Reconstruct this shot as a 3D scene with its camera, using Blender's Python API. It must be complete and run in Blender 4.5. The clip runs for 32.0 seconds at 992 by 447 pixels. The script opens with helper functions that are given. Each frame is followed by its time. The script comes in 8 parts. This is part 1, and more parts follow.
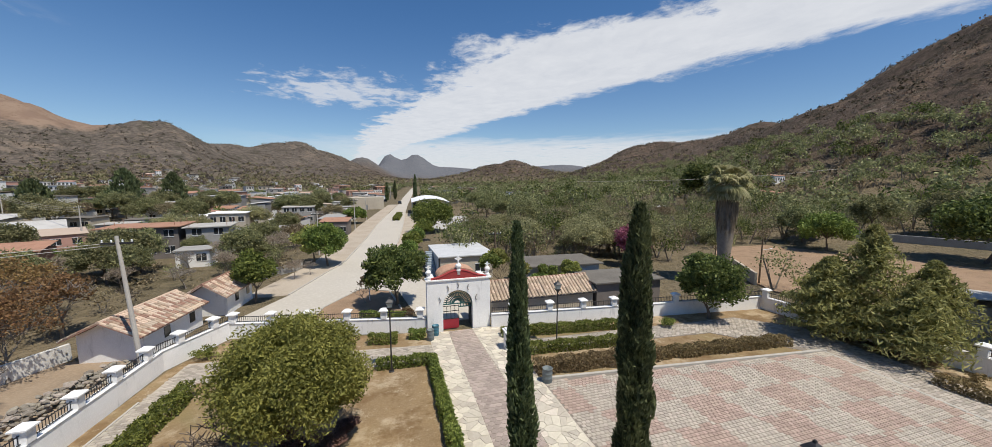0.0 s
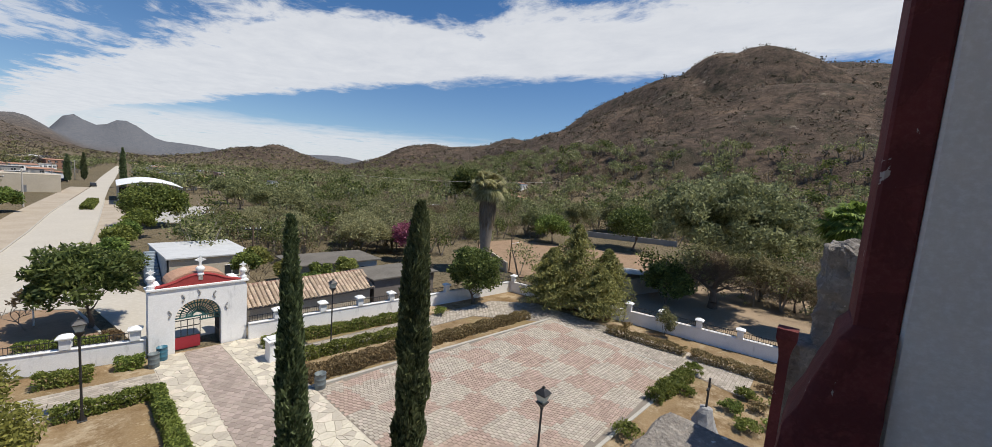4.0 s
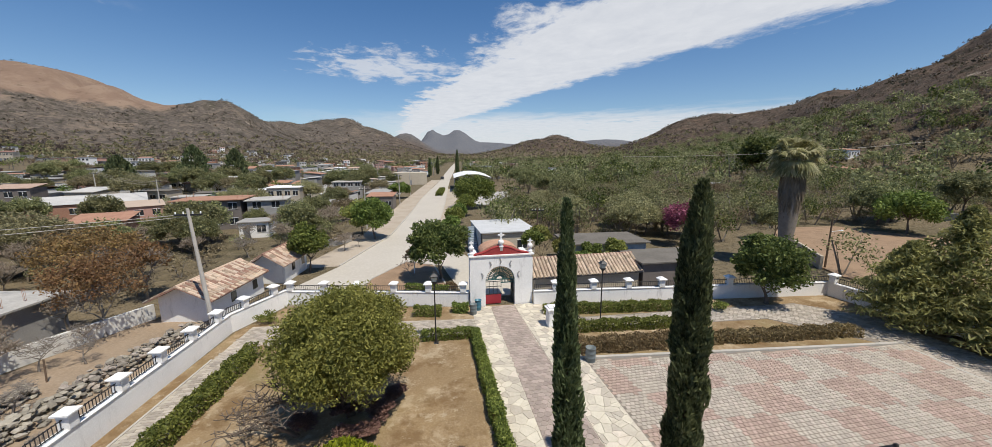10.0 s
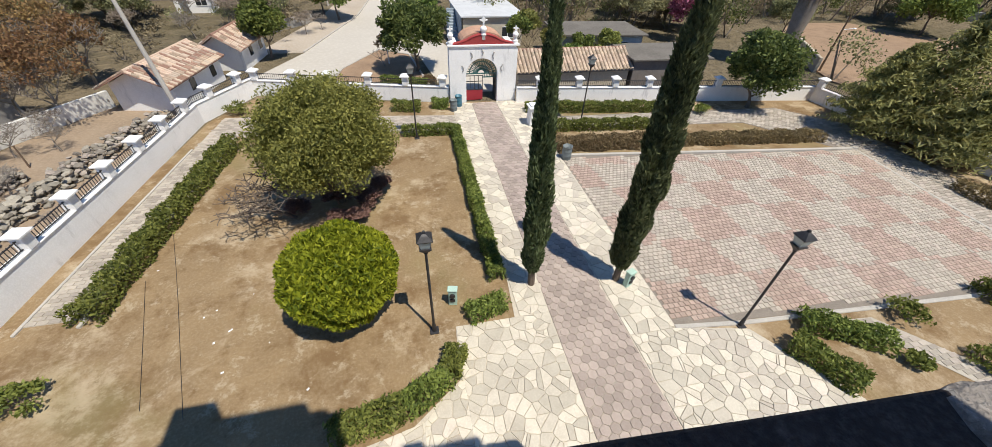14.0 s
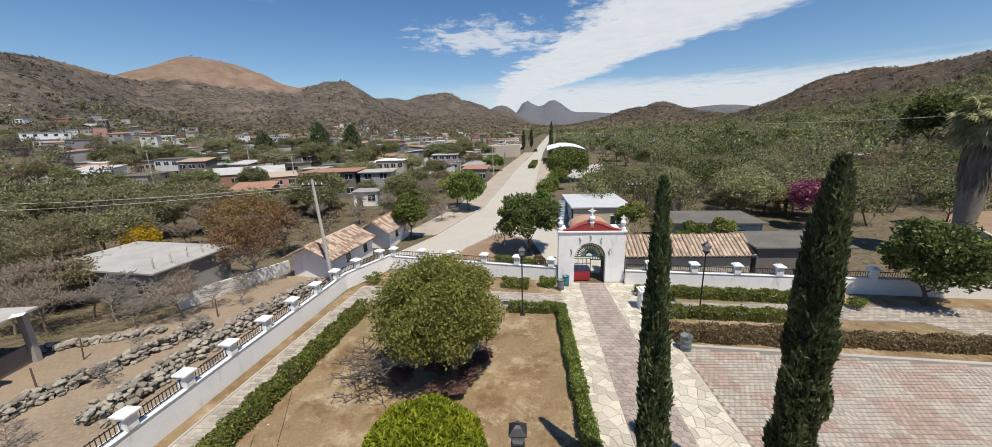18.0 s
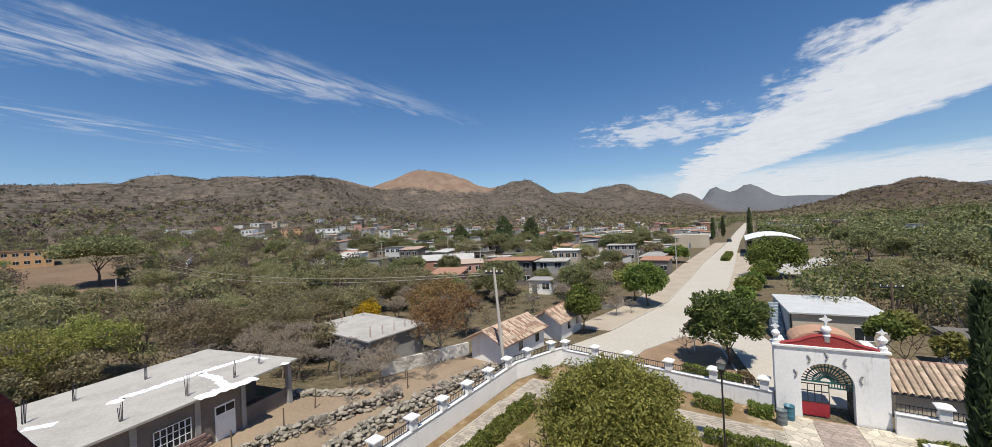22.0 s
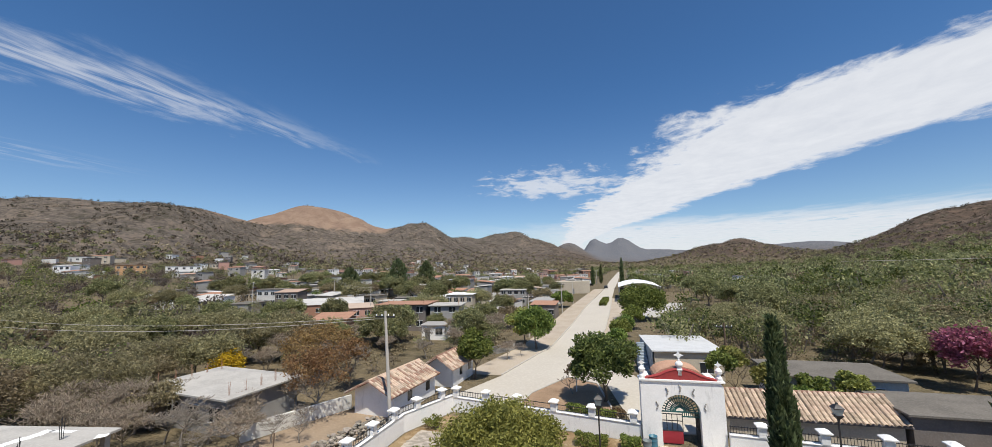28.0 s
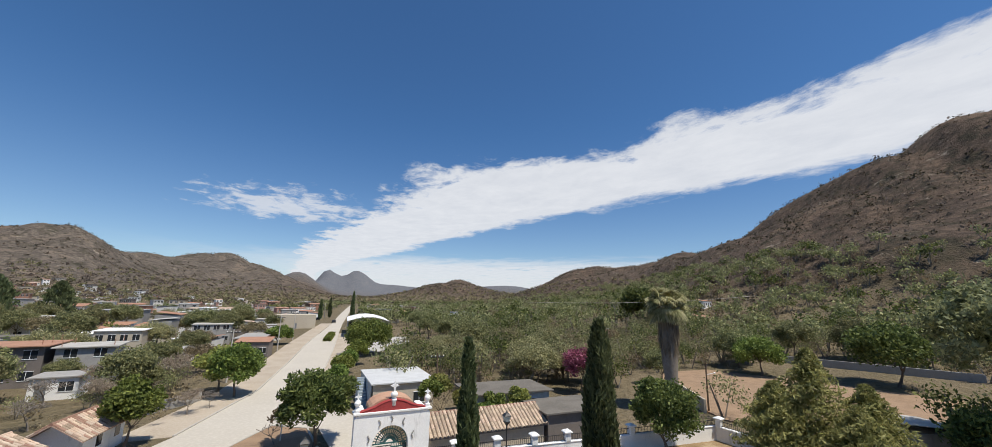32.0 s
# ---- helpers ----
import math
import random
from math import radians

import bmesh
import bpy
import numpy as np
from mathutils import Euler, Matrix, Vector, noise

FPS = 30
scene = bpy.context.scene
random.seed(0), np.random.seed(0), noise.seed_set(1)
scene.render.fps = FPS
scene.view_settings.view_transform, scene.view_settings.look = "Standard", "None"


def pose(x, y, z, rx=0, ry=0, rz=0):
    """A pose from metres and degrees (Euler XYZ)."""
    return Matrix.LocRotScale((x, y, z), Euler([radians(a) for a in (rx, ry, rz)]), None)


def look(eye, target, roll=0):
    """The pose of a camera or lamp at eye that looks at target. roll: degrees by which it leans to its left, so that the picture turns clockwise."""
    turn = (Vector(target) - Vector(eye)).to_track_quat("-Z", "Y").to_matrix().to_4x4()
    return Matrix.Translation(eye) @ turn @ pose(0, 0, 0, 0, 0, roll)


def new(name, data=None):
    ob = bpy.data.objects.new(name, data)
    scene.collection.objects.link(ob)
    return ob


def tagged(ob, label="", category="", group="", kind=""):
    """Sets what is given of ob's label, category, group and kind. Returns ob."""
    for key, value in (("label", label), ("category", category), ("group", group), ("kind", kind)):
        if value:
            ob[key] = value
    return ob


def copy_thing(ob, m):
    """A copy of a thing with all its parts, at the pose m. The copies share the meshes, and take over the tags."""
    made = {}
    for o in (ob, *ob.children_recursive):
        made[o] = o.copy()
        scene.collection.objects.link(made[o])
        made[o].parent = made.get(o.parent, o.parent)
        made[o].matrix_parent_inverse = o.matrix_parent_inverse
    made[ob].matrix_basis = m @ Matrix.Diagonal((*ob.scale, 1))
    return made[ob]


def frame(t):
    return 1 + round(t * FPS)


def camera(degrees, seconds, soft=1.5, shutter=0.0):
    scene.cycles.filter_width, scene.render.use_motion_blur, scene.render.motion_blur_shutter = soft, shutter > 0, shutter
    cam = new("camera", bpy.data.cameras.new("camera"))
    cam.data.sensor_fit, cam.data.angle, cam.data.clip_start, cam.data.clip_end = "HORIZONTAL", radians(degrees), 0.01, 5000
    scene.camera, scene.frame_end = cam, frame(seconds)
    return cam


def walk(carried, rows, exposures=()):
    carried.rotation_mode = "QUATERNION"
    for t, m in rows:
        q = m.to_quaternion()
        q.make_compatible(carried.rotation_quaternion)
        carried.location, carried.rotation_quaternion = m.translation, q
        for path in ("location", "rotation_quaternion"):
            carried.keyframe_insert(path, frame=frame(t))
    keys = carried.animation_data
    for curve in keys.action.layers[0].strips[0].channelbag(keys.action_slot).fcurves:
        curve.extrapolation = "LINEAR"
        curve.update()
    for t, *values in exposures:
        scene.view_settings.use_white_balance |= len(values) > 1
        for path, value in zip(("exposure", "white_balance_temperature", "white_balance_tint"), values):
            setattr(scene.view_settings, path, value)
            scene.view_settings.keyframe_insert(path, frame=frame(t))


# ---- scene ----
cam = camera(104.48, 32.0, soft=0.75)
ROWS = [  # seconds, eye, turn about x, y and z
    (0.0, 0.003, -0.532, 12.864, 83.36, 0.13, -16.69),
    (0.5, -0.010, -0.546, 12.868, 82.04, -1.79, -22.09),
    (1.0, -0.033, -0.566, 12.873, 81.73, -2.54, -28.04),
    (1.5, -0.060, -0.591, 12.876, 82.62, -3.06, -33.15),
    (2.0, -0.125, -0.622, 12.879, 82.81, -3.47, -36.27),
    (2.5, -0.181, -0.645, 12.883, 83.28, -3.36, -40.57),
    (3.0, -0.257, -0.656, 12.877, 84.01, -5.02, -44.76),
    (3.5, -0.308, -0.659, 12.868, 83.89, -4.65, -48.88),
    (5.5, -0.312, -0.662, 12.871, 84.56, -2.97, -46.34),
    (6.0, -0.271, -0.654, 12.866, 84.10, -2.48, -43.71),
    (6.5, -0.202, -0.632, 12.848, 85.03, -2.92, -39.58),
    (7.0, -0.162, -0.590, 12.846, 85.40, -3.17, -36.97),
    (7.5, -0.135, -0.518, 12.840, 84.66, -2.88, -33.03),
    (8.0, -0.144, -0.424, 12.839, 84.32, -1.88, -27.04),
    (8.5, -0.156, -0.346, 12.848, 84.74, -1.05, -21.33),
    (9.0, -0.169, -0.281, 12.872, 84.71, -0.46, -15.98),
    (9.5, -0.140, -0.213, 12.870, 84.35, -0.04, -12.61),
    (10.0, -0.111, -0.096, 12.845, 79.79, 0.28, -10.59),
    (10.5, -0.109, 0.001, 12.824, 71.79, 0.16, -10.79),
    (11.0, -0.081, -0.006, 12.823, 66.75, -0.16, -12.77),
    (11.5, -0.070, -0.038, 12.827, 61.58, -0.98, -14.77),
    (12.0, -0.050, -0.054, 12.844, 57.32, -2.09, -15.25),
    (12.5, -0.030, -0.081, 12.835, 54.09, -1.60, -15.46),
    (13.0, 0.015, -0.080, 12.820, 51.41, -2.41, -14.92),
    (13.5, 0.021, -0.052, 12.809, 50.60, -3.19, -13.78),
    (14.0, 0.025, -0.003, 12.794, 50.26, -2.04, -12.33),
    (14.5, 0.027, 0.051, 12.796, 50.80, -0.68, -10.01),
    (16.5, 0.042, 0.077, 12.853, 62.23, 1.98, -0.17),
    (17.0, 0.061, 0.128, 12.896, 67.88, 1.23, 2.12),
    (17.5, 0.078, 0.133, 12.915, 72.13, 1.75, 3.05),
    (18.0, 0.121, 0.100, 12.943, 75.93, 1.50, 3.13),
    (18.5, 0.125, 0.116, 12.959, 78.90, 1.18, 3.36),
    (19.0, 0.103, 0.120, 12.965, 83.25, 0.37, 3.10),
    (19.5, 0.059, 0.152, 12.963, 86.69, 0.62, 3.35),
    (20.0, 0.022, 0.227, 12.943, 88.94, 0.57, 4.33),
    (20.5, -0.048, 0.372, 12.967, 91.12, 1.48, 9.74),
    (21.0, -0.094, 0.515, 12.968, 92.26, 2.08, 15.41),
    (21.5, -0.114, 0.660, 12.963, 91.42, 2.72, 22.39),
    (22.0, -0.140, 0.784, 12.955, 90.19, 2.82, 28.48),
    (22.5, -0.197, 0.845, 12.959, 90.38, 2.51, 33.40),
    (23.0, -0.214, 0.883, 12.955, 90.48, 2.90, 36.65),
    (23.5, -0.187, 0.860, 12.956, 92.47, 3.10, 37.55),
    (24.0, -0.158, 0.830, 12.943, 94.78, 2.90, 36.54),
    (24.5, -0.123, 0.786, 12.914, 97.13, 2.59, 34.59),
    (26.5, -0.048, 0.700, 12.878, 96.29, 1.63, 25.37),
    (27.0, -0.018, 0.620, 12.869, 96.46, 1.79, 22.48),
    (27.5, -0.025, 0.552, 12.856, 96.55, 1.81, 18.08),
    (28.0, -0.039, 0.466, 12.836, 96.19, 1.22, 13.09),
    (28.5, -0.038, 0.394, 12.816, 96.48, 0.40, 8.24),
    (29.0, -0.024, 0.352, 12.781, 97.47, 0.17, 2.61),
    (29.5, -0.012, 0.328, 12.736, 98.41, -0.17, -2.74),
    (30.0, 0.006, 0.332, 12.699, 99.59, -0.86, -6.40),
    (30.5, 0.013, 0.324, 12.671, 100.25, -0.86, -10.57),
    (31.0, 0.022, 0.296, 12.647, 100.81, -0.75, -15.09),
    (31.5, 0.023, 0.264, 12.633, 101.36, -0.94, -19.67),
    (32.0, 0.024, 0.239, 12.623, 101.17, -1.19, -24.83),
]
EXPOSURES = [(0.0, 0.0), (11.3, 0.0), (12.0, 0.06), (12.8, 0.2), (15.5, 0.2), (18.0, 0.05), (21.0, 0.02), (24.0, 0.22), (27.0, 0.15), (32.0, 0.08)]
walk(cam, [(t, pose(x, y, z, rx, ry, rz)) for t, x, y, z, rx, ry, rz in ROWS], EXPOSURES)

# ---- world, sun ----
SUN_AZ, SUN_EL = 147.0, 65.0    # degrees clockwise from ahead, and above the horizon
sun = new("sun", bpy.data.lights.new("sun", "SUN"))
sun.data.energy, sun.data.angle, sun.data.color = 4.5, radians(0.55), (1.0, 0.935, 0.81)
sun_way = Vector((math.sin(radians(SUN_AZ)) * math.cos(radians(SUN_EL)), math.cos(radians(SUN_AZ)) * math.cos(radians(SUN_EL)), math.sin(radians(SUN_EL))))
sun.matrix_world = look(sun_way * 100, (0, 0, 0))


class Nodes:
    """A small hand for node trees."""

    def __init__(self, tree):
        self.t = tree
        tree.nodes.clear()

    def add(self, kind, ins):
        nd = self.t.nodes.new(kind)
        for k, v in ins.items():
            if isinstance(v, bpy.types.NodeSocket):
                self.t.links.new(v, nd.inputs[k])
            else:
                nd.inputs[k].default_value = v
        return nd

    def math(self, op, a, b=0.0):
        nd = self.add("ShaderNodeMath", {0: a, 1: b})
        nd.operation = op
        return nd.outputs[0]

    def span(self, v, lo, hi, a=0.0, b=1.0):
        nd = self.add("ShaderNodeMapRange", {0: v, 1: lo, 2: hi, 3: a, 4: b})
        nd.interpolation_type = "SMOOTHSTEP"
        return nd.outputs[0]

    def mix(self, f, a, b):
        nd = self.t.nodes.new("ShaderNodeMix")
        nd.data_type = "RGBA"
        for k, v in ((0, f), (6, a), (7, b)):
            if isinstance(v, bpy.types.NodeSocket):
                self.t.links.new(v, nd.inputs[k])
            else:
                nd.inputs[k].default_value = v if k == 0 else ((*v, 1.0) if len(v) == 3 else v)
        return nd.outputs[2]

    def noise(self, vec, scale, detail=4.0, rough=0.55, distort=0.0):
        return self.add("ShaderNodeTexNoise", {"Vector": vec, "Scale": scale, "Detail": detail, "Roughness": rough, "Distortion": distort}).outputs[0]


world = bpy.data.worlds.new("sky")
scene.world = world
world.use_nodes = True
W = Nodes(world.node_tree)
sky = W.add("ShaderNodeTexSky", {})
sky.sky_type, sky.sun_disc = "NISHITA", False
sky.sun_elevation, sky.sun_rotation = radians(SUN_EL), radians(SUN_AZ)
sky.altitude, sky.air_density, sky.dust_density, sky.ozone_density = 1200.0, 1.0, 0.4, 3.0
way_up = W.add("ShaderNodeTexCoord", {}).outputs["Generated"]
sep = W.add("ShaderNodeSeparateXYZ", {0: way_up})
up = W.math("MAXIMUM", sep.outputs[2], 0.015)
px, py = W.math("DIVIDE", sep.outputs[0], up), W.math("DIVIDE", sep.outputs[1], up)
sheet = W.add("ShaderNodeCombineXYZ", {0: px, 1: py, 2: 0.0}).outputs[0]
drift = W.add("ShaderNodeMapping", {0: sheet, 2: (0, 0, radians(-16)), 3: (1.0, 0.72, 1.0)}).outputs[0]
n1, n2 = W.noise(drift, 1.05, 9.0, 0.62, 0.35), W.noise(drift, 3.6, 8.0, 0.66, 0.3)
# the long bank of cloud that crosses the sky from the valley's end: its middle and half-width along the way
along = W.math("DIVIDE", py, 20.0)
ramp = W.t.nodes.new("ShaderNodeValToRGB")
W.t.links.new(along, ramp.inputs[0])
BANK = [(1.0, 2.75, 0.68), (1.5, 2.58, 0.80), (2.0, 2.48, 0.66), (2.5, 2.02, 0.95), (3.0, 1.76, 1.08), (3.8, 1.62, 1.0), (5.4, 1.22, 0.94), (7.0, 0.98, 0.94), (9.0, 0.66, 0.94), (12.0, 0.2, 0.75), (19.5, -0.6, 0.6)]
while len(ramp.color_ramp.elements) < len(BANK):
    ramp.color_ramp.elements.new(0.5)
for el, (a, mid, half) in zip(ramp.color_ramp.elements, BANK):
    el.position = a / 20.0
for el, (a, mid, half) in zip(ramp.color_ramp.elements, BANK):
    el.color = ((mid + 1.0) / 4.0, half / 2.0, 0.0, 1.0)
rgb = W.add("ShaderNodeSeparateColor", {0: ramp.outputs[0]})
mid = W.math("SUBTRACT", W.math("MULTIPLY", rgb.outputs[0], 4.0), 1.0)
off = W.math("SUBTRACT", px, mid)
reach = W.math("DIVIDE", W.math("ABSOLUTE", off), W.math("MULTIPLY", rgb.outputs[1], 2.0))
reach = W.math("ADD", reach, W.math("MULTIPLY", W.math("SUBTRACT", n1, 0.5), 1.1))
reach = W.math("ADD", reach, W.math("MULTIPLY", W.math("SUBTRACT", n2, 0.5), W.span(off, 0.3, -0.6, 0.9, 1.5)))
bank = W.math("MULTIPLY", W.span(reach, 1.16, 0.74), W.span(py, -3.0, 0.0))
# thin wisps on the other side, and the pale band low over the valley
combed = W.add("ShaderNodeMapping", {0: sheet, 2: (0, 0, radians(22)), 3: (5.5, 1.1, 1.0)}).outputs[0]
n3 = W.noise(combed, 1.6, 8.0, 0.62, 0.5)
wisp_line = W.math("ABSOLUTE", W.math("ADD", W.math("ADD", px, W.math("MULTIPLY", py, -0.5)), 3.05))
wisp = W.math("MULTIPLY", W.span(W.math("ADD", wisp_line, W.math("MULTIPLY", W.math("SUBTRACT", n2, 0.5), 1.3)), 0.55, 0.0), W.math("MULTIPLY", W.span(px, -1.75, -2.3), W.span(n3, 0.36, 0.62)))
far_wisp = W.math("MULTIPLY", W.span(W.math("ABSOLUTE", W.math("ADD", px, 4.5)), 0.6, 0.0), W.math("MULTIPLY", W.span(n3, 0.45, 0.66), W.span(py, 3.2, 1.4)))
low = W.math("MULTIPLY", W.span(W.math("ADD", sep.outputs[2], W.math("MULTIPLY", W.math("SUBTRACT", n1, 0.5), 0.05)), 0.112, 0.075), W.math("MULTIPLY", W.span(n1, 0.22, 0.45), W.span(px, -4.5, 2.0)))
puff_at = W.add("ShaderNodeVectorMath", {0: sheet, 1: (-0.36, 4.95, 0.0)})
puff_at.operation = "DISTANCE"
puff = W.span(W.math("ADD", W.math("MULTIPLY", puff_at.outputs["Value"], 0.8), W.math("MULTIPLY", W.math("SUBTRACT", n2, 0.5), 2.6)), 0.78, 0.15)
cover = W.math("MAXIMUM", W.math("MAXIMUM", W.math("MULTIPLY", bank, 0.93), W.math("MULTIPLY", low, 0.85)), W.math("MAXIMUM", W.math("MULTIPLY", wisp, 0.55), W.math("MAXIMUM", W.math("MULTIPLY", puff, 0.75), W.math("MULTIPLY", far_wisp, 0.4))))
cover = W.math("MULTIPLY", cover, W.span(sep.outputs[2], 0.0, 0.03))
cloud_tone = W.mix(n2, (6.3, 6.6, 7.2), (9.0, 9.1, 9.3))
tint = W.mix(W.span(sep.outputs[2], 0.0, 0.45), (0.98, 1.04, 1.08), (0.57, 0.90, 1.14))
toned = W.t.nodes.new("ShaderNodeMix")
toned.data_type, toned.blend_type = "RGBA", "MULTIPLY"
toned.inputs[0].default_value = 1.0
W.t.links.new(sky.outputs[0], toned.inputs[6])
W.t.links.new(tint, toned.inputs[7])
ground_side = W.mix(W.span(sep.outputs[2], -0.02, 0.0), (1.4, 1.25, 1.05), W.mix(cover, toned.outputs[2], cloud_tone))
shine = W.add("ShaderNodeBackground", {0: ground_side, 1: 0.094})
W.t.links.new(shine.outputs[0], W.add("ShaderNodeOutputWorld", {}).inputs[0])

# ---- materials ----
def material(name, base, dark, light=None, scale=1.0, fine=20.0, rough=0.85, bump=0.3, depth=0.02, metal=0.0, spread=0.0, mix=0.6, extra=None):
    """A surface in two tones at two scales, with relief. spread: how far pieces differ from one another."""
    m = bpy.data.materials.new(name)
    m.use_nodes = True
    N = Nodes(m.node_tree)
    co = N.add("ShaderNodeNewGeometry", {}).outputs["Position"]
    big, small = N.noise(co, scale, 5.0, 0.6, 0.3), N.noise(co, fine, 4.0, 0.65)
    col = N.mix(N.math("MULTIPLY", N.span(big, 0.35, 0.68), mix), base, dark)
    col = N.mix(N.math("MULTIPLY", N.span(small, 0.4, 0.75), 0.55), col, light or [min(1.0, c * 1.25) for c in base])
    if spread:
        lot = N.add("ShaderNodeObjectInfo", {}).outputs["Random"]
        isle = N.add("ShaderNodeNewGeometry", {}).outputs["Random Per Island"]
        hsv = N.add("ShaderNodeHueSaturation", {"Color": col, "Value": N.span(N.math("FRACT", N.math("ADD", lot, isle)), 0.0, 1.0, 1.0 - spread, 1.0 + spread), "Hue": N.span(isle, 0.0, 1.0, 0.5 - spread * 0.05, 0.5 + spread * 0.05)})
        col = hsv.outputs[0]
    if extra:
        col = extra(N, co, col)
    bsdf = N.add("ShaderNodeBsdfPrincipled", {"Base Color": col, "Roughness": rough, "Metallic": metal, "Specular IOR Level": 0.5 if rough < 0.7 else 0.15})
    if bump:
        b = N.add("ShaderNodeBump", {"Strength": bump, "Distance": depth, "Height": N.math("ADD", small, N.math("MULTIPLY", big, 0.5))})
        N.t.links.new(b.outputs[0], bsdf.inputs["Normal"])
    N.t.links.new(bsdf.outputs[0], N.add("ShaderNodeOutputMaterial", {}).inputs[0])
    return m


def foliage(name, base, dark, light):
    """Leaves: a tone to each leaf, some light through them."""
    m = bpy.data.materials.new(name)
    m.use_nodes = True
    N = Nodes(m.node_tree)
    g = N.add("ShaderNodeNewGeometry", {})
    isle = g.outputs["Random Per Island"]
    patch = N.noise(g.outputs["Position"], 0.7, 3.0)
    col = N.mix(N.span(isle, 0.0, 0.7), dark, base)
    col = N.mix(N.math("MULTIPLY", N.span(isle, 0.6, 1.0), 0.9), col, light)
    col = N.mix(N.math("MULTIPLY", N.span(patch, 0.42, 0.7), 0.4), col, light)
    lot = N.add("ShaderNodeObjectInfo", {}).outputs["Random"]
    col = N.add("ShaderNodeHueSaturation", {"Color": col, "Value": N.span(lot, 0.0, 1.0, 0.85, 1.15), "Hue": N.span(lot, 0.0, 1.0, 0.485, 0.512)}).outputs[0]
    a = N.add("ShaderNodeBsdfPrincipled", {"Base Color": col, "Roughness": 0.6, "Specular IOR Level": 0.25})
    b = N.add("ShaderNodeBsdfTranslucent", {"Color": col})
    s = N.add("ShaderNodeMixShader", {0: 0.38, 1: a.outputs[0], 2: b.outputs[0]})
    N.t.links.new(s.outputs[0], N.add("ShaderNodeOutputMaterial", {}).inputs[0])
    return m


def streaks(colour, amount, scale):
    """Rain stains and worn patches of a second colour."""
    def put(N, co, col):
        thin = N.add("ShaderNodeMapping", {0: co, 3: (1.0, 1.0, 0.22)}).outputs[0]
        return N.mix(N.math("MULTIPLY", N.span(N.noise(thin, scale, 6.0, 0.7), 0.55, 0.72), amount), col, colour)
    return put


def worn_grass(N, co, col):
    """Pale trodden patches and dark dead tufts."""
    pale, dark, speck = N.noise(co, 0.2, 8.0, 0.74, 0.2), N.noise(co, 0.42, 9.0, 0.76, 0.1), N.noise(co, 6.0, 5.0, 0.8)
    col = N.mix(N.math("MULTIPLY", N.span(pale, 0.5, 0.64), 0.85), col, (0.47, 0.375, 0.255))
    col = N.mix(N.math("MULTIPLY", N.span(dark, 0.48, 0.62), 0.85), col, (0.180, 0.112, 0.055))
    col = N.mix(N.math("MULTIPLY", N.span(N.noise(co, 0.9, 9.0, 0.8, 0.15), 0.53, 0.64), 0.55), col, (0.50, 0.42, 0.30))
    col = N.mix(N.math("MULTIPLY", N.span(N.noise(co, 0.11, 5.0, 0.6, 0.4), 0.52, 0.66), 0.5), col, (0.20, 0.175, 0.075))
    return N.mix(N.math("MULTIPLY", N.span(speck, 0.58, 0.7), 0.5), col, (0.17, 0.125, 0.07))


whitewash = material("whitewash", (0.86, 0.855, 0.845), (0.78, 0.775, 0.765), scale=0.9, fine=14, rough=0.9, bump=0.25, extra=streaks((0.42, 0.42, 0.42), 0.5, 1.6))
old_plaster = material("old_plaster", (0.86, 0.81, 0.735), (0.66, 0.61, 0.55), (0.90, 0.86, 0.80), scale=3.0, fine=26, rough=0.9, bump=0.8, extra=streaks((0.30, 0.275, 0.25), 0.75, 5))
def peeling(base, under, chip, scale, lo, hi, speck=6.0, share=0.8):
    """Paint that has come away in ragged islands, and small pale chips."""
    def put(N, co, col):
        worn = N.noise(co, scale, 6.0, 0.6, 0.5)
        col = N.mix(N.math("MULTIPLY", N.span(worn, lo, hi), share), col, under)
        rim = N.math("MULTIPLY", N.span(worn, lo - 0.035, lo), N.span(worn, lo + 0.02, lo))
        col = N.mix(N.math("MULTIPLY", rim, 0.6), col, base)
        return N.mix(N.math("MULTIPLY", N.span(N.noise(co, speck, 7.0, 0.62, 0.4), 0.665, 0.68), 0.9), col, chip)
    return put


jamb_plaster = material("peeling_plaster", (0.86, 0.81, 0.735), (0.70, 0.65, 0.59), (0.90, 0.86, 0.80), scale=3.0, fine=26, rough=0.9, bump=0.8, depth=0.03, extra=peeling((0.95, 0.92, 0.87), (0.55, 0.51, 0.46), (0.36, 0.33, 0.31), 1.9, 0.5, 0.515))
jamb_white = material("jamb_white", (0.86, 0.84, 0.81), (0.79, 0.77, 0.74), scale=3, fine=30, rough=0.85, bump=0.3)
red_paint = material("red_paint", (0.172, 0.046, 0.046), (0.122, 0.035, 0.036), (0.22, 0.075, 0.070), scale=6, fine=45, rough=0.75, bump=0.6, depth=0.01, extra=peeling((0.10, 0.03, 0.03), (0.115, 0.034, 0.036), (0.52, 0.46, 0.43), 2.5, 0.52, 0.56, 4.2, 0.7))
red_trim = material("red_trim", (0.36, 0.055, 0.055), (0.26, 0.04, 0.045), (0.42, 0.1, 0.09), scale=3, fine=20, rough=0.8, bump=0.3)
gate_red = material("gate_red", (0.33, 0.025, 0.04), (0.26, 0.02, 0.03), scale=4, fine=30, rough=0.45, bump=0.1)
gate_green = material("gate_green", (0.022, 0.105, 0.105), (0.015, 0.07, 0.07), scale=4, fine=30, rough=0.5, bump=0.1)
dark_iron = material("dark_iron", (0.045, 0.045, 0.05), (0.03, 0.03, 0.033), (0.07, 0.065, 0.06), scale=4, fine=30, rough=0.5, bump=0.2, metal=0.4)
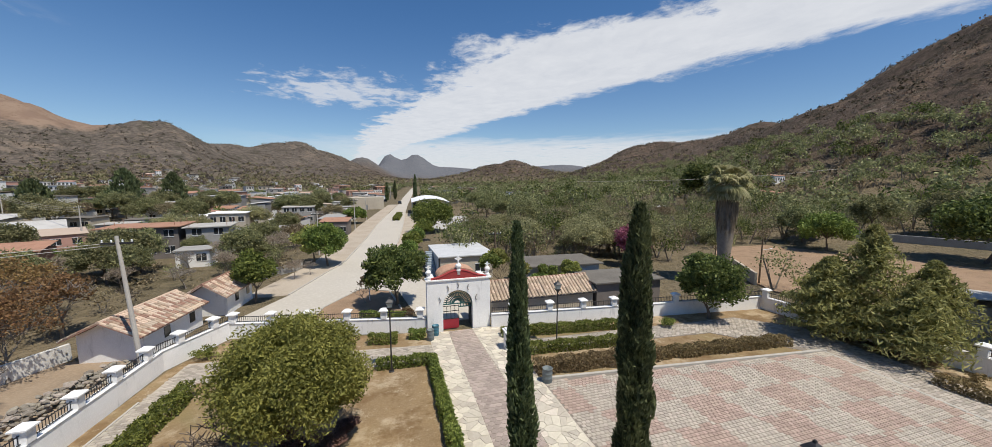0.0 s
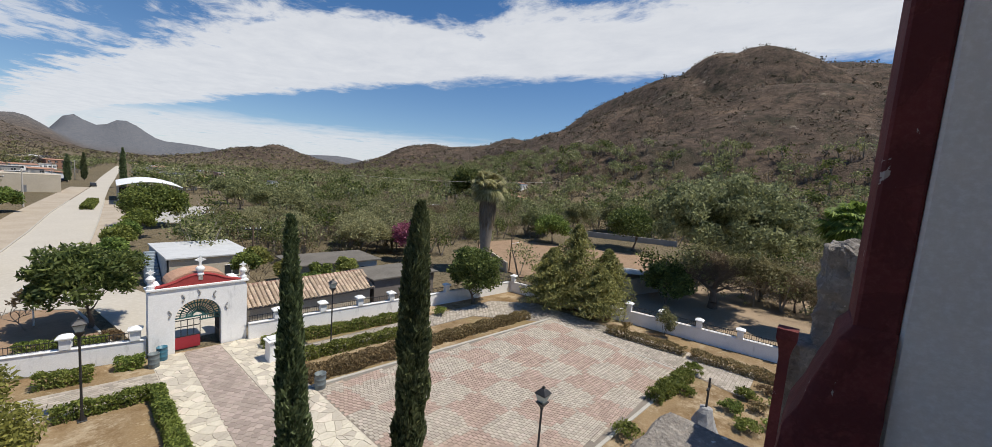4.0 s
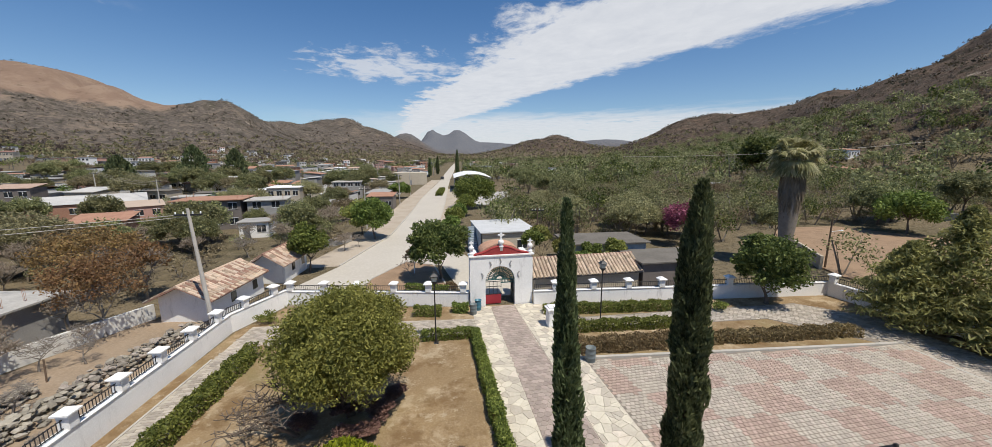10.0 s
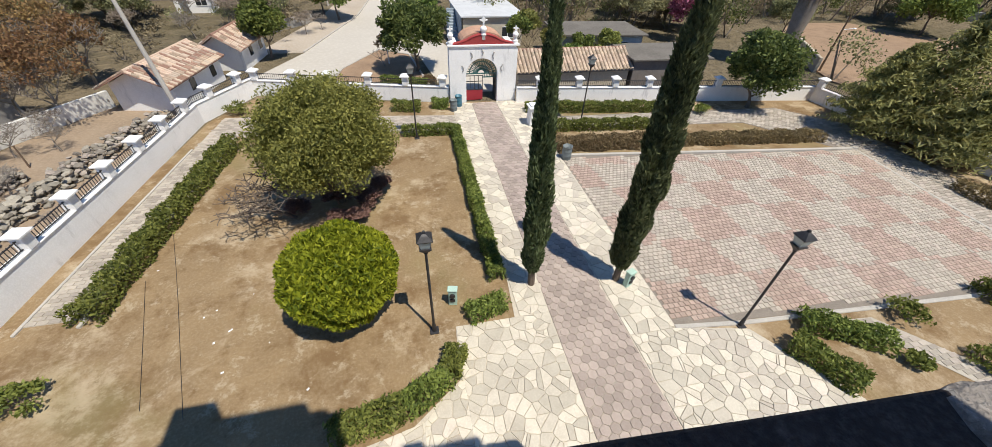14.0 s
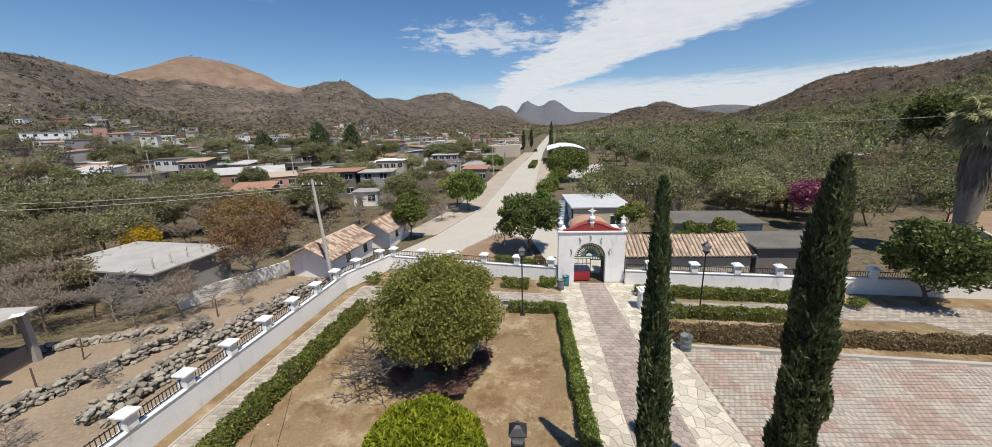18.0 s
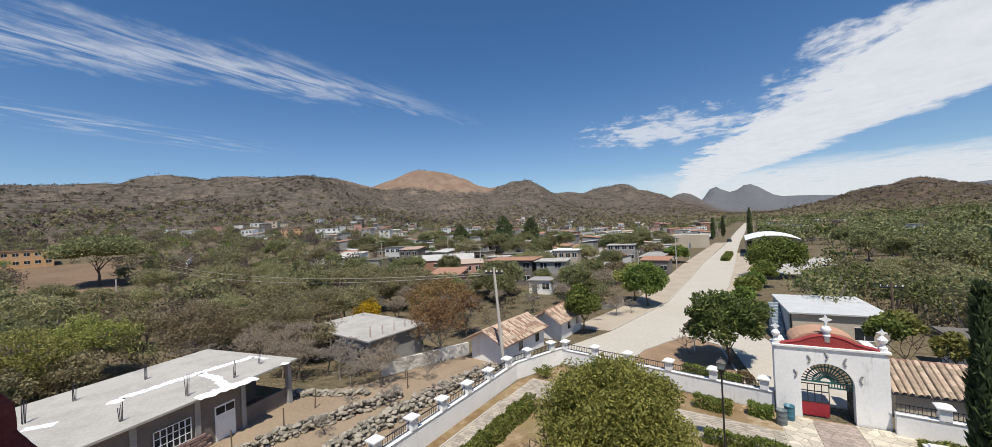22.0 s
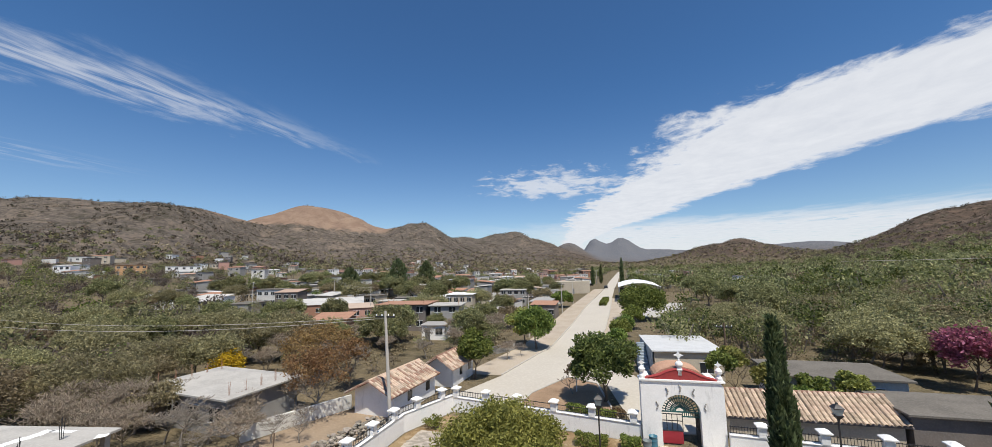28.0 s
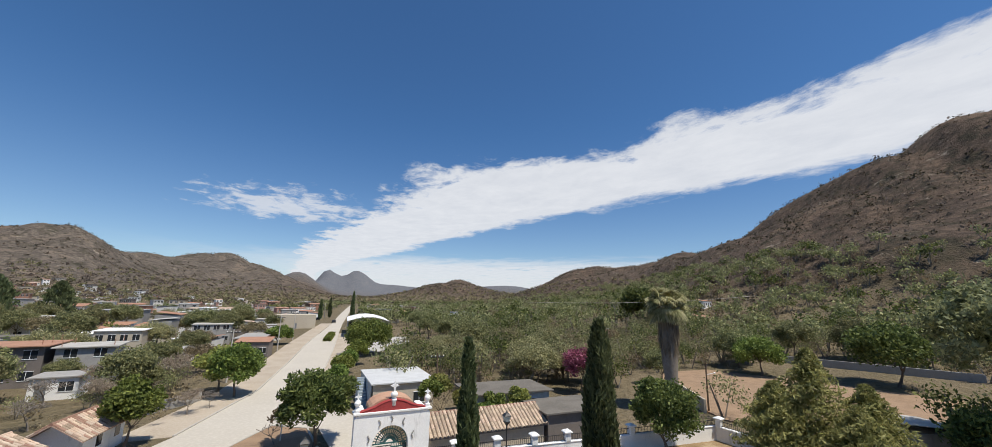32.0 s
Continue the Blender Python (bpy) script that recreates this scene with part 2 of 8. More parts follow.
grey_metal = material("grey_metal", (0.32, 0.33, 0.34), (0.24, 0.24, 0.25), scale=3, fine=30, rough=0.45, bump=0.1, metal=0.6)
lamp_glass = material("lamp_glass", (0.42, 0.47, 0.46), (0.3, 0.34, 0.34), scale=5, fine=30, rough=0.15, bump=0.0)
blue_barrel = material("blue_barrel", (0.05, 0.17, 0.24), (0.04, 0.12, 0.17), scale=4, fine=30, rough=0.45, bump=0.1)
bin_grey = material("bin_grey", (0.16, 0.19, 0.20), (0.10, 0.12, 0.13), scale=6, fine=40, rough=0.6, bump=0.3)
pale_green = material("pale_green", (0.42, 0.58, 0.50), (0.34, 0.47, 0.42), scale=4, fine=30, rough=0.7, bump=0.2)
concrete = material("concrete", (0.36, 0.35, 0.34), (0.26, 0.25, 0.245), (0.45, 0.44, 0.42), scale=0.6, fine=12, rough=0.92, bump=0.3, extra=streaks((0.2, 0.19, 0.18), 0.4, 0.9))
slab_roof = material("slab_roof", (0.455, 0.435, 0.405), (0.31, 0.295, 0.275), (0.55, 0.53, 0.50), scale=0.5, fine=6, rough=0.92, bump=0.2)
white_slurry = material("white_slurry", (0.85, 0.85, 0.84), (0.74, 0.74, 0.73), scale=1.5, fine=20, rough=0.9, bump=0.2)
pale_roof = material("pale_roof", (0.56, 0.57, 0.58), (0.46, 0.47, 0.48), (0.64, 0.645, 0.65), scale=0.8, fine=9, rough=0.85, bump=0.2, extra=streaks((0.36, 0.355, 0.35), 0.4, 1.1))
verge_soil = material("verge_soil", (0.44, 0.375, 0.30), (0.335, 0.275, 0.21), (0.54, 0.475, 0.40), scale=0.25, fine=4, rough=0.97, bump=0.5, depth=0.04)
dark_slab = material("dark_slab", (0.165, 0.15, 0.132), (0.10, 0.092, 0.082), (0.27, 0.25, 0.22), scale=0.5, fine=9, rough=0.95, bump=0.3)
road_stuff = material("road_concrete", (0.50, 0.46, 0.40), (0.45, 0.41, 0.355), (0.60, 0.56, 0.50), scale=0.12, fine=3, rough=0.9, bump=0.15)
kerb_stuff = material("kerb_concrete", (0.46, 0.43, 0.385), (0.36, 0.335, 0.30), scale=0.8, fine=14, rough=0.9, bump=0.2)
soil = material("dry_soil", (0.325, 0.248, 0.175), (0.215, 0.160, 0.110), (0.42, 0.335, 0.25), scale=0.22, fine=5, rough=0.97, bump=0.6, depth=0.05)
lawn_stuff = material("dry_lawn", (0.285, 0.198, 0.108), (0.185, 0.125, 0.070), (0.37, 0.285, 0.18), scale=0.33, fine=9, rough=0.98, bump=0.7, depth=0.04, extra=worn_grass)
clod = material("turned_soil", (0.33, 0.225, 0.148), (0.215, 0.145, 0.095), (0.39, 0.285, 0.20), scale=0.6, fine=9, rough=0.98, bump=0.9, depth=0.06)
field_soil = material("field_soil", (0.215, 0.145, 0.098), (0.125, 0.092, 0.06), (0.27, 0.195, 0.14), scale=0.12, fine=1.2, rough=0.98, bump=0.9, depth=0.2)
flag_stuff = material("flagstone", (0.575, 0.52, 0.43), (0.46, 0.405, 0.33), (0.66, 0.605, 0.515), scale=1.6, fine=14, rough=0.85, bump=0.45, spread=0.17, extra=streaks((0.40, 0.36, 0.30), 0.4, 3.0))
mortar = material("mortar", (0.55, 0.495, 0.41), (0.43, 0.38, 0.315), scale=1.5, fine=20, rough=0.95, bump=0.4)
hex_stuff = material("hex_paver", (0.385, 0.315, 0.275), (0.30, 0.245, 0.215), (0.46, 0.39, 0.345), scale=0.5, fine=14, rough=0.9, bump=0.3, spread=0.14)
plaza_red = material("plaza_brick_red", (0.42, 0.315, 0.259), (0.365, 0.27, 0.222), (0.49, 0.39, 0.328), scale=0.9, fine=14, rough=0.9, bump=0.3, spread=0.11)
plaza_grey = material("plaza_brick_grey", (0.455, 0.40, 0.335), (0.395, 0.343, 0.285), (0.54, 0.48, 0.41), scale=0.9, fine=14, rough=0.9, bump=0.3, spread=0.11)
joint_stuff = material("paver_joint", (0.45, 0.405, 0.335), (0.36, 0.32, 0.265), (0.53, 0.48, 0.40), scale=0.8, fine=20, rough=0.97, bump=0.4)
dark_joint = material("dark_paver_joint", (0.25, 0.215, 0.18), (0.18, 0.155, 0.13), (0.33, 0.29, 0.245), scale=0.8, fine=20, rough=0.97, bump=0.4)
walk_stuff = material("walk_paver", (0.41, 0.36, 0.305), (0.325, 0.283, 0.24), (0.50, 0.45, 0.385), scale=0.5, fine=14, rough=0.92, bump=0.3, spread=0.18)
rubble = material("rubble_stone", (0.31, 0.272, 0.228), (0.215, 0.185, 0.152), (0.42, 0.38, 0.325), scale=1.2, fine=12, rough=0.95, bump=0.6, spread=0.3)
rubble_grey = material("tower_rubble", (0.40, 0.39, 0.385), (0.25, 0.245, 0.245), (0.56, 0.55, 0.54), scale=4, fine=18, rough=0.95, bump=1.0, depth=0.06)
# base this dark because the tower's shade on the parapet is in the colour
parapet_shade = material("shaded_parapet", (0.070, 0.053, 0.046), (0.042, 0.033, 0.030), (0.125, 0.105, 0.092), scale=1.6, fine=16, rough=0.97, bump=0.9, depth=0.05, extra=streaks((0.17, 0.15, 0.135), 0.5, 2.6))
broken_plaster = material("broken_plaster", (0.36, 0.325, 0.29), (0.20, 0.18, 0.165), (0.56, 0.52, 0.475), scale=5.0, fine=16, rough=0.95, bump=1.0, depth=0.08, mix=0.9, extra=peeling((0.2, 0.18, 0.165), (0.27, 0.245, 0.225), (0.80, 0.78, 0.75), 9.0, 0.5, 0.53, 3.5, 0.8))
def fired(N, co, col):
    """Some tiles burnt dark red, some bleached pale."""
    lot = N.add("ShaderNodeObjectInfo", {}).outputs["Random"]
    isle = N.add("ShaderNodeNewGeometry", {}).outputs["Random Per Island"]
    k = N.math("FRACT", N.math("ADD", N.math("MULTIPLY", isle, 3.7), lot))
    col = N.mix(N.math("MULTIPLY", N.span(k, 0.62, 0.8), 0.62), col, (0.235, 0.105, 0.078))
    return N.mix(N.math("MULTIPLY", N.span(k, 0.35, 0.15), 0.5), col, (0.60, 0.50, 0.41))


tile_stuff = material("clay_tile", (0.47, 0.345, 0.265), (0.34, 0.235, 0.18), (0.60, 0.49, 0.40), scale=0.9, fine=9, rough=0.92, bump=0.5, spread=0.28, extra=fired)
barn_tile = material("barn_tile", (0.50, 0.375, 0.285), (0.38, 0.275, 0.205), (0.62, 0.50, 0.40), scale=0.9, fine=9, rough=0.92, bump=0.5, spread=0.2)
vault_brick = material("vault_brick", (0.50, 0.295, 0.20), (0.40, 0.225, 0.15), (0.60, 0.42, 0.32), scale=1.5, fine=10, rough=0.92, bump=0.4)
block_wall = material("bare_block_wall", (0.20, 0.175, 0.16), (0.14, 0.125, 0.115), (0.26, 0.23, 0.21), scale=0.7, fine=8, rough=0.95, bump=0.4)
pink_stone = material("pink_stone", (0.30, 0.20, 0.18), (0.22, 0.14, 0.125), (0.38, 0.27, 0.245), scale=2, fine=14, rough=0.95, bump=0.5, spread=0.2)
# near-black that stands for the shade inside hollow things
shade_void = material("inside_shade", (0.03, 0.027, 0.026), (0.022, 0.02, 0.02), scale=1, fine=9, rough=0.9, bump=0.1)
tan_wall = material("tan_wall", (0.52, 0.46, 0.37), (0.44, 0.38, 0.30), scale=0.4, fine=7, rough=0.9, bump=0.2, extra=streaks((0.3, 0.27, 0.23), 0.4, 1.2))
grey_wall = material("grey_wall", (0.36, 0.35, 0.33), (0.28, 0.27, 0.26), scale=0.5, fine=7, rough=0.92, bump=0.3, extra=streaks((0.2, 0.19, 0.18), 0.4, 1.2))
pale_wall = material("pale_wall", (0.66, 0.65, 0.62), (0.55, 0.54, 0.52), scale=0.5, fine=7, rough=0.9, bump=0.2, extra=streaks((0.35, 0.33, 0.3), 0.45, 1.2))
blue_wall = material("blue_wall", (0.13, 0.34, 0.48), (0.10, 0.27, 0.39), scale=0.5, fine=7, rough=0.85, bump=0.2)
brick_wall = material("brick_wall", (0.36, 0.20, 0.14), (0.28, 0.15, 0.105), (0.44, 0.27, 0.2), scale=0.6, fine=8, rough=0.93, bump=0.4)
orange_wall = material("orange_wall", (0.60, 0.37, 0.20), (0.50, 0.30, 0.16), scale=0.6, fine=8, rough=0.93, bump=0.3, extra=streaks((0.36, 0.24, 0.15), 0.4, 1.2))
rose_wall = material("rose_wall", (0.50, 0.30, 0.25), (0.42, 0.24, 0.2), scale=0.6, fine=8, rough=0.93, bump=0.3)
sheet_metal = material("sheet_metal_roof", (0.55, 0.53, 0.50), (0.40, 0.385, 0.36), scale=0.4, fine=4, rough=0.65, bump=0.1, metal=0.0)
pale_blue = material("pale_blue_wall", (0.31, 0.36, 0.40), (0.24, 0.28, 0.32), scale=0.6, fine=8, rough=0.85, bump=0.2)
rust_roof = material("rusty_sheet_roof", (0.40, 0.22, 0.15), (0.28, 0.15, 0.10), (0.5, 0.32, 0.24), scale=0.6, fine=6, rough=0.85, bump=0.2)
white_paint = material("white_paint", (0.82, 0.83, 0.85), (0.76, 0.77, 0.79), scale=1, fine=12, rough=0.6, bump=0.1)
glass_dark = material("window_glass", (0.03, 0.035, 0.04), (0.02, 0.024, 0.028), scale=1, fine=8, rough=0.08, bump=0.0)
pole_concrete = material("pole_concrete", (0.50, 0.47, 0.43), (0.42, 0.39, 0.36), scale=0.8, fine=14, rough=0.92, bump=0.2)
pole_wood = material("pole_wood", (0.17, 0.12, 0.085), (0.12, 0.085, 0.06), scale=2, fine=18, rough=0.9, bump=0.4)
bark = material("bark", (0.16, 0.125, 0.10), (0.10, 0.08, 0.065), (0.24, 0.20, 0.165), scale=2.5, fine=22, rough=0.97, bump=0.8, depth=0.03)
bark_pale = material("pale_bark", (0.27, 0.235, 0.20), (0.19, 0.165, 0.14), (0.35, 0.31, 0.27), scale=2.5, fine=22, rough=0.97, bump=0.7, depth=0.03)
brush_twig = material("red_brush_twig", (0.20, 0.115, 0.095), (0.13, 0.075, 0.06), (0.28, 0.175, 0.145), scale=2, fine=14, rough=0.97, bump=0.3, spread=0.2)
bare_twig = material("bare_twig", (0.30, 0.245, 0.19), (0.21, 0.17, 0.13), (0.42, 0.35, 0.275), scale=2, fine=14, rough=0.97, bump=0.3, spread=0.2)
car_dark = material("dark_car_paint", (0.03, 0.032, 0.036), (0.02, 0.022, 0.025), scale=3, fine=20, rough=0.25, bump=0.0)
car_white = material("white_car_paint", (0.7, 0.71, 0.72), (0.6, 0.61, 0.62), scale=3, fine=20, rough=0.25, bump=0.0)
rubber = material("rubber", (0.025, 0.025, 0.026), (0.018, 0.018, 0.019), scale=8, fine=40, rough=0.9, bump=0.2)

leaf_cypress = foliage("cypress_leaf", (0.132, 0.165, 0.074), (0.062, 0.084, 0.040), (0.240, 0.283, 0.134))
leaf_feather = foliage("feathery_crown_leaf", (0.265, 0.268, 0.068), (0.140, 0.150, 0.040), (0.410, 0.395, 0.110))
leaf_thicket = foliage("thicket_leaf", (0.297, 0.276, 0.145), (0.165, 0.159, 0.086), (0.493, 0.457, 0.247))
leaf_mesquite = foliage("mesquite_leaf", (0.235, 0.248, 0.125), (0.105, 0.115, 0.058), (0.44, 0.43, 0.22))
leaf_dark = foliage("dark_tree_leaf", (0.111, 0.153, 0.044), (0.044, 0.068, 0.023), (0.277, 0.317, 0.095))
leaf_garden = foliage("garden_leaf", (0.153, 0.207, 0.049), (0.065, 0.101, 0.028), (0.320, 0.383, 0.097))
leaf_hill = foliage("hill_leaf", (0.078, 0.072, 0.044), (0.044, 0.043, 0.028), (0.122, 0.108, 0.068))
leaf_brown = foliage("brown_scrub", (0.165, 0.115, 0.080), (0.100, 0.070, 0.050), (0.235, 0.170, 0.120))
leaf_ball = foliage("round_bush_leaf", (0.275, 0.335, 0.022), (0.095, 0.150, 0.013), (0.450, 0.500, 0.045))
leaf_fine = foliage("feathery_leaf", (0.276, 0.282, 0.077), (0.139, 0.157, 0.044), (0.451, 0.435, 0.136))
leaf_hedge = foliage("hedge_leaf", (0.185, 0.225, 0.050), (0.080, 0.110, 0.028), (0.335, 0.370, 0.095))
leaf_hedge_dry = foliage("dry_hedge_leaf", (0.240, 0.169, 0.088), (0.130, 0.098, 0.052), (0.351, 0.267, 0.143))
leaf_olive = foliage("olive_leaf", (0.225, 0.240, 0.110), (0.115, 0.128, 0.062), (0.430, 0.410, 0.200))
leaf_dusty = foliage("dusty_leaf", (0.278, 0.227, 0.136), (0.159, 0.133, 0.078), (0.396, 0.325, 0.204))
leaf_rust = foliage("rust_leaf", (0.294, 0.169, 0.083), (0.169, 0.110, 0.056), (0.375, 0.256, 0.106))
leaf_grey = foliage("grey_scrub", (0.160, 0.128, 0.100), (0.090, 0.073, 0.058), (0.235, 0.192, 0.150))
leaf_yellow = foliage("yellow_bloom", (0.48, 0.28, 0.02), (0.25, 0.16, 0.02), (0.62, 0.40, 0.03))
leaf_magenta = foliage("magenta_bloom", (0.40, 0.10, 0.16), (0.17, 0.07, 0.07), (0.62, 0.24, 0.33))
leaf_palm = foliage("palm_frond", (0.42, 0.43, 0.20), (0.20, 0.215, 0.10), (0.70, 0.67, 0.40))
leaf_straw = foliage("dead_frond", (0.297, 0.242, 0.176), (0.187, 0.154, 0.110), (0.396, 0.341, 0.253))

# ---- the lie of the land ----
# azimuth from the churchyard's axis (degrees, clockwise), distance, height, half-width across and along the line of sight (metres)
HILLS = [
    (-95.0, 900, 66, 221, 260),
    (-79.7, 1000, 19, 213, 260),
    (-67.7, 1000, 81, 113, 240),
    (-56.5, 950, 58, 97, 230),
    (-54.1, 620, 30, 65, 110),
    (-40.0, 1150, 147, 128, 190),
    (-31.6, 1150, 55, 78, 190),
    (-23.7, 1000, 75, 55, 170),
    (-19.3, 1250, 46, 78, 220),
    (-10.6, 1500, 121, 164, 250),
    (-2.4, 2300, 128, 91, 260),
    (1.2, 3000, 160, 60, 300),
    (4.9, 2950, 122, 74, 300),
    (9.7, 2900, 96, 296, 300),
    (18.7, 1300, 68, 122, 230),
    (26.3, 2600, 102, 265, 300),
    (36.4, 1100, 72, 76, 220),
    (46.2, 950, 45, 91, 220),
    (46.8, 900, 27, 170, 220),
    (59.2, 620, 27, 44, 190),
    (69.7, 560, 60, 75, 170),
    (80.7, 500, 49, 69, 165),
    (95.0, 520, 7, 170, 170),
    (115.0, 560, 95, 243, 170),
    (150.0, 900, 91, 470, 260),
    (-130.0, 900, 56, 428, 260),
    (180.0, 1000, 58, 353, 260),
    (-50.5, 1000, 44, 69, 220),
    (51.0, 760, 39, 44, 200),
    (87.7, 520, 48, 238, 160),
]


def land_z(x, y):
    """Height of the ground: level in the village, rising into the hills around it."""
    x, y = np.asarray(x, float), np.asarray(y, float)
    r = np.hypot(x, y)
    z = np.zeros_like(r)
    for az, d, h, across, along in HILLS:
        a = radians(az)
        t, s = x * math.cos(a) - y * math.sin(a), x * math.sin(a) + y * math.cos(a) - d
        z = z + h * np.exp(-0.5 * ((t / across) ** 2 + (s / along) ** 2))
    left = np.clip((-x - 30) / 260, 0, 1.6) * np.clip((y + 60) / 120, 0, 1) * 8.0
    g1 = np.abs(np.sin(x * 0.0135 + 1.9 * np.sin(y * 0.008 + 0.7) + 0.6 * np.sin(x * 0.031)))
    g2 = np.abs(np.sin(y * 0.022 + 1.6 * np.sin(x * 0.017 + 2.1)))
    g3 = np.abs(np.sin(x * 0.041 - y * 0.033 + 1.3 * np.sin(y * 0.029)))
    spurs = 0.15 * (g1 - 0.64) + 0.09 * (g2 - 0.64) + 0.05 * (g3 - 0.64)
    z = z * (1 + spurs * np.clip(z / 40, 0, 1) * np.clip((2300 - r) / 600, 0.25, 1))
    axis = np.interp(y, [0, 147, 335, 560, 900], [-4, 5.5, 23, 45, 75])
    street = np.clip((np.abs(x - axis) - 14) / 60, 0, 1) ** 1.3
    street = np.maximum(street, np.clip((y - 520) / 400, 0, 1))
    return (z + left) * np.clip((r - 75) / 150, 0, 1) ** 1.5 * street


# ---- tools for building ----
def thing(name, at, label, category, group="", rz=0.0, kind=""):
    ob = new(name)
    ob.empty_display_size = 0.2
    ob.matrix_world = pose(at[0], at[1], at[2], 0, 0, rz)
    return tagged(ob, label, category, group, kind)


def solid(name, bm, mat, smooth=False):
    me = bpy.data.meshes.new(name)
    bm.to_mesh(me)
    bm.free()
    for m in mat if isinstance(mat, (list, tuple)) else [mat]:
        me.materials.append(m)
    if smooth:
        me.polygons.foreach_set("use_smooth", [True] * len(me.polygons))
    return me


def part(name, bm, mat, parent, label="", smooth=False):
    """Links a bmesh (or a mesh) as one part under a thing or part."""
    me = bm if isinstance(bm, bpy.types.Mesh) else solid(name, bm, mat, smooth)
    ob = new(name, me)
    ob.parent = parent
    return tagged(ob, label)


def alone(name, bm, mat, label, category, kind="", group="", at=(0, 0, 0), rz=0.0, smooth=False):
    """A thing that is one mesh."""
    me = bm if isinstance(bm, bpy.types.Mesh) else solid(name, bm, mat, smooth)
    ob = new(name, me)
    ob.matrix_world = pose(*at, 0, 0, rz)
    return tagged(ob, label, category, group, kind)


def box(bm, lo, hi, bevel=0.0, rz=0.0, at=(0, 0)):
    """An upright block from corner lo to corner hi, turned by rz degrees about at."""
    c = [(a + b) / 2 for a, b in zip(lo, hi)]
    s = [abs(b - a) for a, b in zip(lo, hi)]
    m = pose(at[0], at[1], 0, 0, 0, rz) @ Matrix.Translation((c[0], c[1], c[2])) @ Matrix.Diagonal((*s, 1))
    r = bmesh.ops.create_cube(bm, size=1.0, matrix=m)
    if bevel:
        es = list({e for v in r["verts"] for e in v.link_edges})
        bmesh.ops.bevel(bm, geom=es, offset=bevel, segments=1, affect="EDGES")
    return bm


def tube(bm, p, q, r0, r1, n=8, cap=True):
    """A tapered round bar from p to q."""
    p, q = Vector(p), Vector(q)
    d = q - p
    m = Matrix.Translation((p + q) / 2) @ d.to_track_quat("Z", "Y").to_matrix().to_4x4()
    bmesh.ops.create_cone(bm, cap_ends=cap, segments=n, radius1=r0, radius2=r1, depth=d.length, matrix=m)
    return bm


def lathe(bm, profile, n=12, at=(0, 0, 0), square=False):
    """A turned body: profile is pairs of radius and height. square: four-sided."""
    k = 4 if square else n
    turn = math.pi / 4 if square else 0.0
    f = math.sqrt(2) if square else 1.0
    rings = [[bm.verts.new((at[0] + f * r * math.cos(turn + 2 * math.pi * i / k), at[1] + f * r * math.sin(turn + 2 * math.pi * i / k), at[2] + z)) for i in range(k)] for r, z in profile]
    for a, b in zip(rings, rings[1:]):
        for i in range(k):
            bm.faces.new((a[i], a[(i + 1) % k], b[(i + 1) % k], b[i]))
    bm.faces.new(rings[0][::-1])
    bm.faces.new(rings[-1])
    return bm


def raw(name, verts, faces, mats, index=None, smooth=False):
    """A mesh straight from arrays."""
    me = bpy.data.meshes.new(name)
    me.from_pydata([tuple(v) for v in verts], [], faces)
    for m in mats if isinstance(mats, (list, tuple)) else [mats]:
        me.materials.append(m)
    if index is not None:
        me.polygons.foreach_set("material_index", index)
    if smooth:
        me.polygons.foreach_set("use_smooth", [True] * len(me.polygons))
    me.update()
    return me


def quads(name, v, mats, index=None):
    """A mesh of loose four-cornered faces: v has the shape (n, 4, 3)."""
    n = len(v)
    me = bpy.data.meshes.new(name)
    me.vertices.add(4 * n)
    me.vertices.foreach_set("co", np.ascontiguousarray(v, dtype=np.float32).ravel())
    me.loops.add(4 * n)
    me.loops.foreach_set("vertex_index", np.arange(4 * n, dtype=np.int32))
    me.polygons.add(n)
    me.polygons.foreach_set("loop_start", np.arange(0, 4 * n, 4, dtype=np.int32))
    for m in mats if isinstance(mats, (list, tuple)) else [mats]:
        me.materials.append(m)
    if index is not None:
        me.polygons.foreach_set("material_index", np.asarray(index, dtype=np.int32))
    me.update(calc_edges=True)
    return me


def leaf_quads(rng, points, size, slim=0.55, droop=0.0, jitter=0.35):
    """A small folded leaf, as one four-cornered face, at each point, turned at random."""
    n = len(points)
    a = rng.normal(size=(n, 3))
    a[:, 2] -= droop
    a /= np.linalg.norm(a, axis=1)[:, None]
    b = rng.normal(size=(n, 3))
    b -= a * (a * b).sum(1)[:, None]
    b /= np.linalg.norm(b, axis=1)[:, None]
    s = size * (1 + jitter * rng.uniform(-1, 1, (n, 1)))
    a, b = a * s, b * s * slim
    return np.stack([points - a, points - b * 0.9, points + a, points + b * 0.9], 1)


def crown_points(rng, n, clumps, centre, radii, flat=0.0, fill=0.35, clump=0.34):
    """Points in clumps over and inside a rounded crown, with gaps between the clumps."""
    u = rng.normal(size=(clumps, 3))
    u /= np.linalg.norm(u, axis=1)[:, None]
    u[:, 2] = np.where(u[:, 2] < -0.45, -u[:, 2] * 0.6, u[:, 2])
    depth = 1 - fill * rng.random((clumps, 1)) ** 1.5
    size = rng.uniform(0.75, 1.25, (clumps, 1))
    c = u * depth * (1 - clump * 0.6)
    k = rng.integers(0, clumps, n)
    w = rng.normal(size=(n, 3))
    w /= np.linalg.norm(w, axis=1)[:, None]
    w *= rng.random((n, 1)) ** 0.4 * clump * size[k]
    p = (c[k] + w) * np.array(radii)
    p[:, 2] *= 1 - flat * (p[:, 2] < 0)
    return p + np.array(centre)


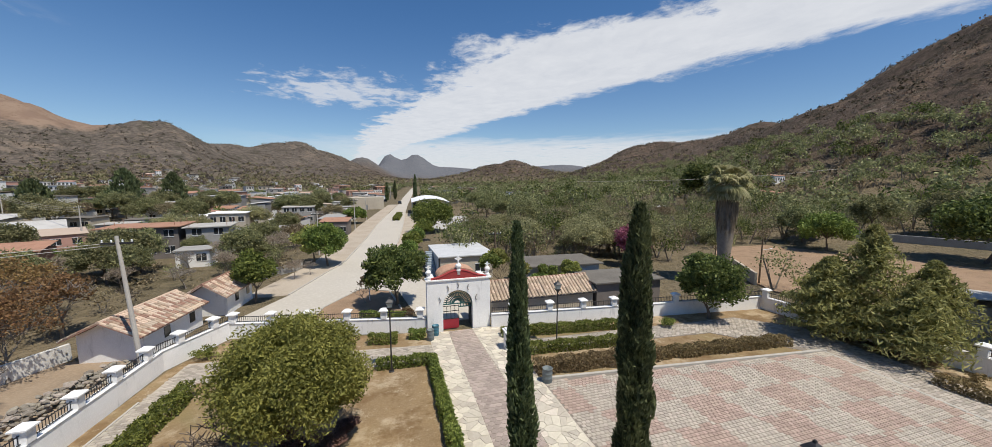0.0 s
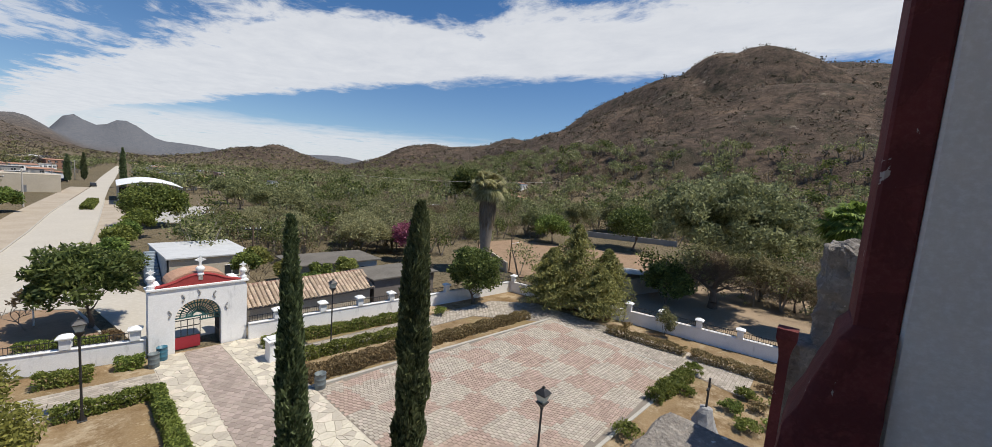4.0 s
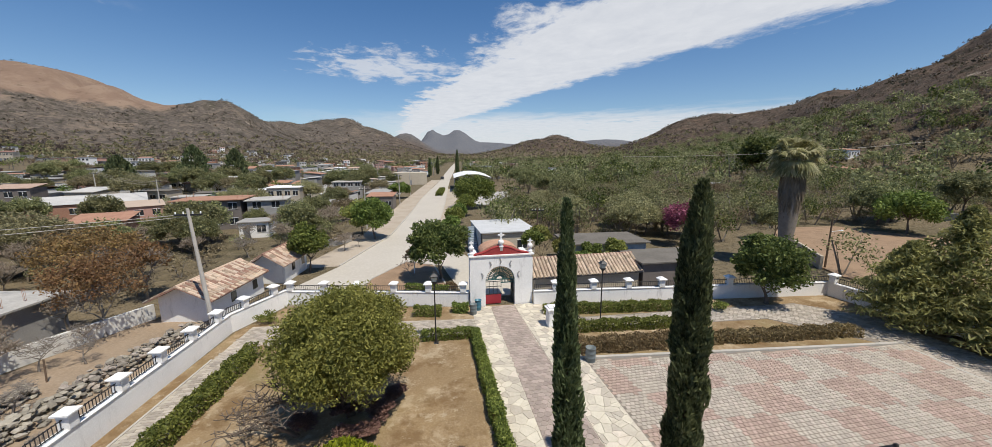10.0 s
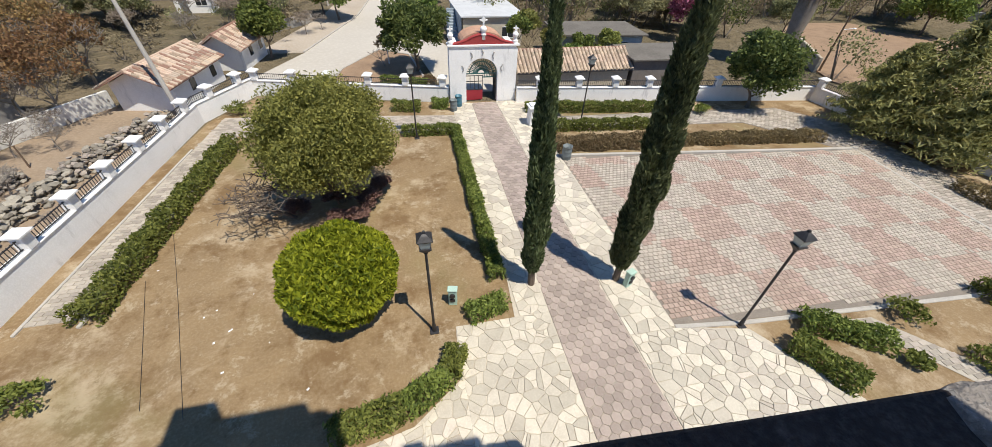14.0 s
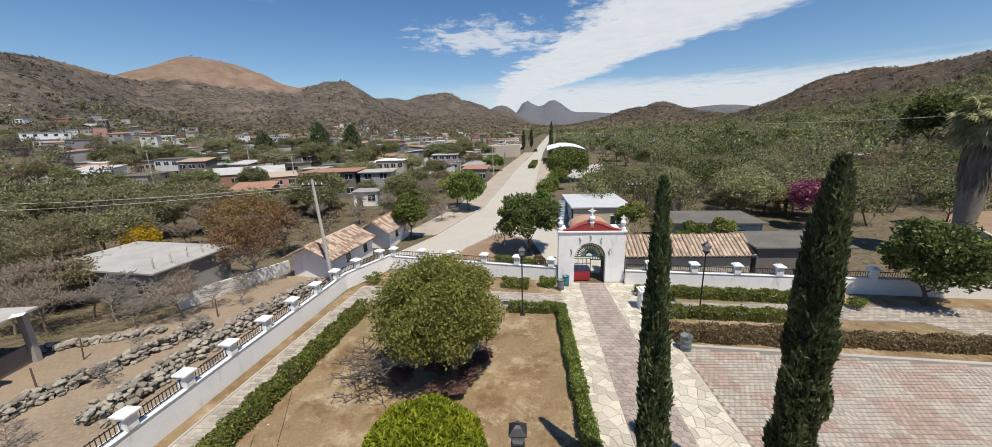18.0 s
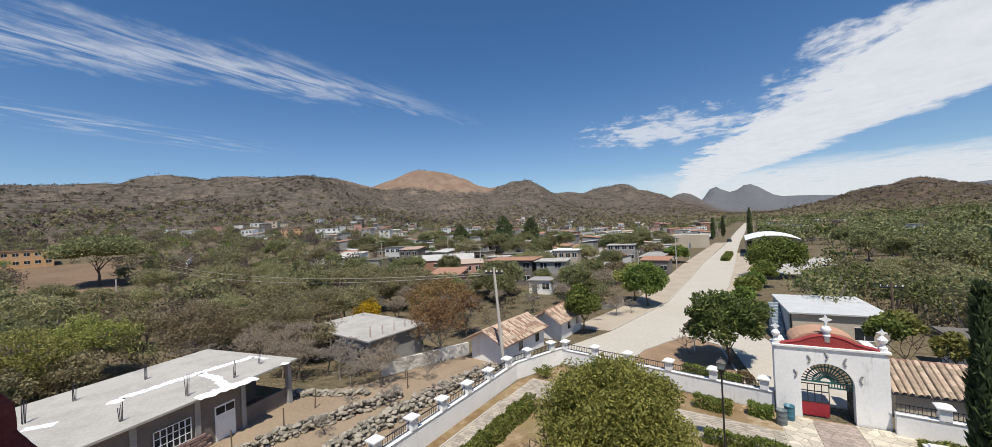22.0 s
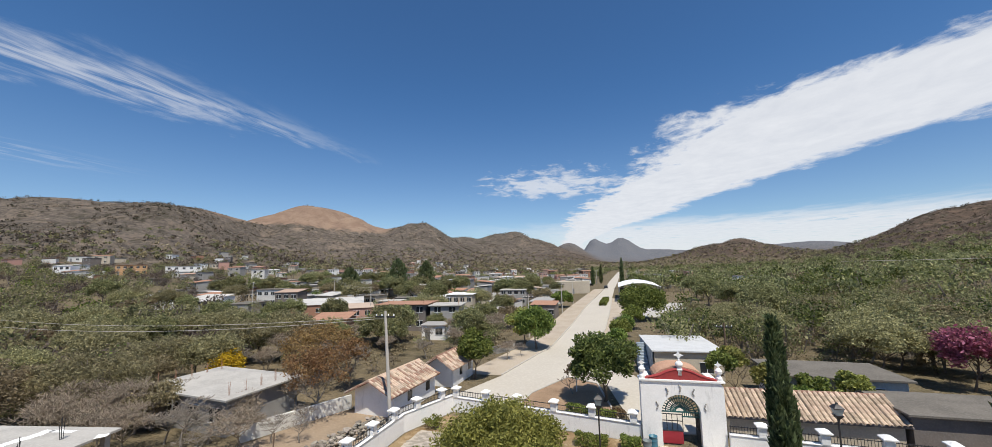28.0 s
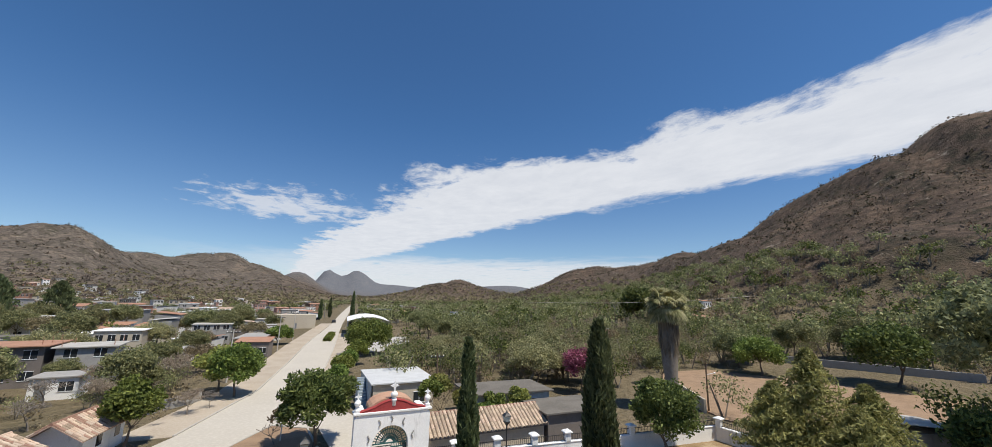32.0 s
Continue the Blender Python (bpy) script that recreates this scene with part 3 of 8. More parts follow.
def limb_mesh(name, rng, height, spread, mat, base=0.14, trunk=0.35, forks=4, levels=3, lean=(0, 0), rise=0.7, sides=6):
    """A trunk that forks into limbs, boughs and twigs."""
    vs, fs = [], []

    def bar(p, q, r0, r1):
        r0, r1 = max(r0, 0.022), max(r1, 0.016)
        d = q - p
        z = d.normalized()
        x = z.orthogonal().normalized()
        y = z.cross(x)
        o = len(vs)
        for c, r in ((p, r0), (q, r1)):
            for i in range(sides):
                w = 2 * math.pi * i / sides
                vs.append(c + (x * math.cos(w) + y * math.sin(w)) * r)
        for i in range(sides):
            j = (i + 1) % sides
            fs.append((o + i, o + j, o + sides + j, o + sides + i))

    def grow(p, way, length, r, level):
        q, n = p, 3
        for i in range(n):
            way = (way + Vector(rng.normal(size=3)) * 0.16 + Vector((0, 0, 0.05))).normalized()
            t = q + way * (length / n)
            bar(q, t, r * (1 - 0.22 * i), r * (1 - 0.22 * (i + 1)))
            q = t
        if level == 0:
            return
        for i in range(forks):
            w = 2 * math.pi * (i + rng.random() * 0.7) / forks
            out = Vector((math.cos(w), math.sin(w), 0))
            new_way = (way * 0.45 + out * spread + Vector((0, 0, rise * 0.5))).normalized()
            back = q - way * (length * 0.25 * rng.random())
            grow(back, new_way, length * rng.uniform(0.6, 0.82), r * 0.33 + r * 0.12 * rng.random(), level - 1)

    grow(Vector((0, 0, -0.1)), Vector((lean[0], lean[1], 1)).normalized(), height * trunk, base, levels)
    return raw(name, vs, fs, mat, smooth=True)


def tree(name, at, label, height, radii, leaf, wood=None, n=2500, clumps=26, size=0.16, base=0.14, seed=1, trunk=0.35, low=None, slim=0.55, droop=0.0, category="tree", group="", flat=0.0, clump=0.34, levels=2, spread=0.75, forks=4, fill=0.35):
    """A tree: tapered trunk with limbs, and a crown of many small leaves."""
    rng = np.random.default_rng(seed)
    t = thing(name, at, label, category, group, rz=rng.uniform(0, 360))
    part("trunk", limb_mesh("trunk", rng, height, spread, wood or bark, base, trunk, forks, levels), None, t)
    cz = height - radii[2] if low is None else low
    pts = crown_points(rng, n, clumps, (0, 0, cz), radii, flat, fill, clump)
    part("crown", quads("crown", leaf_quads(rng, pts, size, slim, droop), leaf), None, t)
    return t


def prism(poly, z0, z1, chamfer):
    """Corners and faces of a flat stone with a chamfered top edge."""
    n = len(poly)
    c = np.mean(poly, 0)
    d = np.asarray(poly) - c
    k = np.maximum(1 - chamfer / np.maximum(np.linalg.norm(d, axis=1), 1e-6), 0.3)[:, None]
    top = c + d * k
    v = [(p[0], p[1], z0) for p in poly] + [(p[0], p[1], z1 - chamfer * 0.5) for p in poly] + [(p[0], p[1], z1) for p in top]
    f = []
    for a in (0, n):
        f += [(a + i, a + (i + 1) % n, a + n + (i + 1) % n, a + n + i) for i in range(n)]
    f.append(tuple(range(2 * n, 3 * n)))
    return v, f


def joined(name, polys, z0, z1, chamfer, mats, index=None):
    """Many flat stones in one mesh."""
    V, F, I = [], [], []
    for k, p in enumerate(polys):
        v, f = prism(p, z0, z1 if np.isscalar(z1) else z1[k], chamfer)
        o = len(V)
        V += v
        F += [tuple(o + i for i in q) for q in f]
        I += [index[k] if index is not None else 0] * len(f)
    return raw(name, V, F, mats, I)


def clip_poly(poly, a, b, c):
    """The side of a polygon where a x + b y <= c."""
    out = []
    for (x0, y0), (x1, y1) in zip(poly, poly[1:] + poly[:1]):
        s0, s1 = a * x0 + b * y0 - c, a * x1 + b * y1 - c
        if s0 <= 0:
            out.append((x0, y0))
        if s0 * s1 < 0:
            k = s0 / (s0 - s1)
            out.append((x0 + k * (x1 - x0), y0 + k * (y1 - y0)))
    return out


def poly_area(poly):
    p = np.array(poly)
    return 0.5 * abs(np.dot(p[:, 0], np.roll(p[:, 1], 1)) - np.dot(p[:, 1], np.roll(p[:, 0], 1)))


def crazy_paving(rng, zone, step, gap):
    """Irregular flat stones of mixed sizes that fill a convex zone, with narrow joints."""
    Z = np.array(zone)
    (x0, y0), (x1, y1) = Z.min(0) - step, Z.max(0) + step
    seeds = []
    for i in range(int((x1 - x0) / step) + 2):
        for j in range(int((y1 - y0) / step) + 2):
            for k in range(2 if rng.random() < 0.3 else 1):
                seeds.append((x0 + (i + rng.uniform(-0.15, 1.15)) * step, y0 + (j + rng.uniform(-0.15, 1.15)) * step))
    S = np.array(seeds)
    out = []
    for s in S:
        d = np.hypot(*(S - s).T)
        poly = list(zone)
        for k in np.argsort(d)[1:22]:
            q = S[k]
            n = (q - s) / max(d[k], 1e-6)
            poly = clip_poly(poly, n[0], n[1], float(n @ (s + q) / 2 - gap / 2))
            if len(poly) < 3:
                break
        if len(poly) >= 3 and 0.012 < poly_area(poly) < 3 * step * step:
            out.append(poly)
    return out


def pieces(name, polys, z0, z1, chamfer, mats, parent, limit, near, rest_name, rest_label, index=None):
    """The nearest stones as parts of their own, the rest joined."""
    c = np.array([np.mean(p, 0) for p in polys])
    order = np.argsort(np.hypot(c[:, 0] - near[0], c[:, 1] - near[1]))
    for k in order[:limit]:
        m = c[k]
        v, f = prism([(p[0] - m[0], p[1] - m[1]) for p in polys[k]], z0, z1, chamfer)
        ob = new(name, raw(name, v, f, mats[index[k]] if index is not None else mats))
        ob.location = (m[0], m[1], 0)
        ob.parent = parent
    if len(order) > limit:
        rest = [polys[k] for k in order[limit:]]
        ob = new(rest_name, joined(rest_name, rest, z0, z1, chamfer, mats, [index[k] for k in order[limit:]] if index is not None else None))
        ob.parent = parent
        tagged(ob, rest_label, kind="stuff")

# ---- ground and hills ----
def land_colour(N, co, col):
    """Dry scrub on the hills, dark thickets, pale rock, the bare tan hill, and haze tinted into the far ones."""
    s = N.add("ShaderNodeSeparateXYZ", {0: co})
    high = N.span(N.math("ADD", s.outputs[2], N.math("MULTIPLY", N.noise(co, 0.02, 4.0), 16.0)), 14.0, 36.0)
    mott, grain = N.noise(co, 0.022, 9.0, 0.72, 0.4), N.noise(co, 0.16, 9.0, 0.82)
    bush, rock = N.noise(co, 0.075, 7.0, 0.78), N.noise(co, 0.05, 10.0, 0.85, 0.3)
    west = N.span(s.outputs[0], 150.0, -250.0)
    scrub = N.mix(N.span(grain, 0.40, 0.62), N.mix(west, (0.064, 0.048, 0.038), (0.082, 0.070, 0.060)), N.mix(west, (0.150, 0.108, 0.080), (0.185, 0.152, 0.125)))
    scrub = N.mix(N.math("MULTIPLY", N.span(mott, 0.50, 0.66), 0.7), scrub, N.mix(west, (0.225, 0.155, 0.108), (0.25, 0.195, 0.15)))
    scrub = N.mix(N.math("MULTIPLY", N.span(mott, 0.46, 0.32), 0.75), scrub, (0.060, 0.055, 0.036))
    scrub = N.mix(N.math("MULTIPLY", N.span(bush, 0.51, 0.62), 0.75), scrub, (0.034, 0.033, 0.021))
    scrub = N.mix(N.math("MULTIPLY", N.span(rock, 0.575, 0.66), 0.8), scrub, (0.40, 0.34, 0.27))
    col = N.mix(high, col, scrub)
    tilt = N.math("ADD", s.outputs[2], N.math("MULTIPLY", N.math("ADD", s.outputs[0], 754.0), 0.09))
    bare = N.add("ShaderNodeVectorMath", {0: N.add("ShaderNodeCombineXYZ", {0: s.outputs[0], 1: s.outputs[1], 2: 0.0}).outputs[0], 1: (-744.0, 868.0, 0.0)})
    bare.operation = "DISTANCE"
    edge = N.math("ADD", bare.outputs["Value"], N.math("MULTIPLY", N.math("SUBTRACT", mott, 0.5), 200.0))
    tan = N.math("MULTIPLY", N.span(edge, 300.0, 260.0), N.span(N.math("ADD", tilt, N.math("MULTIPLY", N.math("SUBTRACT", mott, 0.5), 50.0)), 116.0, 126.0))
    # haze put into the colour: land beyond 1900 m turns bluish grey
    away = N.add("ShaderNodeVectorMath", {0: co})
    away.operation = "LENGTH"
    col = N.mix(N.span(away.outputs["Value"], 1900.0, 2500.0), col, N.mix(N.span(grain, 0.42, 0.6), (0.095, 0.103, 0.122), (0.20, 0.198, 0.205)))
    tan_tone = N.mix(N.span(mott, 0.42, 0.6), (0.235, 0.160, 0.118), (0.29, 0.208, 0.152))
    return N.mix(tan, col, N.mix(N.math("MULTIPLY", N.span(bush, 0.56, 0.68), 0.7), tan_tone, (0.13, 0.09, 0.06)))


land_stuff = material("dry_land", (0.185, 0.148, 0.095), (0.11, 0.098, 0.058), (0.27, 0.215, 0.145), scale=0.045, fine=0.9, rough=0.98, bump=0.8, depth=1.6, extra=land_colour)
rings = np.concatenate([[0.0], np.linspace(50, 240, 30), np.geomspace(246, 4600, 130)])
turns = np.radians(np.arange(0, 360, 0.75))
LV = [(0.0, 0.0, -0.03)]
for r in rings[1:]:
    gx, gy = r * np.sin(turns), r * np.cos(turns)
    LV += list(zip(gx, gy, land_z(gx, gy) - 0.03))
nt = len(turns)
LF = [(0, 1 + (i + 1) % nt, 1 + i) for i in range(nt)]
for k in range(len(rings) - 2):
    a, b = 1 + k * nt, 1 + (k + 1) * nt
    LF += [(a + i, a + (i + 1) % nt, b + (i + 1) % nt, b + i) for i in range(nt)]
alone("ground", raw("ground", LV, LF, land_stuff, smooth=True), None, "dry brown valley floor rising into scrub-covered hills, the far ones tinted for haze", "ground", "structure")


def sheet_of(name, poly, z, thick, mat, label, category, kind="structure"):
    """A flat slab with thickness over a polygon."""
    v = [(x, y, z - thick) for x, y in poly] + [(x, y, z) for x, y in poly]
    n = len(poly)
    f = [tuple(range(n, 2 * n))] + [(i, (i + 1) % n, n + (i + 1) % n, n + i) for i in range(n)]
    return alone(name, raw(name, v, f, mat), None, label, category, kind)


# ---- the street ----
ROAD_L = [(-14.6, 35.6), (-13.3, 38.7), (-10.1, 46.0), (-5.6, 63), (-3.0, 89), (-0.9, 115), (2.3, 145), (8.4, 200), (14.5, 270), (20.5, 333), (43, 560)]
ROAD_R = [(49, 560), (26, 335), (20, 270), (13.4, 203), (8.6, 147), (4.9, 101), (3.0, 80), (1.4, 68), (-1.3, 51.3), (-2.7, 46.2), (-5.9, 38.8), (-9.0, 36.6)]
sheet_of("road", ROAD_L + ROAD_R, 0.03, 0.1, road_stuff, "pale concrete village street, dusty and dry", "road")
sheet_of("forecourt", [(0.7, 62), (-1.4, 51), (-2.6, 46.5), (1.6, 44), (3.2, 33), (9.2, 33), (6.2, 43), (4.2, 50), (2.2, 58)], 0.025, 0.1, road_stuff, "pale concrete apron before the churchyard gate", "pavement")
sheet_of("churchyard_lawn", [(-16.2, -2), (-16.2, 12), (-14.2, 29.5), (-12.2, 33.5), (3.4, 31.0), (9, 30.6), (36, 28.6), (38.6, -2)], 0.0, 0.1, lawn_stuff, "dry brown lawn of the churchyard, patchy and worn", "ground")
sheet_of("garden_patch", [(-5.9, 40.2), (-2.6, 46.2), (0.6, 44.2), (2.2, 33.2), (-3.0, 34.6), (-6.6, 36.6)], 0.06, 0.15, clod, "triangle of bare brown earth with a pale kerb", "garden")


def kerb(pts, w=0.18, h=0.14, name="kerb", label="pale concrete kerb along a planted bed"):
    bm = bmesh.new()
    for (x0, y0), (x1, y1) in zip(pts, pts[1:]):
        d = math.hypot(x1 - x0, y1 - y0)
        box(bm, (0, -w / 2, -0.05), (d + w / 3, w / 2, h), 0.02, math.degrees(math.atan2(y1 - y0, x1 - x0)), (x0, y0))
    return alone(name, bm, kerb_stuff, label, "kerb", "structure")


kerb([(-6.6, 36.6), (-5.9, 40.2), (-2.6, 46.2), (0.6, 44.2), (2.2, 33.4)])


# ---- churchyard walls with posts and railings ----
def post_mesh():
    bm = bmesh.new()
    box(bm, (-0.24, -0.24, 0), (0.24, 0.24, 0.62), 0.02)
    return solid("shaft", bm, whitewash)


def cap_mesh():
    bm = bmesh.new()
    lathe(bm, [(0.27, 0.0), (0.36, 0.05), (0.36, 0.12), (0.30, 0.16), (0.12, 0.27), (0.02, 0.30)], square=True)
    return solid("cap", bm, whitewash)


SHAFT, CAP = post_mesh(), cap_mesh()


def yard_wall(name, a, b, height, gaps, thick=0.34, label="", rails=True, along=()):
    """A low whitewashed wall from a to b, with capped posts on it and iron railings between them."""
    L = math.hypot(b[0] - a[0], b[1] - a[1])
    rz = math.degrees(math.atan2(b[1] - a[1], b[0] - a[0]))
    w = thing(name, (a[0], a[1], 0), label, "wall", kind="structure", rz=rz)
    bm = bmesh.new()
    box(bm, (0, -thick / 2, -0.1), (L, thick / 2, height), 0.02)
    part("wall_body", bm, whitewash, w)
    bm = bmesh.new()
    box(bm, (0, -thick / 2 - 0.05, height), (L, thick / 2 + 0.05, height + 0.06), 0.015)
    part("coping", bm, whitewash, w)
    xs = list(along) or [L * (i + 0.5) / gaps for i in range(gaps)]
    for x in xs:
        p = new("post", SHAFT)
        p.parent, p.location = w, (x, 0, height + 0.06)
        c = new("cap", CAP)
        c.parent, c.location = p, (0, 0, 0.62)
    if rails:
        for x0, x1 in zip([0.0] + xs, xs + [L]):
            lo, hi = x0 + (0.24 if x0 else 0), x1 - (0.24 if x1 < L else 0)
            if hi - lo < 0.3:
                continue
            bm = bmesh.new()
            for z in (0.06, 0.46):
                box(bm, (lo, -0.02, height + 0.06 + z), (hi, 0.02, height + 0.1 + z))
            k = max(2, int((hi - lo) / 0.16))
            for i in range(k):
                x = lo + (hi - lo) * (i + 0.5) / k
                box(bm, (x - 0.012, -0.012, height + 0.1), (x + 0.012, 0.012, height + 0.6))
            part("railing", bm, dark_iron, w, "thin dark iron railing")
    return w


WL = "low whitewashed churchyard wall with capped posts and iron railings"
yard_wall("wall_west", (-17.0, -2.0), (-14.6, 29.6), 1.35, 12, label=WL)
yard_wall("wall_west_bend", (-14.6, 29.6), (-12.2, 34.6), 1.35, 2, label=WL)
yard_wall("wall_north_west", (-12.2, 34.6), (3.35, 31.2), 1.2, 4, label=WL, along=(0.35, 3.3, 6.2, 9.4, 12.4, 15.4))
yard_wall("wall_north_east", (8.85, 30.45), (35.9, 27.4), 1.2, 9, label=WL, along=(1.9, 5.25, 8.4, 11.4, 14.5, 17.7, 20.9, 24.1))
yard_wall("wall_east", (35.9, 27.4), (39.2, -3.0), 1.2, 9, label=WL, along=(0.4, 3.9, 7.4, 10.8, 14.2, 17.3, 20.5, 23.7, 26.7))

# ---- the churchyard gate ----
GX0, GX1, GY, GH, GT = 3.39, 8.82, 30.75, 4.38, 0.8
gate = thing("gate_arch", (0, 0, 0), "whitewashed churchyard gate arch with red pediment and finials", "gate")
GC, GR, GS = 5.98, 1.28, 2.22    # middle, half-width and springing height of the opening


def arch_wall(bm, x0, x1, z1, c, r, s, y0, y1, n=20):
    """A wall with a round-headed opening through it."""
    arc = [(c - r, 0.0)] + [(c - r * math.cos(math.pi * i / n), s + r * math.sin(math.pi * i / n)) for i in range(n + 1)] + [(c + r, 0.0)]
    front = {}
    for y in (y0, y1):
        inner = [bm.verts.new((x, y, z)) for x, z in arc]
        outer = [bm.verts.new((x0, y, 0))] + [bm.verts.new((x0 if i < n * 0.28 else x1 if i > n * 0.72 else x0 + (x1 - x0) * (i / n - 0.28) / 0.44, y, z1 if i >= n * 0.28 and i <= n * 0.72 else z1 * (0.55 + 0.45 * (i / n) / 0.28) if i < n * 0.28 else z1 * (0.55 + 0.45 * (1 - i / n) / 0.28))) for i in range(n + 1)] + [bm.verts.new((x1, y, 0))]
        front[y] = (inner, outer)
        for i in range(len(inner) - 1):
            q = (inner[i], inner[i + 1], outer[i + 1], outer[i])
            bm.faces.new(q if y == y0 else q[::-1])
    for w in (0, 1):
        a, b = front[y0][w], front[y1][w]
        for i in range(len(a) - 1):
            q = (a[i], b[i], b[i + 1], a[i + 1])
            bm.faces.new(q if w == 0 else q[::-1])
    bmesh.ops.remove_doubles(bm, verts=bm.verts, dist=0.0005)
    return bm


bm = bmesh.new()
arch_wall(bm, GX0, GX1, GH, GC, GR, GS, GY, GY + GT)
part("wall_body", bm, whitewash, gate)
bm = bmesh.new()
box(bm, (GX0 - 0.1, GY - 0.1, GH), (GX1 + 0.1, GY + GT + 0.1, GH + 0.14), 0.02)
part("cornice", bm, whitewash, gate, "white moulded cornice")
# the red pediment, with its scrolled outline
bm = bmesh.new()
outline = [(-2.35, 0.0), (-2.2, 0.12), (-1.75, 0.26), (-1.3, 0.46), (-0.95, 0.72), (-0.7, 0.86), (-0.35, 1.0), (0, 1.08), (0.35, 1.0), (0.7, 0.86), (0.95, 0.72), (1.3, 0.46), (1.75, 0.26), (2.2, 0.12), (2.35, 0.0)]
fa = [bm.verts.new((GC + 0.1 + x, GY, GH + 0.14 + z * 0.68)) for x, z in outline]
fb = [bm.verts.new((GC + 0.1 + x, GY + 0.3, GH + 0.14 + z * 0.68)) for x, z in outline]
bm.faces.new(fa)
bm.faces.new(fb[::-1])
for i in range(len(fa) - 1):
    bm.faces.new((fa[i + 1], fa[i], fb[i], fb[i + 1]))
part("pediment", bm, red_trim, gate, "red painted scrolled pediment")
bm = bmesh.new()
rings = [[bm.verts.new((GC + 0.1 + x + dx, GY + 0.13 + dy, GH + 0.16 + z * 0.68 + dz)) for dx, dy, dz in ((0, -0.17, -0.03), (-0.02 if x < 0 else 0.02, -0.12, 0.035), (-0.02 if x < 0 else 0.02, 0.14, 0.035), (0, 0.19, -0.03))] for x, z in outline]
for u, v in zip(rings, rings[1:]):
    for i in range(4):
        bm.faces.new((u[i], v[i], v[(i + 1) % 4], u[(i + 1) % 4]))
bmesh.ops.recalc_face_normals(bm, faces=bm.faces)
part("coping", bm, red_trim, gate, "rounded dark red coping")
bm = bmesh.new()
lathe(bm, [(0.2, 0.0), (0.2, 0.3), (0.26, 0.34), (0.26, 0.42), (0.12, 0.5), (0.24, 0.62), (0.27, 0.78), (0.16, 0.92)], 12, (GC + 0.1, GY + 0.15, GH + 0.45))
part("urn", bm, whitewash, gate, smooth=True)


def star(bm, c, r, depth):
    """A small stone cross-star."""
    ring = [(r * (1.0 if i % 2 == 0 else 0.42) * math.cos(math.pi * i / 4 + math.pi / 2), r * (1.0 if i % 2 == 0 else 0.42) * math.sin(math.pi * i / 4 + math.pi / 2)) for i in range(8)]
    a = [bm.verts.new((c[0] + x, c[1] - depth, c[2] + z)) for x, z in ring]
    b = [bm.verts.new((c[0] + x, c[1] + depth, c[2] + z)) for x, z in ring]
    bm.faces.new(a)
    bm.faces.new(b[::-1])
    for i in range(8):
        bm.faces.new((a[(i + 1) % 8], a[i], b[i], b[(i + 1) % 8]))


bm = bmesh.new()
star(bm, (GC + 0.1, GY + 0.15, GH + 1.8), 0.32, 0.07)
box(bm, (GC + 0.04, GY + 0.09, GH + 1.3), (GC + 0.16, GY + 0.21, GH + 1.6))
part("finial", bm, whitewash, gate)
for x in (GX0 + 0.16, GX1 - 0.2):
    bm = bmesh.new()
    lathe(bm, [(0.22, 0.0), (0.22, 0.2), (0.16, 0.24), (0.12, 0.4), (0.22, 0.52), (0.24, 0.66), (0.15, 0.78), (0.08, 0.86)], 12, (x, GY + 0.2, GH + 0.14))
    star(bm, (x, GY + 0.2, GH + 1.2), 0.24, 0.05)
    part("finial", bm, whitewash, gate, smooth=False)
bm = bmesh.new()
nn = 12
ra = [bm.verts.new((GC + 0.1 - 1.7 * math.cos(math.pi * i / nn), GY + 0.32, GH + 0.12 + 0.84 * math.sin(math.pi * i / nn))) for i in range(nn + 1)]
rb = [bm.verts.new((v.co.x, GY + 2.3, v.co.z)) for v in ra]
bm.faces.new(ra)
bm.faces.new(rb[::-1])
for i in range(nn):
    bm.faces.new((ra[i + 1], ra[i], rb[i], rb[i + 1]))
bm.faces.new((ra[0], ra[-1], rb[-1], rb[0]))
part("vault_roof", bm, vault_brick, gate, "rounded brick-red vault behind the pediment")
for xw in (GX0 + 0.25, GX1 - 0.75):
    bm = bmesh.new()
    box(bm, (xw, GY + GT, 0), (xw + 0.5, GY + 2.3, GH + 0.1), 0.02)
    part("porch_wall", bm, whitewash, gate)
# carved ornament set proud of the face
for ox, oz, flip in ((GC - 1.55, 2.75, 1), (GC + 1.6, 2.75, -1), (GC - 0.85, 3.72, 1), (GC, 3.95, 1), (GC + 0.9, 3.7, -1)):
    bm = bmesh.new()
    for k in range(5):
        w = k * 0.9
        lathe(bm, [(0.01, 0.0), (0.05, 0.02), (0.06, 0.06), (0.03, 0.1)], 6, (ox + flip * 0.07 * math.sin(w), GY - 0.03, oz - 0.25 + k * 0.1))
    part("ornament", bm, grey_wall, gate, "small grey carved ornament")
# iron gate: red lower panel, open leaf, and the green fan light
iron_gate = thing("iron_gate", (0, 0, 0), "iron gate with red kick panels and a green fanlight", "gate")
bm = bmesh.new()
box(bm, (GC - GR + 0.03, GY + 0.38, 0.06), (GC + 0.14, GY + 0.42, 0.92), 0.01)
part("kick_panel", bm, gate_red, iron_gate, "dark red sheet-metal panel")
bm = bmesh.new()
for i in range(5):
    x = GC - GR + 0.03 + i * (GR + 0.11) / 4
    box(bm, (x - 0.02, GY + 0.375, 0.92), (x + 0.02, GY + 0.415, 2.05))
for z in (0.92, 1.6, 2.05):
    box(bm, (GC - GR + 0.02, GY + 0.37, z - 0.025), (GC + 0.16, GY + 0.42, z + 0.025))
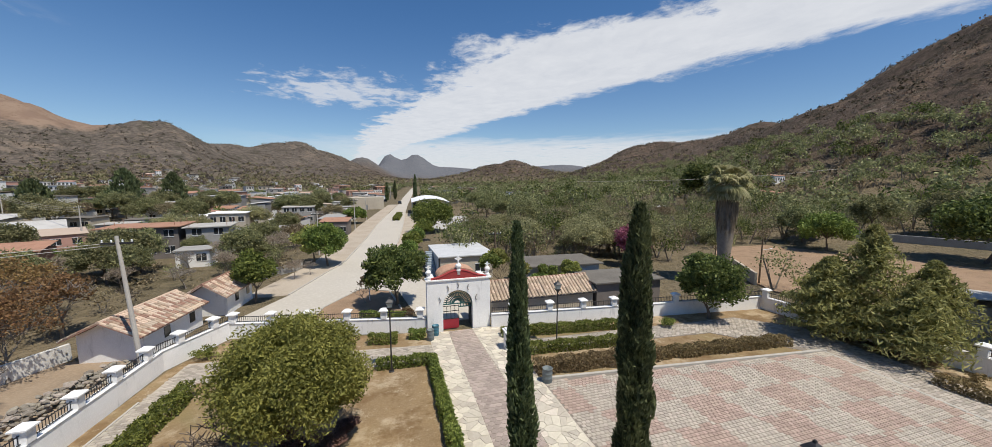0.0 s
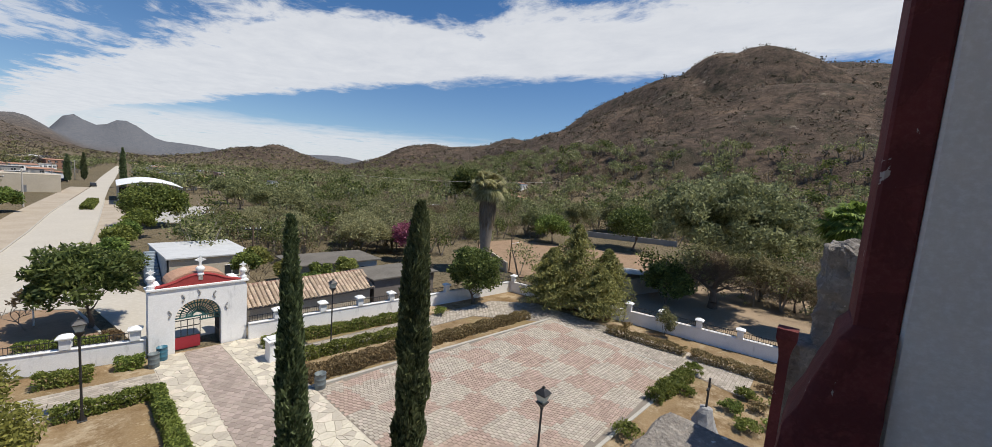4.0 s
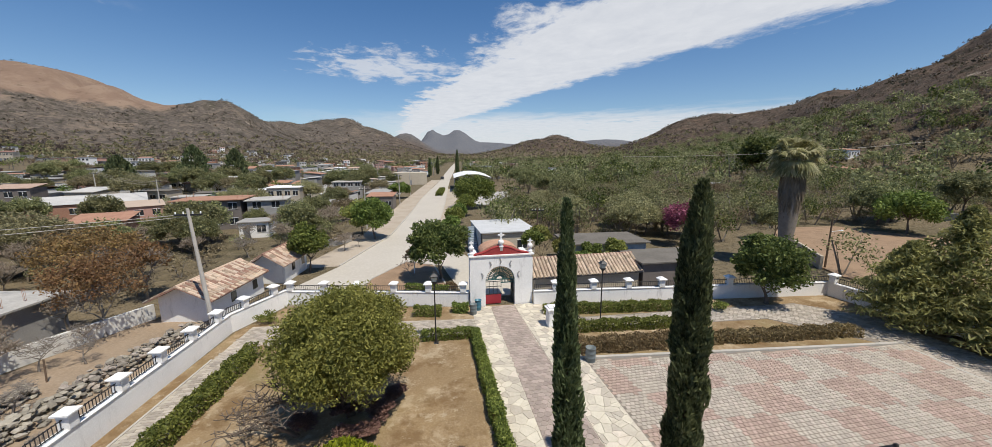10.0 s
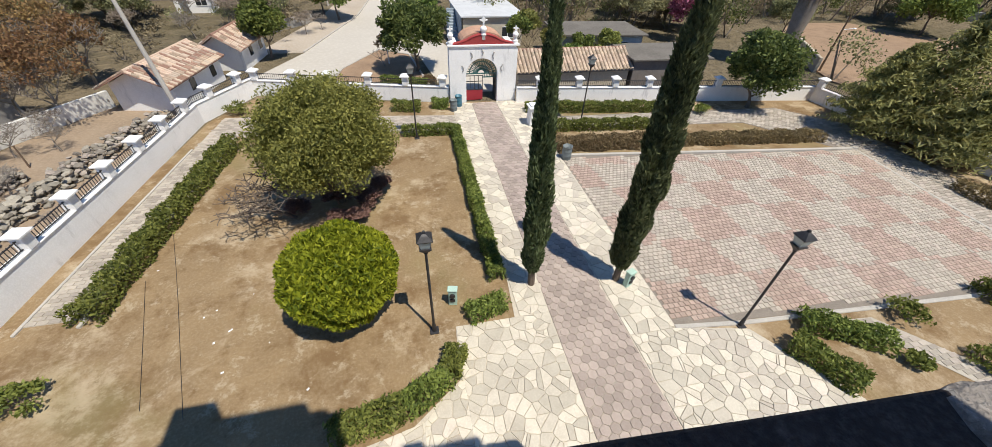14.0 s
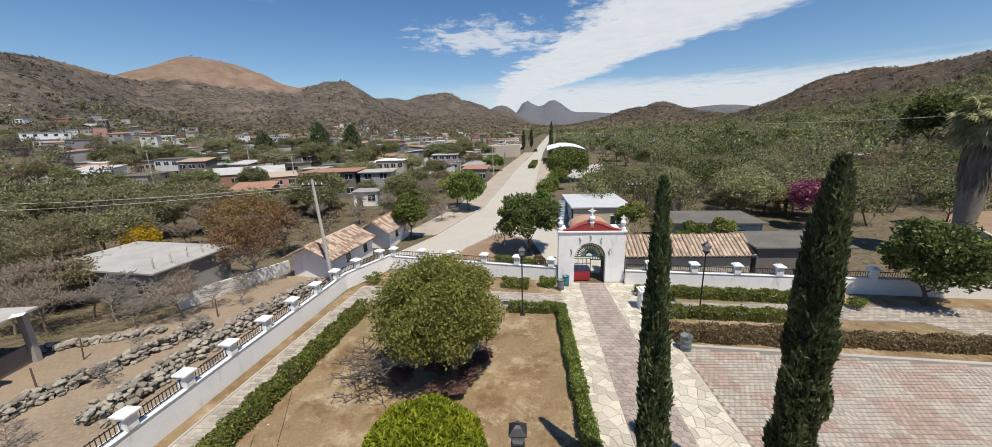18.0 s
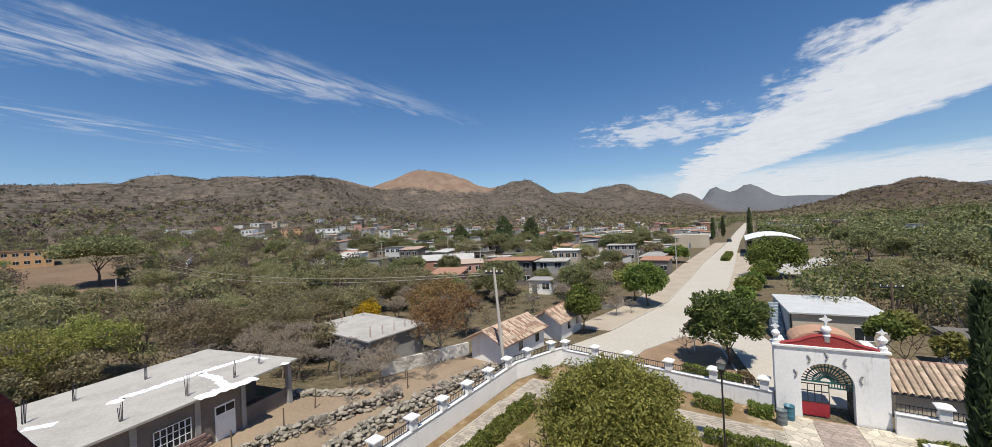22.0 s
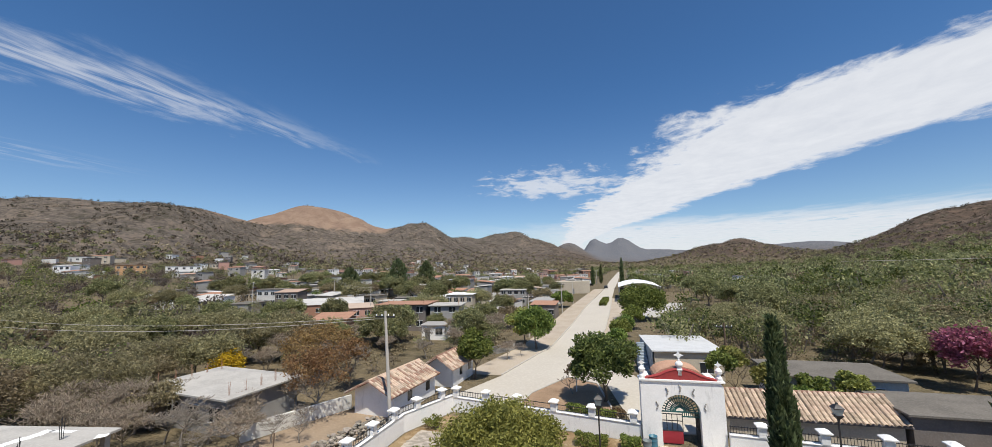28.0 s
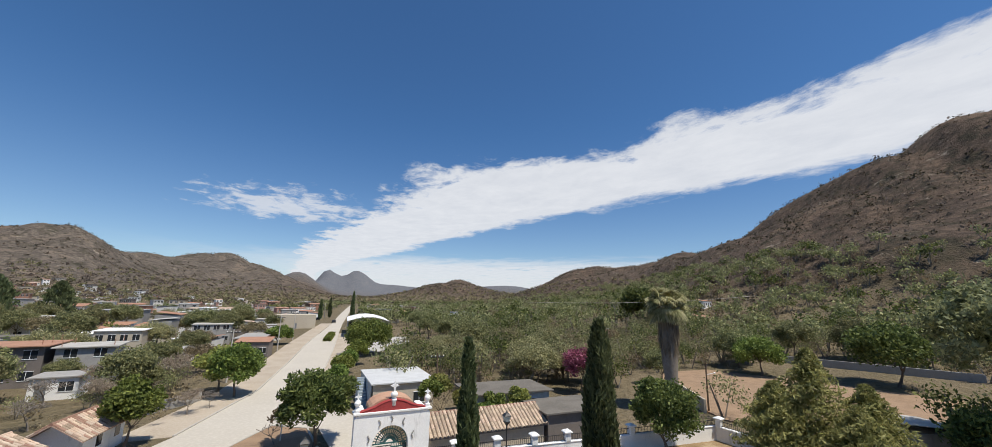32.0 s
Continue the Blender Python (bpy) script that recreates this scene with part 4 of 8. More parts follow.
part("gate_leaf", bm, dark_iron, iron_gate, "dark iron leaf with upright bars")
bm = bmesh.new()
for i in range(6):
    y = GY + 0.42 + i * 0.2
    box(bm, (GC + GR - 0.06, y - 0.015, 0.06), (GC + GR - 0.02, y + 0.015, 2.05))
box(bm, (GC + GR - 0.06, GY + 0.42, 0.06), (GC + GR - 0.03, GY + 1.45, 0.9))
part("open_leaf", bm, dark_iron, iron_gate, "second leaf standing open")
bm = bmesh.new()
box(bm, (GC - GR, GY + 0.36, GS - 0.04), (GC + GR, GY + 0.44, GS + 0.04))
for i in range(1, 18):
    w = math.pi * i / 18
    tube(bm, (GC - 0.3 * math.cos(w), GY + 0.4, GS + 0.3 * math.sin(w)), (GC - (GR - 0.02) * math.cos(w), GY + 0.4, GS + (GR - 0.02) * math.sin(w)), 0.036, 0.036, 5)
for r in (0.3, 0.62, 0.95, GR - 0.03):
    for i in range(16):
        a, b = math.pi * i / 16, math.pi * (i + 1) / 16
        tube(bm, (GC - r * math.cos(a), GY + 0.4, GS + r * math.sin(a)), (GC - r * math.cos(b), GY + 0.4, GS + r * math.sin(b)), 0.042, 0.042, 5)
box(bm, (GC + 0.1, GY + 0.37, GS - 0.34), (GC + GR, GY + 0.43, GS - 0.26))
for i in range(9):
    x = GC + 0.16 + i * (GR - 0.2) / 8
    box(bm, (x - 0.025, GY + 0.385, GS - 0.34), (x + 0.025, GY + 0.415, GS))
part("fanlight", bm, gate_green, iron_gate, "green iron fanlight with rays")

# ---- the bell tower in which the camera stands ----
tower = thing("bell_tower", (0, 0, 0), "bell tower opening with dark red edges and peeling plaster", "tower", kind="structure")


def pier(name, x0, x1, yf, yb, mat, z0=9.0, z1=17.5):
    bm = bmesh.new()
    box(bm, (x0, yf, z0), (x1, yb, z1), 0.015)
    return part(name, bm, mat, tower)


# west jamb: red arris at the front, old plaster behind it
pier("west_arris", -4.2, -3.00, 1.062, 1.192, red_paint, z1=16.5)
pier("west_jamb", -4.2, -2.994, -2.2, 1.06, jamb_plaster, z1=16.5)
pier("east_arris", 2.5, 3.1, -1.006, -0.83, red_paint, z1=15.2)
pier("east_jamb", 2.494, 3.1, -2.4, -1.008, jamb_white, z1=15.2)
# stepped red mouldings at the foot of the jambs
BASES = (("west_base", -1, -3.0, 1.192, ((0.0, 12.44), (0.03, 12.4), (0.03, 12.3), (0.07, 12.25), (0.08, 12.12), (0.14, 12.0), (0.2, 11.9), (0.22, 11.6), (0.24, 9.0))), ("east_base", 1, 2.5, -0.83, ((0.0, 12.26), (0.02, 12.23), (0.05, 12.18), (0.07, 12.07), (0.1, 11.98), (0.14, 11.86), (0.17, 11.74), (0.22, 11.62), (0.25, 11.3), (0.27, 9.0))))
for nm, sx, bx, by, profile in BASES:
    bm = bmesh.new()
    loops = []
    for o, z in profile:
        xa, xb = bx - sx * (0.004 + o * 0.35), bx + sx * 0.5
        ring = [(xa, by - 0.17), (xa, by + o), (xa + sx * 0.25, by + o), (xb, by + o), (xb, by - 0.17)]
        loops.append([bm.verts.new((x, y, z)) for x, y in ring])
    for lo, hi in zip(loops, loops[1:]):
        for k in range(4):
            bm.faces.new((lo[k], lo[k + 1], hi[k + 1], hi[k]))
    bm.faces.new(loops[0])
    bmesh.ops.recalc_face_normals(bm, faces=bm.faces)
    bmesh.ops.subdivide_edges(bm, edges=bm.edges, cuts=3, use_grid_fill=True)
    for v in bm.verts:
        v.co += Vector((noise.noise(v.co * 7), noise.noise(v.co * 7 + Vector((3, 0, 0))), noise.noise(v.co * 6 + Vector((0, 4, 0))))) * 0.012
    part(nm, bm, red_paint, tower, "worn red stepped moulding", smooth=True)
# out of view: sized to cast the tower's shadow on lawn and parapet
bm = bmesh.new()
box(bm, (-4.2, -2.4, 16.5), (1.0, -0.05, 16.9), 0.02)
part("vault", bm, old_plaster, tower)
for xa, xb, za, zb in ((-2.6, 0.86, 16.9, 20.6), (0.86, 1.3, 16.9, 19.7), (0.4, 4.95, 15.2, 15.75)):
    bm = bmesh.new()
    box(bm, (xa, -2.9, za), (xb, -1.0 if xb < 2 else -1.25, zb), 0.02)
    part("upper_stage", bm, old_plaster, tower)
bm = bmesh.new()
box(bm, (-4.2, -2.9, 9.0), (3.1, -2.4, 16.5), 0.02)
part("back_wall", bm, old_plaster, tower)
bm = bmesh.new()
box(bm, (-4.2, -2.4, 8.8), (3.1, -0.9, 11.2), 0.02)
part("belfry_floor", bm, concrete, tower)
bm = bmesh.new()
box(bm, (-4.2, -2.9, 0), (3.1, 0.3, 8.8), 0.02)
part("tower_shaft", bm, whitewash, tower)

church = thing("church_front", (0, 0, 0), "weathered church front with a dark flat parapet", "church", kind="structure")
bm = bmesh.new()
box(bm, (-4.2, -3.0, 9.75), (3.65, 0.88, 10.15), 0.03, -3.6)
bmesh.ops.subdivide_edges(bm, edges=bm.edges, cuts=9, use_grid_fill=True)
for v in bm.verts:
    v.co += Vector((noise.noise(v.co * 2.1), noise.noise(v.co * 2.6 + Vector((5, 0, 0))) * 1.2, noise.noise(v.co * 2.3 + Vector((0, 6, 0))))) * 0.035
part("parapet", bm, parapet_shade, church, "stained parapet top, darkened for the tower shade")
bm = bmesh.new()
box(bm, (3.1, -3.0, 0), (5.6, 0.0, 9.75), 0.02, -3.0)
part("front_wall", bm, whitewash, church)
bm = bmesh.new()
box(bm, (4.85, -1.2, 9.65), (5.85, -0.685, 12.5), 0.02)
bmesh.ops.subdivide_edges(bm, edges=bm.edges, cuts=26, use_grid_fill=True)
for v in bm.verts:
    n = noise.noise(v.co * 6.5) * 0.06 + noise.noise(v.co * 17) * 0.05
    v.co += Vector((n, noise.noise(v.co * 7.1 + Vector((7, 0, 0))) * 0.07, noise.noise(v.co * 6.0 + Vector((0, 9, 0))) * (0.13 if v.co.z > 12.35 else 0.03)))
part("rubble_pier", bm, broken_plaster, church, "unplastered rubble pier with a broken white top")
# pale piece stands for the sunlit end of the shade-toned parapet
bm = bmesh.new()
box(bm, (3.5, -2.2, 9.7), (4.75, 0.88, 10.17), 0.05, -3.6)
bmesh.ops.subdivide_edges(bm, edges=bm.edges, cuts=10, use_grid_fill=True)
for v in bm.verts:
    v.co += Vector((noise.noise(v.co * 3), noise.noise(v.co * 3 + Vector((5, 0, 0))), noise.noise(v.co * 2.6 + Vector((0, 6, 0))))) * 0.06
part("broken_masonry", bm, broken_plaster, church, "broken masonry, pale for the sunlit end of the parapet")
bm = bmesh.new()
box(bm, (4.75, -0.81, 9.65), (5.3, -0.51, 11.45), 0.02)
bmesh.ops.subdivide_edges(bm, edges=bm.edges, cuts=9, use_grid_fill=True)
for v in bm.verts:
    v.co += Vector((noise.noise(v.co * 7), noise.noise(v.co * 7 + Vector((5, 0, 0))), noise.noise(v.co * 6 + Vector((0, 6, 0))))) * 0.06
part("broken_wall", bm, broken_plaster, church, "stub of broken rubble wall behind the red post")
bm = bmesh.new()
lathe(bm, [(0.045, 0.0), (0.045, 1.62), (0.055, 1.7), (0.07, 1.76), (0.088, 1.82), (0.088, 1.92)], square=True, at=(4.65, -0.49, 9.7))
part("corbel_post", bm, red_paint, church, "red stone post with a wider cap")

# ---- cypresses, trees and bushes of the churchyard ----
def cypress(at, height, radius, seed, label, lean=(0, 0), n=9000, size=0.11, foot=1.0, group="cypresses by the path", girths=(0.55, 0.85, 1.0, 0.95, 0.68, 0.32, 0.05)):
    """A tall slim cypress, its leaves in upright tufts."""
    rng = np.random.default_rng(seed)
    t = thing("cypress_tree", at, label, "tree", group)
    bm = bmesh.new()
    tube(bm, (0, 0, -0.1), (lean[0] * 0.5, lean[1] * 0.5, height * 0.5), 0.16, 0.09, 8)
    tube(bm, (lean[0] * 0.5, lean[1] * 0.5, height * 0.5), (lean[0], lean[1], height * 0.97), 0.09, 0.02, 6)
    part("trunk", bm, bark, t)
    h = rng.random(n)
    w = rng.uniform(0, 2 * math.pi, n)
    girth = np.interp(h, [0, 0.06, 0.2, 0.45, 0.75, 0.93, 1], girths)
    lump = 1 + 0.16 * np.sin(3 * w + 9 * h) + 0.12 * np.sin(5 * w - 23 * h + 1) + 0.10 * np.sin(41 * h + 2 * w)
    r = radius * girth * lump * (1 - 0.45 * rng.random(n) ** 2.2)
    z = foot + h * (height - foot)
    p = np.stack([np.cos(w) * r + lean[0] * z / height, np.sin(w) * r + lean[1] * z / height, z], 1)
    a = np.stack([np.cos(w) * 0.3, np.sin(w) * 0.3, np.ones(n)], 1) + rng.normal(size=(n, 3)) * 0.32
    a /= np.linalg.norm(a, axis=1)[:, None]
    b = np.cross(a, rng.normal(size=(n, 3)))
    b /= np.linalg.norm(b, axis=1)[:, None]
    s = size * rng.uniform(0.7, 1.5, (n, 1))
    v = np.stack([p - a * s, p - b * s * 0.4, p + a * s * 1.3, p + b * s * 0.4], 1)
    part("crown", quads("crown", v, leaf_cypress), None, t)
    return t


cypress((4.38, 10.6, 0), 11.5, 0.44, 11, "tall slim dark green cypress beside the stone path", (-0.42, -0.1), n=13000, size=0.095, girths=(0.6, 0.9, 1.0, 0.9, 0.56, 0.3, 0.1))
cypress((8.2, 10.15, 0), 12.0, 0.52, 12, "tallest dark green cypress beside the stone path", (-0.14, -0.1), n=19000, size=0.1, girths=(0.6, 0.9, 1.0, 1.0, 0.84, 0.56, 0.14))

tree("feathery_tree", (-4.1, 18.3, 0), "broad feathery olive-green tree on the dry lawn", 7.0, (3.3, 3.3, 3.15), leaf_feather, n=95000, clumps=170, size=0.085, base=0.22, seed=21, trunk=0.16, low=3.75, slim=0.45, clump=0.25, spread=0.95, forks=5, levels=3, droop=0.3, flat=0.12, fill=0.3)
under = thing("dry_underbrush", (-4.3, 18.0, 0), "reddish leafless twigs under the feathery tree", "shrub")
for k, (x, y, h) in enumerate(((0, 0, 2.6), (-1.7, -0.6, 2.4), (1.6, -0.5, 2.5), (0.3, -1.7, 2.2), (2.2, 0.9, 2.3), (-1.0, 1.2, 2.4), (1.3, -1.5, 2.0))):
    o = part("twig_mass", limb_mesh("twig_mass", np.random.default_rng(77 + k), h, 1.4, brush_twig, 0.045, 0.2, 6, 4, rise=0.5, sides=3), None, under)
    o.location = (x, y, 0)
rng = np.random.default_rng(31)
bush = thing("round_bush", (-3.2, 10.7, 0), "round bright yellow-green clipped tree on the lawn", "bush")
bm = bmesh.new()
tube(bm, (0, 0, -0.1), (0, 0, 1.4), 0.12, 0.09, 8)
part("trunk", bm, bark, bush)
u = rng.normal(size=(30000, 3))
u /= np.linalg.norm(u, axis=1)[:, None]
lumps = 1 + 0.05 * np.sin(9 * u[:, 0] + 4) * np.sin(8 * u[:, 1]) + 0.05 * np.sin(11 * u[:, 2] + 7 * u[:, 0])
p = u * (lumps * (1 - 0.3 * rng.random(30000) ** 2))[:, None] * np.array([2.06, 2.06, 1.7]) + np.array([0, 0, 2.08])
part("crown", quads("crown", leaf_quads(rng, p, 0.12, 0.36, 1.2), leaf_ball), None, bush)

bare = thing("bare_tree", (-6.3, 17.2, 0), "leafless grey tree leaning over the dry lawn", "tree")
part("trunk", limb_mesh("trunk", np.random.default_rng(7), 5.4, 1.0, bark, 0.14, 0.32, 4, 4, lean=(-0.9, -0.25), rise=0.25, sides=5), None, bare)


# ---- hedges ----
def hedge(a, b, w, h, leaf, seed, label, dens=330, size=0.085, group="clipped hedges"):
    """A clipped hedge: stems within, leaves over its rounded block."""
    rng = np.random.default_rng(seed)
    L = math.hypot(b[0] - a[0], b[1] - a[1])
    t = thing("hedge", (a[0], a[1], 0), label, "hedge", group, rz=math.degrees(math.atan2(b[1] - a[1], b[0] - a[0])))
    bm = bmesh.new()
    for i in range(max(2, int(L / 0.5))):
        x = (i + 0.5) * L / max(2, int(L / 0.5))
        tube(bm, (x, rng.uniform(-0.1, 0.1), -0.05), (x + rng.uniform(-0.15, 0.15), rng.uniform(-0.2, 0.2) * w, h * 0.75), 0.025, 0.01, 5)
    tagged(part("stems", bm, bark, t), "thin woody stems inside", kind="stuff")
    n = int(dens * (L * h * 2 + L * w + 2 * w * h))
    s = rng.uniform(-1, 1, (n, 3))
    k = rng.integers(0, 5, n)
    s[:, 1] = np.where(k == 0, 1, np.where(k == 1, -1, s[:, 1]))
    s[:, 2] = np.where((k == 2) | (k == 3), 1, s[:, 2])
    p = np.stack([(s[:, 0] + 1) / 2 * L, s[:, 1] * w / 2, (s[:, 2] + 1) / 2 * h], 1)
    p[:, 1] *= 1 - 0.14 * (p[:, 2] / h) ** 3
    wob = 1 + 0.13 * np.sin(p[:, 0] * 2.1 + seed) + 0.08 * np.sin(p[:, 0] * 5.3 + 2 * seed)
    p[:, 1] *= wob
    p[:, 2] *= 0.92 + 0.1 * np.sin(p[:, 0] * 3.1 + seed * 1.7) + 0.05 * np.sin(p[:, 0] * 7.7)
    p += rng.normal(size=p.shape) * 0.045
    p[:, 2] = np.maximum(p[:, 2], 0.04)
    part("leaves", quads("leaves", leaf_quads(rng, p, size, 0.5), leaf), None, t)
    return t


def shrub(at, r, h, leaf, seed, label, n=700, size=0.085, name="shrub", group="low shrubs"):
    """A low rounded shrub on a few stems."""
    rng = np.random.default_rng(seed)
    t = thing(name, at, label, "shrub", group)
    bm = bmesh.new()
    for i in range(5):
        w = i * 1.26
        tube(bm, (0.05 * math.cos(w), 0.05 * math.sin(w), -0.05), (r * 0.5 * math.cos(w), r * 0.5 * math.sin(w), h * 0.7), 0.02, 0.008, 5)
    tagged(part("stems", bm, bark, t), "thin woody stems inside", kind="stuff")
    p = crown_points(rng, n, 16, (0, 0, h * 0.5), (r, r, h * 0.55), 0.2, 0.3, 0.4)
    p[:, 2] = np.maximum(p[:, 2], 0.03)
    part("leaves", quads("leaves", leaf_quads(rng, p, size, 0.5), leaf), None, t)
    return t


GREEN = "clipped green hedge edging the lawn"
hedge((-12.75, 11.6), (-11.45, 25.6), 0.95, 0.85, leaf_hedge, 1, "long clipped green hedge beside the paved walk")
hedge((2.95, 11.0), (3.05, 25.6), 0.6, 0.75, leaf_hedge, 2, "long clipped green hedge edging the flagstone path")
hedge((-0.7, 25.6), (3.2, 25.4), 0.6, 0.7, leaf_hedge, 3, GREEN)
hedge((-1.3, 30.0), (0.9, 29.7), 0.75, 0.75, leaf_hedge, 4, GREEN)
hedge((1.8, 30.1), (3.1, 29.9), 0.7, 0.75, leaf_hedge, 5, GREEN)
hedge((9.1, 28.4), (20.3, 27.1), 0.8, 0.75, leaf_hedge, 6, "green hedge along the foot of the white wall")
hedge((10.0, 24.9), (19.5, 24.1), 0.75, 0.75, leaf_hedge, 7, "green hedge between two paved strips")
hedge((9.5, 22.1), (18.5, 21.5), 1.15, 0.8, leaf_hedge_dry, 8, "dry brown hedge along the paved square")
hedge((18.8, 21.5), (30.0, 20.5), 0.95, 0.7, leaf_hedge_dry, 9, "thin brown hedge along the paved square")
hedge((0.75, 7.9), (0.35, 6.9), 0.75, 0.7, leaf_hedge, 10, "curved end of a clipped green hedge")
hedge((0.35, 6.9), (-1.2, 6.1), 0.75, 0.7, leaf_hedge, 11, GREEN)
hedge((-1.2, 6.1), (-3.4, 5.7), 0.75, 0.7, leaf_hedge, 12, GREEN)
hedge((1.35, 9.35), (3.0, 9.75), 0.7, 0.6, leaf_hedge, 13, "short clipped hedge beside the flagstones")
hedge((14.6, 6.6), (17.3, 4.9), 0.85, 0.7, leaf_hedge, 14, "dark clipped hedge in the side garden")
hedge((13.4, 5.8), (14.5, 3.7), 0.9, 0.7, leaf_hedge, 15, "dark clipped hedge in the side garden")
hedge((24.0, 6.2), (29.4, 5.6), 0.9, 0.8, leaf_hedge, 16, "clipped hedge at the corner of the paved square")
for k, (x, y, r, h) in enumerate([(19.3, 6.0, 0.85, 0.75), (17.6, 4.1, 0.5, 0.5), (20.3, 3.6, 0.7, 0.6), (30.4, 5.4, 0.7, 0.9), (23.6, 26.0, 0.7, 0.8), (-13.0, 8.6, 0.8, 0.8), (22.0, 3.4, 0.6, 0.6), (-12.6, 31.0, 0.9, 0.9)]):
    shrub((x, y, 0), r, h, leaf_hedge, 60 + k, "low green shrub in the dry grass")
hedge((33.0, 13.5), (33.5, 6.8), 0.85, 0.75, leaf_hedge_dry, 80, "thin dry brown hedge along the side walk", dens=240)
hedge((33.5, 6.4), (33.9, -0.5), 0.85, 0.75, leaf_hedge_dry, 81, "thin dry brown hedge along the side walk", dens=240)
for k in range(5):
    shrub((35.6 + 0.2 * (k % 2), 21.5 - 2.2 * k, 0), 0.65, 0.6, leaf_hedge_dry, 82 + k, "thin dry shrub along the side wall", n=420, group="dry shrubs by the wall")
for k, (x, y) in enumerate(((26.9, 2.4), (29.6, 1.9), (26.7, 5.2), (25.2, 1.2))):
    shrub((x, y, 0), 0.8, 0.65, leaf_hedge, 88 + k, "green shrub beside the stone cross", n=900)
for k in range(4):
    shrub((26.5 + k * 1.6, 0.2 + 0.9 * (k % 2), 0), 0.7, 0.6, leaf_hedge_dry if k % 2 else leaf_hedge, 95 + k, "small scrubby plant by the paved walk", n=420)


# ---- lamps ----
def lamp(at, height, label):
    t = thing("yard_lamp", at, label, "lamp", "churchyard lamps")
    bm = bmesh.new()
    box(bm, (-0.17, -0.17, 0), (0.17, 0.17, 0.05), 0.01)
    lathe(bm, [(0.09, 0.05), (0.07, 0.4), (0.05, 0.5), (0.045, height - 0.75), (0.07, height - 0.72), (0.07, height - 0.66)], 10)
    part("pole", bm, dark_iron, t, smooth=False)
    bm = bmesh.new()
    lathe(bm, [(0.06, height - 0.66), (0.16, height - 0.5), (0.19, height - 0.46), (0.19, height - 0.42)], square=True)
    part("cradle", bm, dark_iron, t)
    bm = bmesh.new()
    lathe(bm, [(0.13, height - 0.42), (0.21, height - 0.12), (0.21, height - 0.1)], square=True)
    part("glass", bm, lamp_glass, t, "clear lantern panes")
    bm = bmesh.new()
    lathe(bm, [(0.235, height - 0.1), (0.25, height - 0.06), (0.12, height + 0.08), (0.05, height + 0.13), (0.04, height + 0.2), (0.0, height + 0.24)], square=True)
    part("hood", bm, dark_iron, t)
    return t


LAMP = "slim dark iron lamp post with a square lantern"
for x, y in ((0.02, 9.0), (12.15, 6.92), (0.3, 25.0), (12.75, 25.6)):
    lamp((x, y, 0), 4.9, LAMP)

# ---- small things in the yard ----
def barrel(at, mat, label, r=0.29, h=0.9):
    t = thing("barrel" if mat is blue_barrel else "litter_bin", at, label, "bin", "litter bins")
    bm = bmesh.new()
    lathe(bm, [(r * 0.93, 0.0), (r * 0.96, 0.03), (r * 0.94, h * 0.3), (r, h * 0.33), (r * 0.95, h * 0.36), (r * 0.95, h * 0.63), (r, h * 0.66), (r * 0.95, h * 0.69), (r * 0.95, h - 0.03), (r, h - 0.02), (r, h), (r * 0.9, h), (r * 0.88, h - 0.2)], 16)
    part("drum", bm, mat, t, smooth=True)
    # near-black disc below the rim, for the shade inside the drum
    bm = bmesh.new()
    lathe(bm, [(r * 0.86, h - 0.21), (r * 0.5, h - 0.2)], 16)
    part("filling", bm, shade_void, t)
    return t


barrel((3.95, 30.1, 0), blue_barrel, "blue steel drum used as a bin by the gate")
barrel((3.45, 29.3, 0), bin_grey, "grey metal litter bin by the gate")
barrel((9.75, 20.7, 0), bin_grey, "grey metal litter bin at the plaza corner", 0.33, 0.95)


def meter_box(at, rz, mat, label):
    t = thing("utility_box", at, label, "utility box", "boxes on the lawn", rz)
    bm = bmesh.new()
    box(bm, (-0.17, -0.12, 0), (0.17, 0.12, 0.85), 0.02)
    part("pedestal", bm, mat, t)
    bm = bmesh.new()
    box(bm, (-0.2, -0.15, 0.85), (0.2, 0.15, 0.92), 0.015)
    part("lid", bm, mat, t)
    bm = bmesh.new()
    tube(bm, (0, -0.2, 0.62), (0, -0.1, 0.62), 0.11, 0.11, 12)
    box(bm, (-0.1, -0.17, 0.28), (0.1, -0.1, 0.42), 0.01)
    part("meter", bm, dark_iron, t, "dark round meter")
    return t


meter_box((0.9, 10.2, 0), -12, pale_green, "pale green meter box standing on the dry lawn")
meter_box((8.55, 9.75, 0), 20, pale_green, "green meter box at the foot of the cypress")
# white pedestal by the path
ped = thing("pedestal", (9.05, 26.0, 0), "white plastered pedestal beside the path", "pedestal")
bm = bmesh.new()
box(bm, (-0.4, -0.4, 0), (0.4, 0.4, 1.35), 0.03)
part("shaft", bm, whitewash, ped)
bm = bmesh.new()
lathe(bm, [(0.42, 1.35), (0.5, 1.4), (0.5, 1.48), (0.36, 1.52), (0.36, 1.6)], square=True)
part("cap", bm, whitewash, ped)
# cross on a stone heap
cross = thing("grave_cross", (23.6, 3.2, 0), "dark iron cross on a rough grey stone base", "monument")
bm = bmesh.new()
lathe(bm, [(0.75, 0.0), (0.7, 0.2), (0.55, 0.6), (0.42, 1.0), (0.3, 1.25), (0.24, 1.3)], 9)
for v in bm.verts:
    v.co += Vector((noise.noise(v.co * 3), noise.noise(v.co * 3 + Vector((5, 5, 0))), 0)) * 0.16
part("stone_base", bm, rubble_grey, cross)
bm = bmesh.new()
